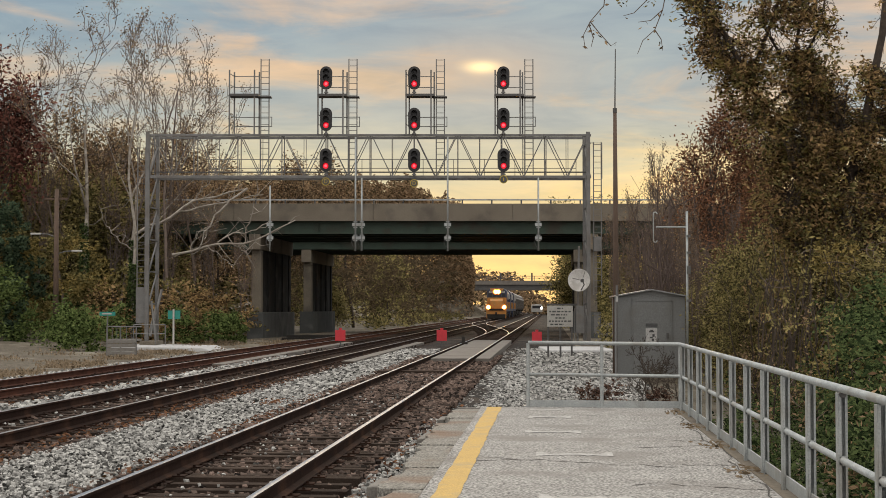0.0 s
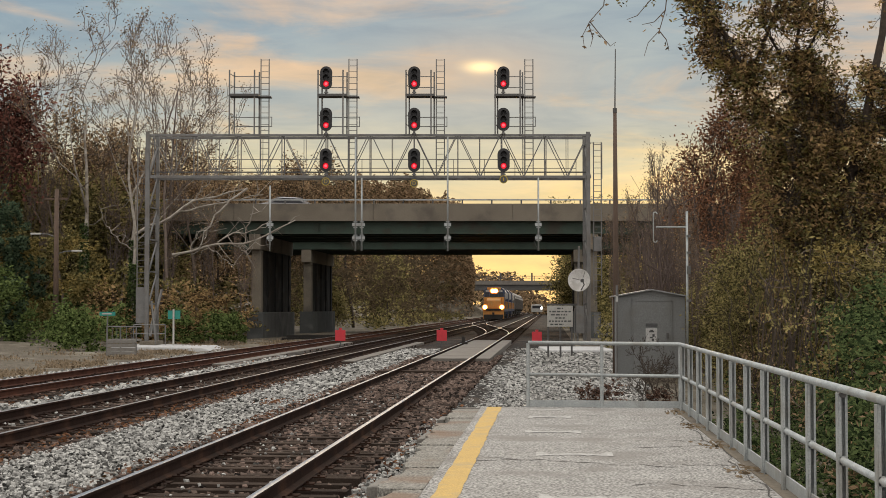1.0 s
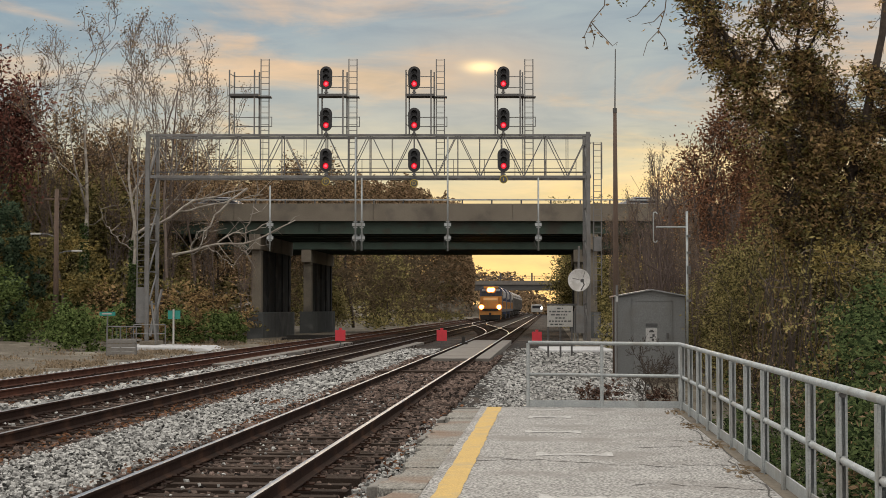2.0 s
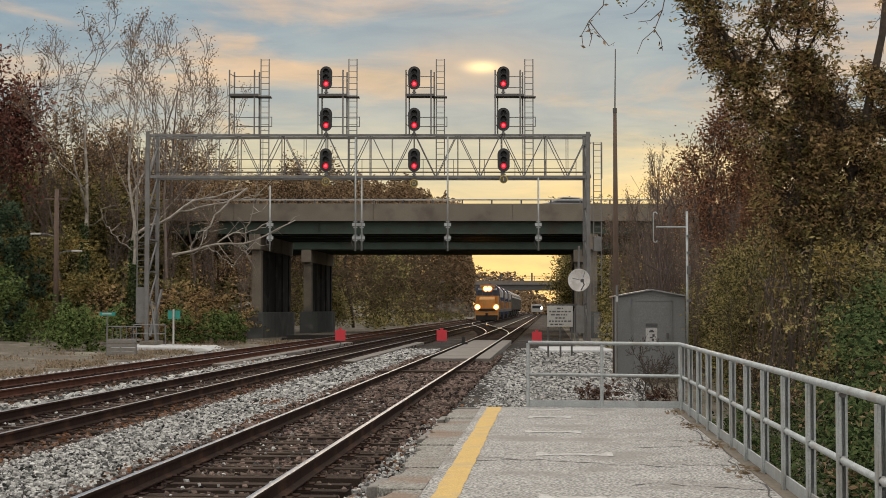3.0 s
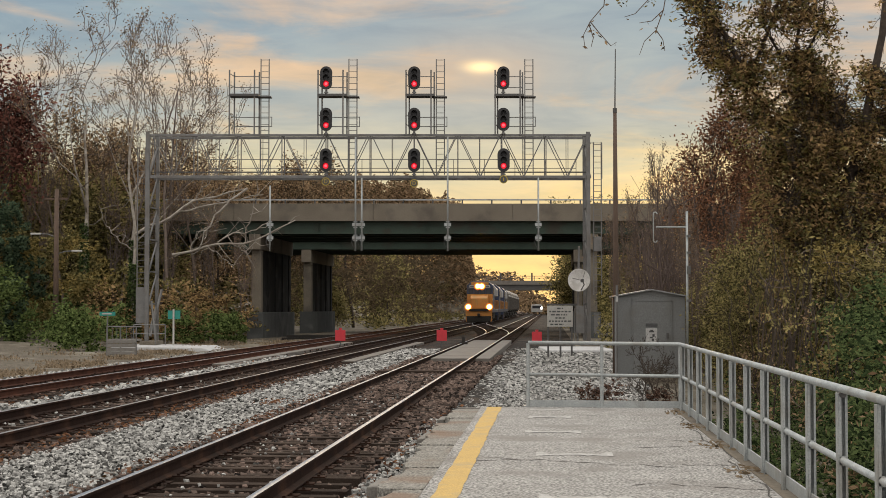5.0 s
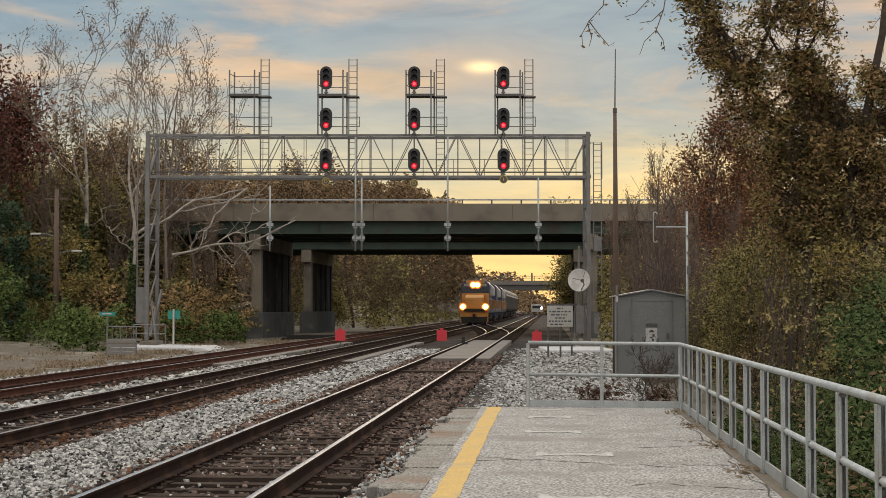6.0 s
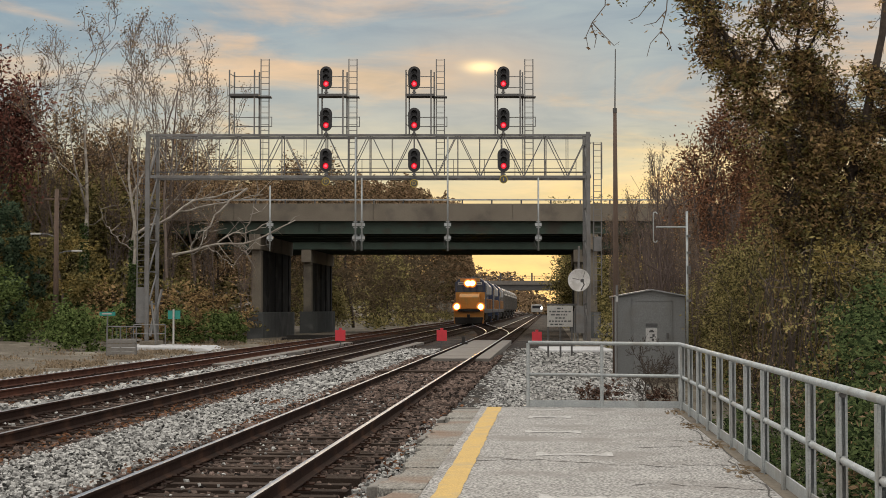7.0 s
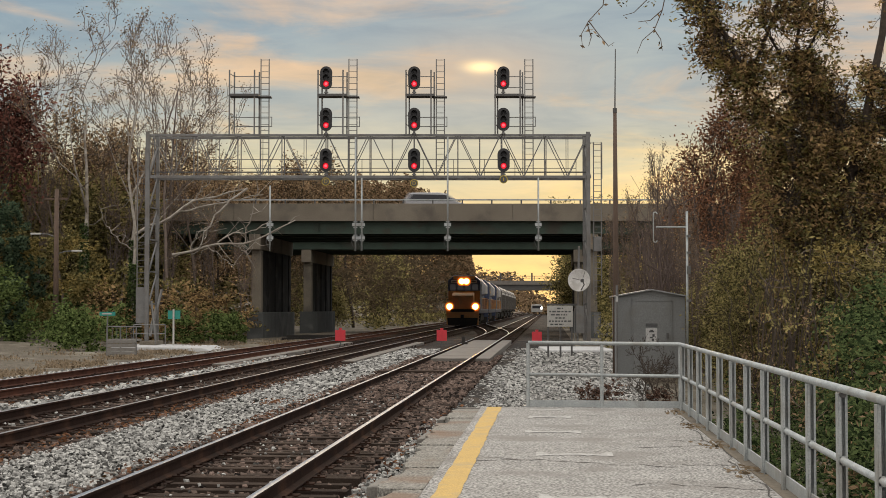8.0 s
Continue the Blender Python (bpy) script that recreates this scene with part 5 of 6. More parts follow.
    for k, (z, y) in enumerate(((0.0, 0.0), (0.0, 0.4), (0.0, 0.8), (0.19, 0.2), (0.19, 0.6))):
        part("tie", Geo().box(-1.6 + 0.1 * k, 1.6 + 0.07 * k, y, y + 0.24, z, z + 0.18), M_UNDER, st, bevel=0.02)


make_tie_stack()


def make_left_wayside():
    ob = part("limestone_pad", Geo().prism([(-1.9, -0.25), (3.4, -0.25), (2.6, 0.05), (-1.5, 0.12), (-1.9, 0.05)], 1, -3.0, 2.2), M_PALE, at=pose(-14.4, 80.5, -0.35), bevel=0.06)
    tagged(ob, "pale crushed limestone pad at the signal bridge foot", "pad", kind="structure")
    ob = part("limestone_pad", Geo().box(-1.5, 1.5, -4.5, 2.0, -0.3, 0.2), M_PALE, at=pose(6.0, 73.0, -0.38), bevel=0.06)
    tagged(ob, "pale crushed limestone pad beside the signal bridge leg", "pad", kind="structure")
    f = thing("service_platform", pose(-13.6, 67.0, -0.55), "weathered timber service platform with a metal railing", "platform")
    for k in range(5):
        part("board", Geo().box(-0.62, 0.62, -0.03, 0.03, 0.05 + k * 0.16, 0.19 + k * 0.16), M_OLDWOOD, f, bevel=0.008)
    part("deck", Geo().box(-0.62, 0.62, 0.03, 1.3, 0.78, 0.86), M_OLDWOOD, f)
    for x in (-0.62, -0.05, 0.62):
        part("post", Geo().tube([(x, 0.05, 0), (x, 0.05, 1.42)], 0.03, 6), M_GALV, f)
    for z in (1.4, 1.38):
        part("rail", Geo().tube([(-0.62, 0.05 if z == 1.4 else 1.28, z), (0.62, 0.05 if z == 1.4 else 1.28, z)], 0.03, 6), M_GALV, f)
    for x in (-0.4, -0.2, 0.2, 0.4):
        part("baluster", Geo().tube([(x, 0.05, 0.86), (x, 0.05, 1.4)], 0.014, 5), M_GALV, f)
    h = thing("leg_railing", pose(-15.0, 79.6, -0.2), "low grey pipe railing round the signal bridge foot", "railing")
    for x in (-0.55, 0.55, 1.05):
        part("post", Geo().tube([(x, 0, 0), (x, 0, 1.0)], 0.035, 6), M_GALV, h)
    for z in (1.0, 0.55):
        part("rail", Geo().tube([(-0.55, 0, z), (1.05, 0, z)], 0.03, 6), M_GALV, h)
    s = thing("street_sign", pose(-14.3, 67.5, -0.5), "green street name sign on a thin post", "sign")
    part("post", Geo().tube([(0, 0, -0.2), (0, 0, 1.85)], 0.03, 6), M_GALV, s)
    bl = part("blade", Geo().box(-0.34, 0.34, -0.02, 0.0, 1.80, 1.97), M_TEAL, s, bevel=0.005)
    part("lettering_bar", Geo().box(-0.22, 0.18, -0.026, -0.0205, 1.86, 1.92), M_SIGN, bl)
    t = thing("station_marker", pose(-13.78, 81.0, -0.35), "white marker post with a small green plate", "sign")
    part("post", Geo().box(-0.045, 0.045, -0.03, 0.03, -0.2, 1.92), M_SIGN, t, bevel=0.01)
    part("plate", Geo().box(-0.3, 0.34, 0.032, 0.05, 1.42, 1.86), M_TEAL, t)
    u = thing("utility_pole", pose(-22.5, 92.0, -0.25), "brown wooden utility pole with two street lamp arms", "pole")
    part("pole", Geo().tube([(0, 0, -0.5), (0, 0, 8.8)], [0.17, 0.12], 10), M_POLE, u, smooth=True)
    for z, s_ in ((6.0, -1), (5.0, 1)):
        arm = part("lamp_arm", Geo().tube([(0, 0, z), (s_ * 0.5, 0, z + 0.18), (s_ * 1.0, 0, z + 0.2)], 0.035, 6), M_GALV, u)
        part("lamp_head", Geo().box(s_ * 1.2 - 0.3, s_ * 1.2 + 0.3, -0.12, 0.12, z + 0.14, z + 0.26), M_SIGN, arm, bevel=0.04)
    part("insulator_bar", Geo().box(-0.7, 0.7, -0.05, 0.05, 8.2, 8.3), M_POLE, u)


make_left_wayside()


def make_far_vehicle():
    p = on_line(TK["near"], 425.0)
    fv = thing("rail_truck", pose(p.x, p.y, 0.0, 0, 0, HEAD), "distant grey rail truck with one white lamp", "truck")
    part("body", Geo().prism([(-1.5, 0.6), (1.5, 0.6), (1.5, 2.3), (1.2, 2.7), (-1.2, 2.7), (-1.5, 2.3)], 1, 0, 5), M_HOPPER, fv, bevel=0.08)
    part("windscreen", Geo().box(-1.2, 1.2, -0.03, -0.005, 1.6, 2.3), M_GLASS, fv)
    for x in (-0.75, 0.75):
        part("wheel", Geo().tube([(x - 0.1, 0.9, 0.4), (x + 0.1, 0.9, 0.4)], 0.4, 12), M_UNDER, fv)
        part("wheel", Geo().tube([(x - 0.1, 4.1, 0.4), (x + 0.1, 4.1, 0.4)], 0.4, 12), M_UNDER, fv)
    part("lamp", Geo().tube([(1.3, -0.12, 1.7), (1.3, -0.02, 1.7)], 0.34, 12), M_FARLAMP, fv, "bright white lamp")


make_far_vehicle()


# ---- trees and undergrowth ----
def leaf_mesh(name, centres, size, material, seed, flat=0.6):
    """Many small pointed leaves in one mesh."""
    r = np.random.RandomState(seed)
    c = np.asarray(centres, float)
    k = len(c)
    a = r.normal(size=(k, 3))
    a[:, 2] *= flat
    a /= np.linalg.norm(a, axis=1)[:, None]
    b = np.cross(a, r.normal(size=(k, 3)))
    b /= np.linalg.norm(b, axis=1)[:, None] + 1e-9
    s = size * r.uniform(0.6, 1.4, (k, 1))
    n = np.cross(a, b)
    v = np.stack([c - a * s, c + b * s * 0.45 + n * s * 0.15, c + a * s, c - b * s * 0.45 + n * s * 0.15], 1).reshape(-1, 3)
    f = (np.arange(k)[:, None] * 4 + np.arange(4)[None]).tolist()
    me = bpy.data.meshes.new(name)
    me.from_pydata(v.tolist(), [], f)
    me.materials.append(material)
    return me


def grow(rng, height, r0, levels=4, spread=0.55, up=0.25, kids=(5, 8), start=0.3, wander=0.16, lean=(0, 0), ratio=(0.45, 0.68)):
    """A branching skeleton: list of (points, radii, level), and the thin ends."""
    out, tips = [], []

    def branch(p, d, ln, r, lv):
        n = 7 if lv == 0 else 5 if lv == 1 else 4
        pts, rad = [p], [r]
        dirs = [d]
        for i in range(n):
            w = wander * (0.6 if lv == 0 else 1.3)
            d = (d + Vector((rng.gauss(0, w), rng.gauss(0, w), rng.gauss(0, w) + (up * 0.35 if lv else 0.1)))).normalized()
            p = p + d * ln / n
            pts.append(p)
            dirs.append(d)
            rad.append(r * (1 - 0.72 * (i + 1) / n) if lv < levels - 1 else r * (1 - 0.85 * (i + 1) / n))
        out.append((pts, rad, lv))
        if lv == levels - 1:
            tips.extend(pts[1:])
            return
        k = rng.randint(*kids)
        for j in range(k):
            f = start + (1 - start) * (j + rng.random()) / k if lv == 0 else 0.2 + 0.8 * (j + rng.random()) / k
            i = min(n - 1, int(f * n))
            q = pts[i].lerp(pts[i + 1], f * n - i)
            side = Vector((rng.gauss(0, 1), rng.gauss(0, 1), rng.gauss(0, 0.5)))
            side = (side - dirs[i] * side.dot(dirs[i])).normalized()
            nd = (dirs[i] * (1 - spread) + side * spread + Vector((0, 0, up * 0.3))).normalized()
            branch(q, nd, ln * rng.uniform(*ratio) * (1.15 - 0.45 * f), max(rad[i] * 0.55, 0.006), lv + 1)

    branch(Vector((0, 0, -0.5)), Vector((lean[0], lean[1], 1)).normalized(), height, r0, 0)
    return out, tips


def make_tree(name, label, seed, r0, bark, leaf=None, per_tip=3, leaf_size=0.16, fuzz=0.35, thin=0.02, twig=None, tall=12.0, wide=1.0, category="tree", group="trackside trees", **kw):
    """A tree of the given height in metres: trunk, each main limb, twigs, and a crown of single leaves."""
    rng = random.Random(seed)
    sk, tips = grow(rng, 10.0, 10.0 * r0 / tall, **kw)
    f = tall / max(p.z for p in tips)

    def fit(p):
        return (p.x * f * wide, p.y * f * wide, p.z * f)
    tr = thing(name, None, label, category, group)
    h = Geo()
    for pts, rad, lv in sk:
        q, rr = [fit(p) for p in pts], [max(r * f, thin * (1.0 if lv < 2 else 0.75)) for r in rad]
        if lv == 0:
            part("trunk", Geo().tube(q, rr, 8), bark, tr, smooth=True)
        elif lv == 1:
            part("limb", Geo().tube(q, rr, 5), bark, tr, smooth=True)
        else:
            h.tube(q, rr, 3, caps=False)
    tagged(part("twig_mass", h, twig or bark, tr), kind="stuff")
    if leaf:
        r = np.random.RandomState(seed)
        t = np.repeat(np.array([fit(p) for p in tips]), per_tip, 0)
        t = t + r.normal(0, fuzz, t.shape)
        part("crown", leaf_mesh("crown", t, leaf_size, leaf, seed), leaf, tr)
    return tr


def plant(first, spots):
    """Sets the first tree and copies it: x, y, z, turn, size."""
    for i, (x, y, z, rz, s) in enumerate(spots):
        m = pose(x, y, z, 0, 0, rz) @ Matrix.Scale(s, 4)
        if i == 0:
            first.matrix_basis = m
        else:
            copy_thing(first, m)


def make_trees():
    # pale bare sycamores on the bank by the far track
    syc = dict(levels=5, kids=(3, 4), start=0.32, spread=0.46, up=0.26, wander=0.15, twig=M_TWIG, ratio=(0.46, 0.64))
    plant(make_tree("sycamore", "tall bare sycamore with pale mottled bark", 21, 0.26, M_SYC, L_BROWN, 2, 0.075, 0.22, tall=20.8, wide=1.05, thin=0.024, **syc),
          [(-22.7, 100, 0.4, 20, 1.0)])
    plant(make_tree("sycamore", "slender bare sycamore with pale forked limbs", 36, 0.19, M_SYC, L_BROWN, 2, 0.075, 0.22, tall=20.5, wide=1.0, thin=0.024, **syc),
          [(-19.6, 101, 0.2, 0, 1.0), (-25.4, 106, 0.8, 80, 0.93)])
    plant(make_tree("bare_tree", "tall bare tree with dark slender stems", 40, 0.15, M_TWIG, L_BROWN, 2, 0.075, 0.22, tall=20.5, wide=0.95, thin=0.020, levels=5, kids=(3, 4), start=0.3, spread=0.42, up=0.26, wander=0.13, ratio=(0.46, 0.64)),
          [(-17.2, 101, 0.2, 0, 1.0), (-16.6, 106, 0.2, 130, 0.90), (-21.2, 103, 0.4, 250, 1.02), (-24.4, 103, 0.5, 40, 0.97), (-19.0, 105, 0.3, 190, 1.0)])
    plant(make_tree("bare_shrub", "leafless dark shrub in the ballast before the shed", 71, 0.02, M_BARK, None, tall=1.5, wide=0.8, thin=0.007, levels=4, kids=(4, 6), start=0.05, spread=0.55, up=0.2, wander=0.2, category="shrub", group="bare shrubs"),
          [(4.25, 33, -0.45, 0, 1.0), (4.75, 35.5, -0.45, 90, 1.0), (3.9, 31.5, -0.45, 200, 0.7), (5.1, 38, -0.4, 300, 0.9), (4.55, 30.5, -0.45, 140, 0.75)])
    # brown broadleaves of the bank and behind the highway
    broad = dict(levels=4, kids=(6, 9), start=0.22, spread=0.6, up=0.2)
    plant(make_tree("oak", "brown half-bare autumn oak on the bank", 5, 0.22, M_BARK, L_BROWN, 3, 0.14, 0.28, tall=16.5, wide=0.62, **broad),
          [(-24.6, 113, 1.0, 0, 0.96), (-20.9, 118, 0.8, 100, 0.97), (-29.0, 110, 1.2, 200, 0.85), (-22.6, 110, 0.8, 310, 0.86), (-21.6, 112, 0.6, 30, 0.93), (-24.0, 109, 0.6, 200, 0.90), (-19.4, 113, 0.5, 260, 0.88), (-18.4, 124, 0.5, 40, 0.85), (-27, 126, 1, 20, 0.9),
           (-22.5, 158, 0.5, 77, 1.05), (-18.0, 160, 0, 130, 1.1), (-13.5, 163, 0, 10, 1.12), (-30, 160, 1, 250, 1.05), (-9.6, 170, 0, 310, 1.2)])
    plant(make_tree("maple", "dark red autumn maple above the bank", 9, 0.22, M_BARK, L_RED, 3, 0.16, 0.4, tall=17.8, wide=0.5, levels=4, kids=(6, 9), start=0.52, spread=0.55, up=0.25),
          [(-28.4, 99, 0.8, 0, 1.0)])
    plant(make_tree("woodland_tree", "olive-green woodland tree beside the line", 14, 0.2, M_BARK, L_OLIVE, 7, 0.13, 0.5, tall=9.0, wide=0.75, levels=4, kids=(6, 9), start=0.12, spread=0.65, up=0.15),
          [(-20.5, 107, 0.0, 0, 1.0), (-23.6, 106, 0.4, 90, 1.1), (-30, 106, 1, 200, 1.3), (-26.4, 108, 0.6, 280, 1.1), (-12.4, 168, 0, 300, 0.85), (-7.0, 200, 0, 40, 0.9),
           (13.6, 160, 0, 0, 0.95), (15.8, 172, 0, 120, 1.0), (17.5, 195, 0, 220, 1.1), (20, 165, 0, 10, 1.2), (-18, 176, 0, 220, 1.1), (22, 240, 0, 140, 1.2), (28, 300, 0, 60, 1.2)])
    plant(make_tree("thicket_tree", "bare brown thicket tree with fine twigs", 27, 0.09, M_TWIG, L_BROWN, 1, 0.035, 0.2, tall=9.0, wide=0.5, levels=5, kids=(4, 6), start=0.08, spread=0.42, up=0.35, thin=0.011),
          [(9.4, 66, -0.3, 0, 1.0), (8.7, 70, -0.3, 100, 0.8), (10.6, 72, -0.3, 200, 0.95), (12.2, 76, 0, 30, 1.0), (7.6, 62, -0.4, 50, 0.55), (8.4, 58, -0.4, 150, 0.6), (9.6, 54, -0.4, 250, 0.65), (10.6, 60, -0.4, 290, 0.8), (14.5, 82, 0, 0, 1.1), (10.2, 92, 0, 70, 0.8), (13, 96, 0, 170, 0.9)] +
          [(-21.6, 104, 0.4, 20, 1.2), (-18.2, 105, 0.2, 230, 1.15), (-26.3, 103, 0.8, 300, 1.3), (-15.2, 104, 0, 170, 1.0), (-13.0, 102.5, 0, 10, 0.75), (7.2, 45, -0.4, 10, 0.5), (7.9, 49, -0.4, 100, 0.6), (8.8, 62, -0.4, 200, 0.8)])
    plant(make_tree("maple", "red-brown autumn maple behind the relay shed", 15, 0.16, M_BARK, L_RUSSET, 5, 0.066, 0.20, tall=10.0, wide=0.66, levels=4, kids=(6, 9), start=0.25, spread=0.55, up=0.25, thin=0.012),
          [(9.4, 55, -0.4, 250, 0.97), (10.2, 58, -0.4, 150, 0.80), (12.2, 57, -0.4, 10, 0.95), (9.6, 51, -0.4, 200, 0.66)])
    plant(make_tree("olive_shrub_tree", "olive vine-hung shrub tree beside the platform", 47, 0.12, M_BARK, L_OLIVE, 6, 0.044, 0.24, tall=5.0, wide=0.75, levels=4, kids=(7, 10), start=0.06, spread=0.6, up=0.1, wander=0.2, thin=0.01),
          [(8.2, 40, -0.8, 0, 0.95), (7.3, 37, -1.2, 120, 0.8), (9.4, 46, -0.6, 240, 0.95), (8.0, 47, -0.6, 20, 0.72), (8.9, 34, -1.4, 60, 1.05), (8.6, 27, -1.5, 160, 0.95), (10.4, 41, -0.9, 200, 1.15), (10.2, 30, -1.5, 300, 1.1)])


make_trees()


def along(pts, n):
    """n points spread evenly over a broken line."""
    pts = [Vector(p) for p in pts]
    seg = [(pts[i + 1] - pts[i]).length for i in range(len(pts) - 1)]
    out = []
    for k in range(n):
        d = sum(seg) * (k + 0.5) / n
        i = 0
        while i < len(seg) - 1 and d > seg[i]:
            d -= seg[i]
            i += 1
        out.append(pts[i].lerp(pts[i + 1], d / seg[i]))
    return out


def make_vine_tree():
    """The big forked tree at the platform, hung with vines."""
    vt = thing("vine_covered_tree", pose(8.7, 35, -1.3), "dark forked tree hung with brown and green vines over the railing", "tree")
    rng = random.Random(52)
    limbs = [([(0, 0, -0.3), (0.05, 0, 2.0), (-0.1, 0.1, 4.2), (0.15, 0.1, 5.6)], 0.20, 1.1, 2600),
             ([(-0.1, 0.1, 4.2), (-1.0, -0.1, 6.2), (-1.9, 0.0, 8.0), (-2.7, -0.2, 9.4), (-3.2, -0.2, 10.6)], 0.085, 0.62, 6400),
             ([(0.15, 0.1, 5.4), (0.55, 0, 6.6), (0.72, 0.1, 7.8), (1.1, 0.1, 9.0), (1.3, 0.1, 10.8)], 0.13, 0.28, 480),
             ([(-0.3, 0, 4.8), (-0.9, 0.3, 6.0), (-0.9, 0.2, 7.3), (-0.5, 0.2, 8.6)], 0.06, 0.42, 700),
             ([(0, 0, 3.0), (-0.7, 0.2, 4.2), (-1.3, 0.3, 4.8)], 0.08, 0.8, 1800)]
    limbs += [([(0, 0, 2.4), (-0.7, -0.4, 3.2), (-1.2, -0.5, 3.6)], 0.07, 0.9, 2000),
             ([(0.1, 0, 3.6), (1.0, -0.4, 5.0), (1.6, -0.5, 5.6)], 0.08, 1.0, 2400),
             ([(-0.9, 0, 6.0), (-0.4, 0, 6.4), (0.4, 0.2, 6.5)], 0.05, 0.8, 1500),
             ([(-1.9, 0.0, 8.0), (-1.3, 0.1, 9.4), (-0.9, 0.2, 10.8)], 0.05, 0.4, 500),
             ([(-3.0, -0.2, 10.2), (-4.2, -0.6, 10.15), (-5.6, -0.9, 9.95)], 0.04, 0.12, 60),
             ([(0.2, 0.2, 2.0), (1.3, 0.4, 3.2), (2.2, 0.5, 4.2)], 0.08, 1.1, 2200)]
    limbs += [([(0.8, 0.1, 7.0), (1.2, 0.0, 7.3), (1.8, 0.0, 7.4)], 0.04, 0.5, 700),
             ([(-1.0, -0.1, 6.2), (-0.3, 0.3, 7.0), (0.3, 0.4, 7.6)], 0.05, 0.8, 2000), ([(0.2, 0.1, 5.8), (1.2, 0.3, 6.3), (2.2, 0.3, 6.6)], 0.05, 0.8, 1800)]
    limbs += [([(0.3, 0, 6.4), (0.1, 0.3, 7.4), (-0.3, 0.3, 8.2)], 0.05, 0.75, 2000), ([(0.95, 0.1, 8.3), (1.4, 0.2, 8.0), (2.0, 0.2, 7.8)], 0.04, 0.6, 1200), ([(-1.6, 0.0, 7.4), (-0.9, 0.1, 7.9), (-0.3, 0.2, 8.0)], 0.04, 0.6, 1200),
             ([(0.0, 0, 4.6), (-0.6, 0.5, 5.2), (-1.2, 0.5, 5.7)], 0.06, 0.8, 2000), ([(0.3, 0, 4.8), (1.2, 0.5, 5.0), (2.2, 0.5, 5.3)], 0.06, 1.0, 2000)]
    limbs += [([(-0.5, 0.2, 7.8), (-0.8, 0.1, 8.8), (-0.75, 0, 9.6), (-0.85, 0, 10.4)], 0.05, 0.55, 1500), ([(-0.7, 0.1, 8.4), (-0.3, 0.0, 9.2), (-0.15, 0, 9.9)], 0.035, 0.40, 700),
             ([(-1.0, 0.1, 8.3), (-1.5, 0.1, 9.2), (-1.6, 0.1, 10.2)], 0.035, 0.40, 700)]
    limbs += [([(0.3, 0.1, 5.6), (0.2, 0.2, 6.8), (0.3, 0.1, 7.9)], 0.05, 0.7, 1900), ([(0.6, 0, 6.6), (1.3, 0.2, 7.1), (2.0, 0.2, 7.6)], 0.05, 0.6, 1500), ([(-0.9, 0.1, 6.0), (-0.5, 0.2, 7.2), (-0.2, 0.2, 8.2)], 0.05, 0.6, 1500),
             ([(0.7, 0, 5.4), (1.3, 0.1, 6.0), (2.1, 0.2, 6.2)], 0.05, 0.7, 1400), ([(-1.9, 0, 8.0), (-2.4, 0.1, 8.6), (-2.8, 0.1, 9.5)], 0.05, 0.5, 1100)]
    leaves, dark, gold = [], [], []
    tw = Geo()
    for i, (pts, r, fuzz, n) in enumerate(limbs):
        mid = [Vector(p) + Vector((rng.gauss(0, 0.04), rng.gauss(0, 0.04), 0)) for p in pts]
        part("trunk" if i == 0 else "limb", Geo().tube(mid, [r * (1 - 0.5 * k / (len(mid) - 1)) for k in range(len(mid))], 8), M_BARK, vt, smooth=True)
        # side twigs, each with its own sprays of leaves and bare gaps between them
        for p in along(pts, max(12, n // 11)):
            d = Vector((rng.gauss(0, 1), rng.gauss(0, 1), rng.gauss(-0.1, 0.8))).normalized()
            ln = fuzz * rng.uniform(0.5, 1.7)
            q = [p, p + d * ln * 0.5 + Vector((0, 0, rng.gauss(0, 0.06))), p + d * ln + Vector((0, 0, rng.gauss(-0.12, 0.12)))]
            if noise.noise((q[0] + q[2]) * 0.55) > -0.2:
                tw.tube(q, [0.010, 0.007, 0.004], 3, caps=False)
            tone = rng.choice((leaves, leaves, leaves, dark, dark, gold))
            for j in range(3):
                o = q[0].lerp(q[2], rng.random() ** 0.6) + Vector((rng.gauss(0, 0.10), rng.gauss(0, 0.10), rng.gauss(0, 0.10)))
                if noise.noise(o * 1.5) < (-0.22 if i < 2 else -0.10):
                    continue
                hang = rng.random() * 0.35
                for k in range(11):
                    c = o + Vector((rng.gauss(0, 0.075), rng.gauss(0, 0.075), rng.gauss(0, 0.065) - hang * rng.random()))
                    (tone if rng.random() < 0.85 else leaves).append(tuple(c))
    tagged(part("twig_mass", tw, M_BARK, vt), kind="stuff")
    part("crown", leaf_mesh("crown", leaves, 0.052, L_VINE, 3), L_VINE, vt, "brown vine leaves")
    part("crown", leaf_mesh("crown", dark, 0.052, L_DARKVINE, 4), L_DARKVINE, vt, "dark olive vine leaves")
    part("crown", leaf_mesh("crown", gold, 0.052, L_GOLD, 5), L_GOLD, vt, "yellowing vine leaves")
    return vt


vine_tree = make_vine_tree()


def make_twig(x, y, z, lines, seed):
    """A thin hanging twig with a few curled leaves; its origin is where it hangs from."""
    rng = random.Random(seed)
    g, lv = Geo(), []
    for pts, n in lines:
        g.tube(pts, [0.013 - 0.007 * k / (len(pts) - 1) for k in range(len(pts))], 4, caps=False)
        for p in along(pts, n):
            if rng.random() < 0.75:
                lv.append((p.x + rng.gauss(0, 0.03), p.y + rng.gauss(0, 0.03), p.z - 0.03 + rng.gauss(0, 0.03)))
    tg = part("hanging_twig", g, M_TWIG, vine_tree, "thin twig hanging into the sky", at=pose(x, y, z))
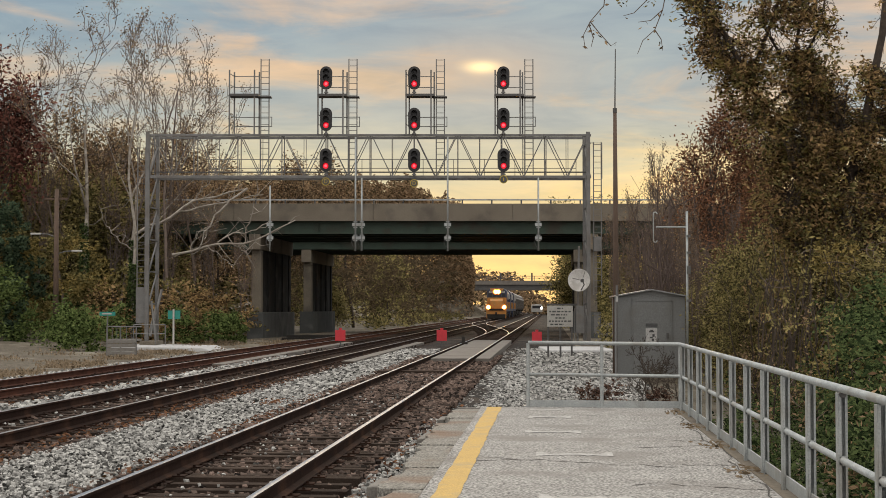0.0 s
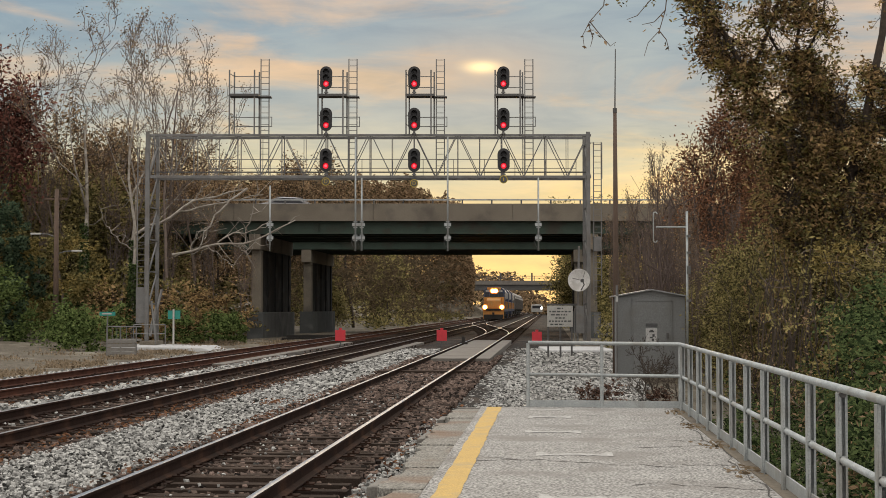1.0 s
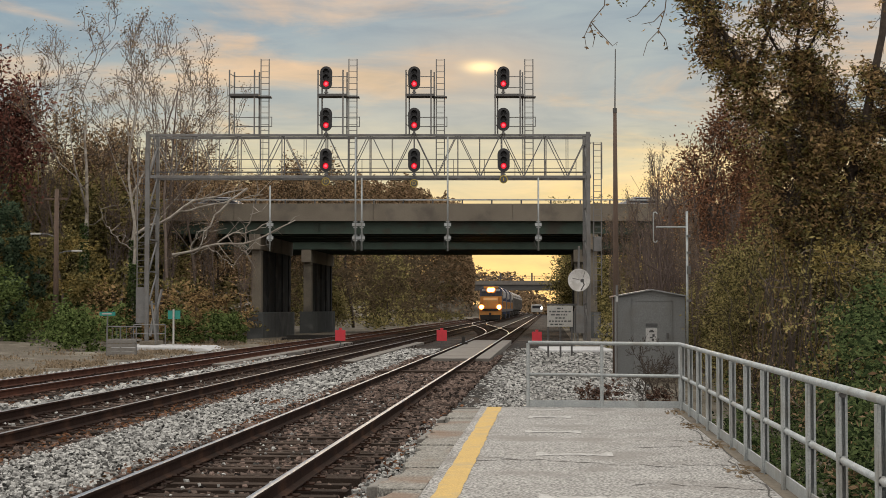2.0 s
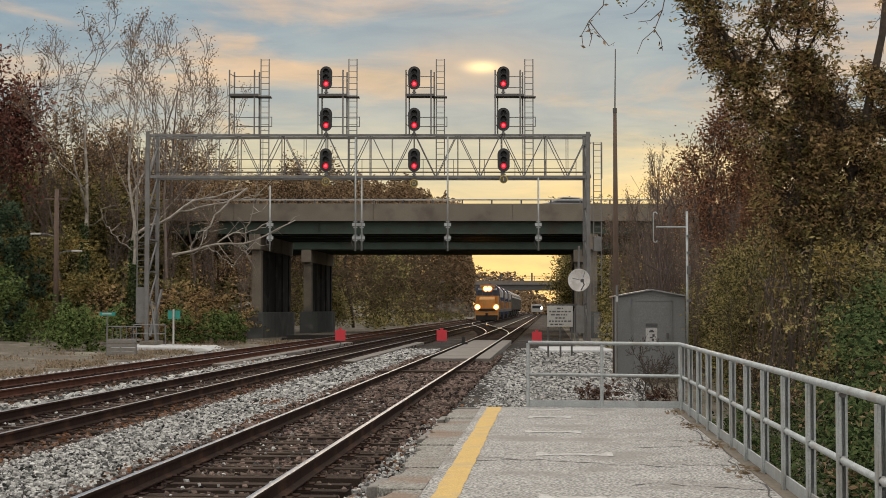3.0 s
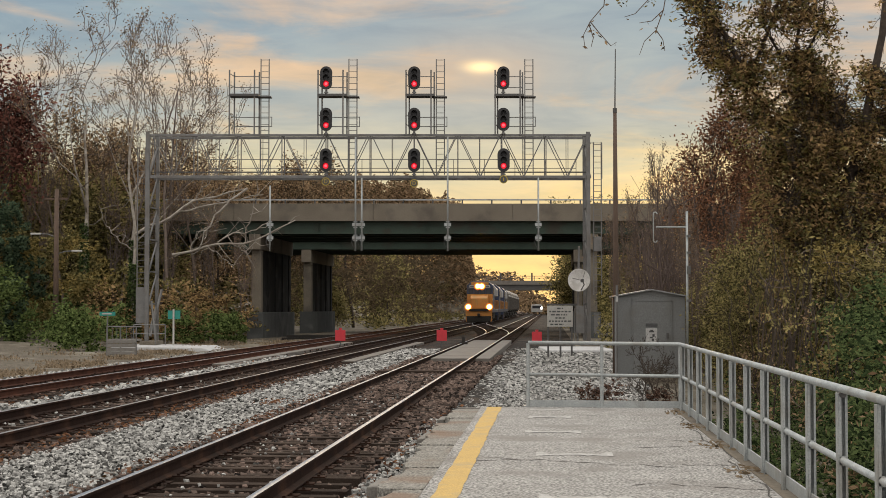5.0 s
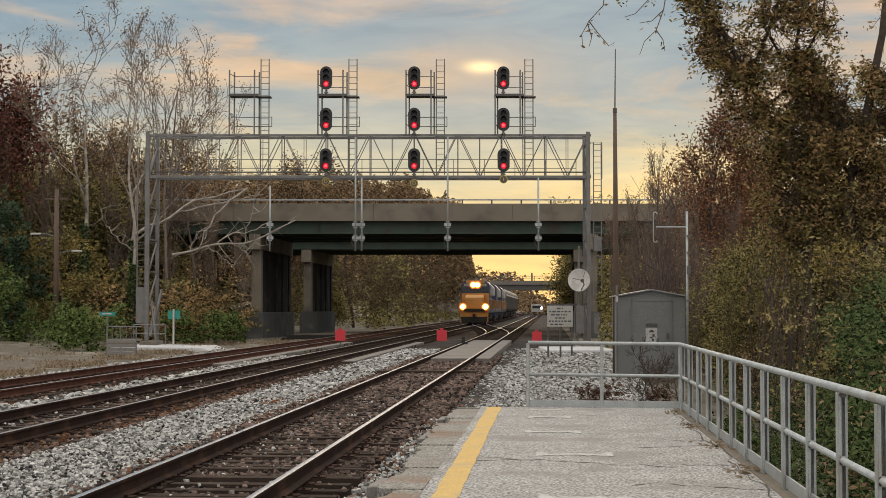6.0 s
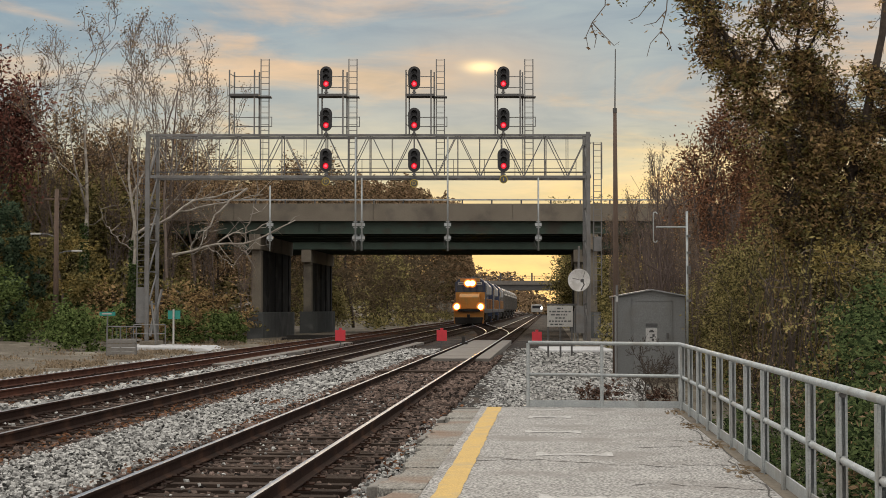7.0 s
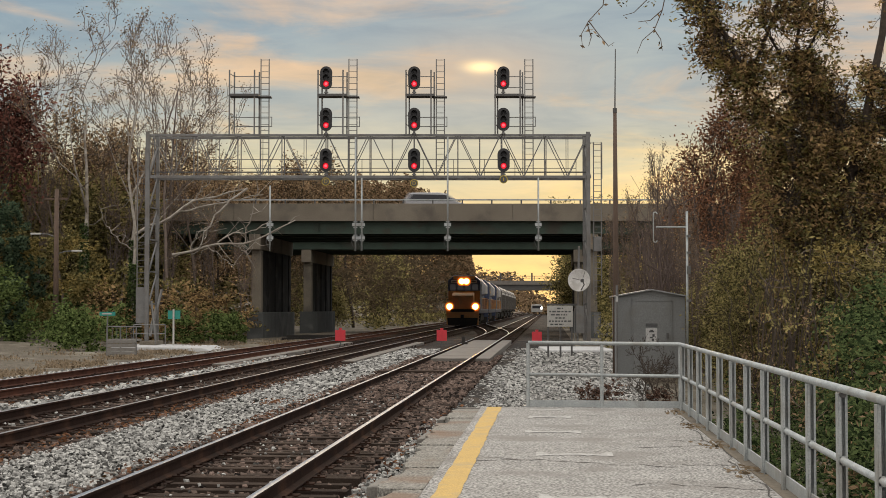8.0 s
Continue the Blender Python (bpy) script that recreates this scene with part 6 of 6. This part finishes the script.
    tagged(part("leaf_spray", leaf_mesh("leaf_spray", lv, 0.05, L_BROWN, seed), L_BROWN, tg), kind="stuff")
    return tg


twigs = [make_twig(-5.15, -0.8, 10.0, [([(0, 0, 0), (-0.05, 0, -0.5), (-0.35, 0, -0.85), (-0.50, 0, -1.15), (-0.46, 0, -1.45)], 10), ([(-0.35, 0, -0.85), (-0.15, 0, -1.1), (0.1, 0, -1.38), (0.22, 0, -1.3)], 12), ([(-0.38, 0, -0.9), (-0.28, 0, -1.2), (-0.33, 0, -1.4)], 7)], 1),
         make_twig(-3.75, -0.55, 10.15, [([(0, 0, 0), (-0.1, 0, -0.7), (-0.25, 0, -1.15), (-0.5, 0, -1.4), (-0.6, 0, -1.7)], 6), ([(-0.1, 0, -0.7), (-0.35, 0, -0.95), (-0.62, 0, -1.0)], 6), ([(0, 0, -0.1), (-0.45, 0, -0.5), (-0.72, 0, -0.8), (-0.95, 0, -0.88)], 6), ([(-0.25, 0, -1.15), (-0.1, 0, -1.35), (-0.05, 0, -1.6)], 5)], 2)]


def make_pale_limbs():
    """A leaning sycamore whose white limbs reach low in front of the highway bridge."""
    lt = thing("sycamore", pose(-18.0, 92, 0), "leaning sycamore with low twisted white limbs", "tree", "trackside trees")
    rng = random.Random(3)
    lines = [([(0, 0, -0.5), (-0.1, 0, 3), (0.05, 0, 6.2), (-0.3, 0, 9), (-0.1, 0, 12), (0.3, 0, 14.5)], 0.12),
             ([(0.05, 0, 5.9), (1.2, -0.3, 6.5), (2.3, -0.4, 7.0), (3.6, -0.4, 7.9), (5.6, -0.2, 8.3), (6.6, 0, 8.6)], 0.10),
             ([(2.6, -0.4, 7.2), (4.2, -0.5, 7.6), (6.0, -0.6, 7.95), (7.6, -0.6, 8.2)], 0.06),
             ([(6.6, 0, 8.6), (5.4, -0.6, 7.6), (4.6, -0.8, 6.6), (4.1, -0.9, 5.5), (3.9, -0.9, 4.9)], 0.075)]
    lines += [([(2.4, -1.0, 4.7), (3.9, -0.9, 4.95), (5.0, -0.9, 5.4), (6.0, -0.9, 5.25), (7.2, -1.0, 5.5), (8.6, -1.0, 6.2), (9.5, -1.0, 6.7)], 0.085),
             ([(5.0, -0.9, 5.4), (5.8, -1.0, 6.0), (6.8, -1.1, 5.9), (8.0, -1.1, 6.6)], 0.05), ([(6.6, -0.9, 5.4), (6.9, -1.0, 7.0), (7.4, -1.0, 8.6)], 0.04),
             ([(6.0, -0.9, 5.25), (6.6, -1.0, 4.9), (7.0, -1.0, 4.2)], 0.03), ([(4.4, -0.9, 5.2), (5.2, -1.0, 4.6), (6.0, -1.0, 3.9)], 0.035), ([(3.4, -0.9, 4.85), (3.8, -0.9, 6.0), (4.8, -1.0, 6.4)], 0.03)]
    lines += [([(3.6, -0.4, 7.9), (4.4, -0.5, 9.0), (4.9, -0.5, 10.0)], 0.04), ([(-0.1, 0, 5), (-1.3, -0.2, 6), (-2.0, -0.2, 7.6)], 0.035), ([(-0.2, 0, 8), (0.9, 0, 9.8), (1.4, 0.1, 11.5)], 0.07)]
    tw = Geo()
    for i, (pts, r) in enumerate(lines):
        fine = [p + Vector((rng.gauss(0, 0.05), rng.gauss(0, 0.05), rng.gauss(0, 0.07))) if 0 < k < 9 else p for k, p in enumerate(along(pts, 10))]
        fine = [Vector(pts[0])] + fine + [Vector(pts[-1])]
        part("trunk" if i == 0 else "limb", Geo().tube(fine, [r * (1 - 0.6 * k / 11) for k in range(12)], 6), M_SYC, lt, smooth=True)
        if i:
            for p in along(pts, 7):
                d = Vector((rng.gauss(0.3, 0.6), rng.gauss(0, 0.4), rng.gauss(0.25, 0.6))).normalized()
                ln = rng.uniform(0.5, 1.5)
                q = p + d * ln * 0.5 + Vector((0, 0, rng.gauss(0, 0.12)))
                tw.tube([p, q, q + d * ln * 0.5 + Vector((rng.gauss(0, 0.2), 0, rng.gauss(0, 0.25)))], [0.024, 0.017, 0.009], 3, caps=False)
    tagged(part("twig_mass", tw, M_SYC, lt), kind="stuff")


make_pale_limbs()


def bushes(name, label, blobs, leaf, size, count, seed, kind="stuff"):
    """Leafy shrub mass: leaves on and inside many uneven lobes (x, y, z, radius, height)."""
    r = np.random.RandomState(seed)
    tot = sum(b[3] * b[3] for b in blobs)
    cs = []
    for x, y, z, rad, hh in blobs:
        k = int(count * rad * rad / tot)
        d = r.normal(size=(k, 3))
        d /= np.linalg.norm(d, axis=1)[:, None]
        q = d * (r.uniform(0.35, 1.0, (k, 1)) ** 0.5)
        tuft = np.sin(d[:, 0] * 9 + x * 5) + np.sin(d[:, 1] * 8 + y * 3) + np.sin(d[:, 2] * 10 + x) > r.uniform(-0.5, 0.9, k)
        d, q = d[tuft], q[tuft]
        lump = 1 + 0.28 * np.sin(d[:, :1] * 5 + seed + x) * np.cos(d[:, 1:2] * 6 + y) + 0.15 * np.sin(d[:, 2:3] * 11 + x * 3)
        q = q * lump * np.array([rad, rad, hh]) + np.array([x, y, z])
        w = 2.6 if size < 0.08 else 1.3
        hollow = np.sin(q[:, 0] * w * 1.9 + 1.7 * np.sin(q[:, 2] * w * 1.3)) + np.sin(q[:, 2] * w * 2.1 + 1.3 * np.sin(q[:, 1] * w + seed)) + 0.7 * np.sin(q[:, 1] * w * 1.6 + q[:, 0] * w)
        cs.append(q[hollow > r.uniform(-1.2, 0.1, len(q))])
    me = leaf_mesh(name, np.concatenate(cs), size, leaf, seed)
    return tagged(new(name, me), label, "bushes", kind=kind)


def make_bushes():
    rng = random.Random(77)
    right = []
    for i in range(60):
        v = rng.uniform(15, 60)
        u = rng.uniform(3.4, 8.5) + (1.2 if v > 30 else 0)
        p = on_line(u, v)
        right.append((p.x, p.y, ground_z(u, v) + rng.uniform(0.2, 2.4), rng.uniform(0.5, 1.3), rng.uniform(0.6, 1.5)))
    low = []
    for i in range(70):
        u, v = rng.uniform(2.5, 4.8), rng.uniform(8, 30)
        p = on_line(u, v)
        low.append((p.x, p.y, -0.9 + rng.uniform(0, 0.5) + (u - 2.7) * 0.2, rng.uniform(0.35, 0.6), rng.uniform(0.4, 0.8)))
    bushes("undergrowth", "tangled olive-brown undergrowth behind the railing", right[:34], L_OLIVE, 0.036, 140000, 5)
    bushes("undergrowth", "brown dying undergrowth behind the railing", right[26:], L_BROWN, 0.034, 130000, 6)
    bushes("undergrowth", "low dark green undergrowth at the railing foot", low, L_GREEN, 0.034, 130000, 7)
    near = [(4.3, 16, -0.6, 0.8, 1.0), (5.3, 19, -0.2, 1.0, 1.3), (6.1, 22, 0.2, 1.1, 1.4), (7.0, 25, 0.7, 1.2, 1.5), (4.0, 14, -0.9, 0.6, 0.8), (6.5, 23.5, 1.4, 0.8, 0.8), (7.8, 28, 1.0, 1.0, 1.2), (3.6, 12, -0.9, 0.5, 0.8), (4.75, 17.4, 0.15, 0.6, 0.8), (5.3, 19, 0.8, 0.6, 0.7)]
    bushes("ivy_bush", "deep green leafy bush beside the railing", near, L_GREEN, 0.038, 60000, 8)
    p = on_line(0.75, 30.5)
    bushes("dead_weed", "dead brown weed clump in the ballast", [(p.x, p.y, -0.1, 0.28, 0.3), (p.x + 0.5, p.y + 0.5, -0.15, 0.3, 0.28), (p.x + 0.55, p.y + 0.2, 0.02, 0.22, 0.25), (p.x + 1.5, p.y + 1.2, -0.2, 0.3, 0.25)], L_WEED, 0.03, 9000, 21)
    left = []
    for i in range(70):
        u, v = rng.uniform(-44, -22), rng.uniform(106, 122)
        p = on_line(u, v)
        left.append((p.x, p.y, ground_z(u, v) + rng.uniform(0.5, 3.2), rng.uniform(1.2, 2.6), rng.uniform(1.2, 2.8)))
    for i in range(34):
        x, y = rng.uniform(-30, -14.2), rng.uniform(97, 105.5)
        left.append((x, y, rng.uniform(0.2, 4.5), rng.uniform(0.6, 1.4), rng.uniform(0.6, 1.6)))
    rng.shuffle(left)
    bushes("thicket", "brown and olive thicket on the bank", left[:66], L_OLIVE, 0.13, 105000, 9)
    bushes("thicket", "brown leafless thicket on the bank", left[66:], L_DARKVINE, 0.13, 60000, 10)
    bushes("green_shrubs", "green shrubs by the foot of the bank", [(-16.8, 77, 0.2, 0.9, 1.2), (-18.2, 78, 0.4, 1.2, 1.7), (-19.6, 82, 0.4, 1.1, 1.3), (-20.8, 85, 0.6, 1.2, 1.8), (-25.0, 91, 1.2, 1.2, 2.6), (-23.9, 90.5, 0.6, 0.8, 1.5), (-24.6, 89, 3.0, 0.8, 1.2), (-18.0, 86, 0.9, 1.0, 1.4), (-27.5, 94, 0.8, 2.0, 3.4), (-13.4, 92, 0.2, 1.1, 1.3), (-12.9, 96, 0.2, 0.9, 1.2), (-14.8, 88, 0.5, 1.0, 1.4), (-13.2, 89, 0.4, 0.9, 1.1), (-12.4, 93, 0.3, 0.9, 1.0), (-17.6, 76.5, 0.1, 0.9, 1.0)], L_SHRUB, 0.10, 60000, 11)
    bushes("evergreen_thicket", "dark blue-green evergreens at the edge of the bank", [(-25.3, 92, 1.4, 1.3, 2.0), (-26.4, 93, 3.6, 1.4, 2.0), (-25.9, 94, 6.0, 1.3, 1.8), (-27.2, 95, 7.6, 1.2, 1.8), (-24.4, 94, 3.4, 0.9, 1.5), (-25.0, 93, 5.0, 0.7, 1.0)], L_CONIFER, 0.12, 42000, 16)
    mid = []
    for i in range(60):
        v = rng.uniform(150, 330)
        u = rng.uniform(-30, -16.5)
        p = on_line(u, v)
        mid.append((p.x, p.y, rng.uniform(0.3, 6.0), rng.uniform(1.5, 3.2), rng.uniform(1.5, 3.5)))
    foot = []
    for i in range(34):
        p = on_line(rng.uniform(-18.0, -15.4), rng.uniform(150, 300))
        foot.append((p.x, p.y, rng.uniform(-0.2, 0.6), rng.uniform(0.6, 1.2), rng.uniform(0.6, 1.3)))
    for i in range(36):
        v = rng.uniform(88, 104)
        u = rng.uniform(-27, -20)
        p = on_line(u, v)
        mid.append((p.x, p.y, rng.uniform(0.0, 2.2), rng.uniform(0.9, 1.6), rng.uniform(0.9, 1.8)))
    bushes("trackside_scrub", "dull brown-green scrub along the line beyond the overpass", mid[:42], L_BRUSH, 0.17, 80000, 12)
    bushes("trackside_scrub", "olive scrub along the line beyond the overpass", mid[42:60] + foot, L_OLIVE, 0.17, 40000, 15)
    bushes("trackside_scrub", "dark olive scrub under the overpass", mid[60:], L_VINE, 0.13, 25000, 14)
    rmid = []
    for i in range(40):
        v = rng.uniform(150, 330)
        u = rng.uniform(4.5, 18)
        p = on_line(u, v)
        rmid.append((p.x, p.y, rng.uniform(0.3, 3.0), rng.uniform(1.2, 2.6), rng.uniform(1.2, 2.6)))
    for i in range(26):
        rmid.append((rng.uniform(10, 24), rng.uniform(84, 104), rng.uniform(0, 3.5), rng.uniform(1, 2), rng.uniform(1, 2.2)))
    bushes("trackside_scrub", "olive scrub on the right of way", rmid, L_OLIVE, 0.2, 40000, 13)


make_bushes()


def make_dead_vines():
    """Tangled bare stems hanging and climbing in the undergrowth."""
    rng = random.Random(91)
    g = Geo()
    for i in range(110):
        y = rng.uniform(24, 46)
        x = y * rng.uniform(0.18, 0.26) if i % 4 == 0 else y * rng.gauss(0.215, 0.012)
        z = rng.uniform(-0.6, 0.8)
        p, pts = Vector((x, y - 1.2, z)), []
        for k in range(6):
            pts.append(p)
            p = p + Vector((rng.gauss(0, 0.12), rng.gauss(0, 0.1), rng.uniform(0.25, 0.6)))
        g.tube(pts, [0.014, 0.013, 0.012, 0.010, 0.008, 0.005], 3, caps=False)
    tagged(part("dead_vines", g, M_BARK), "tangle of bare brown vine stems in the undergrowth", "vines", kind="stuff")
    g = Geo()
    for i in range(55):
        y = rng.uniform(21, 36)
        p = Vector((y * rng.uniform(0.195, 0.285), y - 1.0, rng.uniform(0.2, 2.9)))
        a, r, bend, pts = rng.uniform(0, 6.28), rng.uniform(0.06, 0.22), rng.choice((-1, 1)) * rng.uniform(0.25, 0.6), []
        for k in range(8):
            pts.append(p)
            p = p + Vector((math.cos(a) * r, rng.gauss(0, 0.05), math.sin(a) * r * 0.9)) * 0.6
            a += bend + rng.gauss(0, 0.15)
        g.tube(pts, [0.007, 0.008, 0.008, 0.007, 0.007, 0.006, 0.005, 0.003], 3, caps=False)
    tagged(part("curled_stems", g, M_TWIG), "pale curled dry stems among the undergrowth leaves", "vines", kind="stuff")
    c = [(7.6, 29, 1.0, 0.5, 0.6), (8.0, 32, 2.6, 0.6, 0.5), (8.8, 36, 3.4, 0.6, 0.5), (9.2, 40, 2.4, 0.8, 0.6), (7.4, 33, 0.6, 0.6, 0.6), (8.4, 42, 1.0, 0.7, 0.7), (6.8, 27, 0.4, 0.5, 0.5)]
    bushes("yellowing_leaves", "yellowing leaf clumps among the undergrowth", c, L_GOLD, 0.045, 9000, 61)


make_dead_vines()


def make_stem_thicket():
    """Dense upright bare saplings behind the relay shed, with fine forked tops."""
    rng = random.Random(64)
    g = Geo()
    for i in range(230):
        y = rng.uniform(48, 64)
        x = y * rng.uniform(0.120, 0.172)
        h = rng.uniform(2.2, 5.4) * (1.0 if i % 3 else 1.25)
        lean = Vector((abs(rng.gauss(0, 0.12)) if x < y * 0.13 else rng.gauss(0, 0.12), rng.gauss(0, 0.1), 1)).normalized()
        p, pts = Vector((x, y, -0.6)), []
        for k in range(6):
            pts.append(p)
            p = p + (lean + Vector((rng.gauss(0, 0.10), rng.gauss(0, 0.08), 0))) * h / 5
        r = rng.uniform(0.010, 0.026) if i % 9 else 0.05
        g.tube(pts, [r * (1 - 0.14 * k) for k in range(6)], 4, caps=False)
        for j in range(5):
            q = pts[rng.randint(2, 5)]
            d = Vector((rng.gauss(0, 0.6), rng.gauss(0, 0.4), rng.uniform(0.4, 1.2)))
            ln = rng.uniform(0.4, 1.0)
            m = q + d * ln * 0.5 + Vector((rng.gauss(0, 0.06), 0, 0))
            g.tube([q, m, m + d * ln * 0.5 + Vector((rng.gauss(0, 0.1), 0, 0.1))], [r * 0.5, r * 0.38, 0.004], 3, caps=False)
    tagged(part("stem_thicket", g, M_STEM), "dense thicket of bare grey-brown saplings behind the shed", "thicket", kind="stuff")


make_stem_thicket()


def make_bank_front():
    """Olive and yellow foliage standing free at the front of the bank."""
    rng = random.Random(12)
    a, b = [], []
    for i in range(52):
        y = rng.uniform(93, 99)
        (a if i % 2 else b).append((rng.uniform(-28.5, -20.5), y, rng.uniform(0.6, 6.0), rng.uniform(0.4, 1.0), rng.uniform(0.5, 1.3)))
    bushes("bank_foliage", "olive foliage at the front of the wooded bank", a, L_OLIVE, 0.09, 44000, 71)
    bushes("bank_foliage", "yellowing foliage at the front of the wooded bank", b, L_GOLD, 0.09, 24000, 72)
    bushes("bank_foliage", "olive shrub beside the signal bridge leg", [(8.1, 78, 0.6, 0.7, 1.8), (7.7, 74, 0.2, 0.5, 1.1), (8.6, 80, 2.0, 0.8, 1.5)], L_OLIVE, 0.07, 5000, 76)
    c = [(rng.uniform(7.2, 9.6), rng.uniform(50, 68), rng.uniform(0.2, 2.4), rng.uniform(0.3, 0.8), rng.uniform(0.4, 1.0)) for i in range(22)]
    bushes("bank_foliage", "pale brown brush behind the relay shed", c, L_BRUSH, 0.06, 16000, 73)
    bushes("bank_foliage", "brown brush along the line past the overpass", [(-4, 230, 5.0, 3.5, 4.0), (-2.5, 250, 4.0, 3.0, 4.0), (-7, 215, 5.0, 3.5, 4.0), (-0.5, 270, 4.0, 3.0, 3.5), (-4.2, 205, 7.4, 3.0, 2.4), (-2.2, 225, 7.4, 3.0, 2.4), (-6.2, 195, 7.2, 3.0, 2.4), (0.2, 240, 6.5, 2.8, 3.0), (2.2, 262, 5.5, 2.5, 3.2)], L_BRUSH, 0.18, 22000, 74)


make_bank_front()


def make_ivy():
    """Dark ivy climbing the lower trunks of the bank."""
    r = np.random.RandomState(44)
    for x, y, top in ((-22.7, 100, 7.0), (-18.0, 92, 4.2), (-19.8, 101, 6.0)):
        k = 2600
        a, z = r.uniform(0, 6.28, k), r.uniform(0, 1, k) ** 1.2 * top
        rad = 0.42 * (1 - 0.5 * z / top) * r.uniform(0.6, 1.2, k)
        c = np.stack([x + rad * np.cos(a), y + rad * np.sin(a), z], 1)
        tagged(new("ivy", leaf_mesh("ivy", c, 0.09, L_GREEN, 44)), "dark ivy climbing a sycamore trunk", "ivy", kind="stuff")


make_ivy()


def make_far_woods():
    """The wooded skyline past the highway."""
    r = np.random.RandomState(31)
    cs = []
    k = 60000
    x = r.uniform(-190, 190, k)
    y = r.uniform(430, 560, k)
    top = 15 + 3.0 * np.sin(x * 0.13) + 2.0 * np.sin(x * 0.31 + 1) + 1.5 * np.sin(y * 0.2) - 9 * np.exp(-((x - 32) / 26) ** 2) + 6 * np.exp(-((x + 55) / 40) ** 2)
    z = top * np.sqrt(r.uniform(0, 1, k))
    ob = new("far_woods", leaf_mesh("far_woods", np.stack([x, y, z], 1), 0.75, L_BROWN, 31))
    tagged(ob, "distant brown autumn woods on the skyline", "woods", kind="stuff")


make_far_woods()


def make_wooded_hill():
    """A brown wooded rise past the highway, falling away towards the tracks."""
    r = np.random.RandomState(8)
    k = 170000
    x, y = r.uniform(-90, 5, k), r.uniform(245, 275, k)
    top = 22.0 - 0.45 * np.clip(x + 6.2, 0, 9) - 4 * np.clip(x - 2.6, 0, 5) + 0.5 * np.sin(x * 0.8) + 0.4 * np.sin(x * 2.3 + 1) + 0.3 * np.sin(x * 5.1)
    z = np.clip(top, 0, 40) * r.uniform(0, 1, k) ** 0.4
    ob = new("wooded_hill", leaf_mesh("wooded_hill", np.stack([x, y, z], 1), 0.30, L_BROWN, 8))
    tagged(ob, "brown wooded hill behind the highway", "woods", kind="stuff")
    lobes = [(17.2 + 1.8 * i + r.uniform(-0.7, 0.7), r.uniform(246, 262), 18.2 + r.uniform(-0.5, 0.9), r.uniform(1.0, 1.8), r.uniform(0.9, 1.6)) for i in range(8)]
    bushes("hill_scrub", "airy olive treetops above the far parapet", lobes + [(x, y, z - 2.4, a * 1.6, b * 1.4) for x, y, z, a, b in lobes], L_OLIVE, 0.17, 9000, 81)


make_wooded_hill()


def make_grass():
    r = np.random.RandomState(17)
    k = 52000
    u, v = -14.6 - np.abs(r.normal(0, 3.6, k)), 28 + 70 * r.uniform(0, 1, k) ** 0.8
    c = np.array([tuple(on_line(a, b, ground_z(a, b) + 0.05 + abs(r.normal(0, 0.05)))) for a, b in zip(u, v)])
    keep = np.sin(c[:, 0] * 1.3) + np.sin(c[:, 1] * 0.7 + c[:, 0]) + r.uniform(-1, 1, k) > 0.8
    tagged(new("dry_grass", leaf_mesh("dry_grass", c[keep], 0.062, L_DRY, 17, flat=2.0)), "tufts of dry straw-coloured grass and leaf litter", "grass", kind="stuff")
    k = 1500
    u, v = 1.92 + r.normal(0, 0.10, k), r.uniform(11, 25, k)
    c = np.array([tuple(on_line(a, b, 0.03)) for a, b in zip(u, v)])
    keep = np.sin(v * 2.1) + r.uniform(-1, 1, k) > 1.1
    tagged(new("leaf_litter", leaf_mesh("leaf_litter", c[keep], 0.035, L_DRY, 18, flat=0.2)), "fallen brown leaves along the platform edge", "leaves", kind="stuff")


make_grass()


def make_fallen_leaves():
    r = np.random.RandomState(23)
    c = []
    for u, v, su, sv, k in ((-5.3, 30.3, 0.16, 0.5, 90), (-6.6, 26, 0.15, 9, 500), (-4.7, 24, 0.1, 8, 260), (-1.75, 19, 0.12, 5, 110), (-14.6, 80, 0.6, 14, 900), (-10.1, 40, 0.2, 14, 300), (-0.2, 26.4, 0.9, 0.3, 120)):
        for i in range(k):
            a, b = r.normal(u, su), r.normal(v, sv)
            c.append(tuple(on_line(a, b, (-0.17 if u > -13 and v < 60 else ground_z(a, b) + 0.06) + (-0.1 if u > -0.5 else 0))))
    tagged(new("fallen_leaves", leaf_mesh("fallen_leaves", c, 0.036, L_RUSSET, 23, flat=0.4)), "scattered russet fallen leaves on the ballast", "leaves", kind="stuff")


make_fallen_leaves()


# ---- what moves ----
def motions():
    for ob, back in train:
        rows = []
        for t, v in ((0.0, 235.5), (2.0, 211.5), (4.0, 188.0), (6.0, 166.0), (8.0, 143.5)):
            p = on_line(TK["mid"], v + back)
            rows.append((t, pose(p.x, p.y, 0.0, 0, 0, HEAD)))
        walk(ob, rows)
    for ob, ph in zip(twigs, (0.0, 0.9)):
        m = ob.matrix_basis.copy()
        walk(ob, [(0.25 * k, m @ pose(0, 0, 0, 0, 2.6 * math.sin(0.25 * k * 2.4 + ph) + 1.4 * math.sin(0.25 * k * 4.1 + ph), 0)) for k in range(33)])
    # time at which each car passes x = 0, lane, speed
    for ob, t0, speed in zip(cars, (1.43, 8.02, 2.63), (24.9, 21.4, 24.5)):
        walk(ob, [(t, pose((t - t0) * speed, 111.6, 8.01)) for t in (0.0, 4.0, 8.0)])


motions()
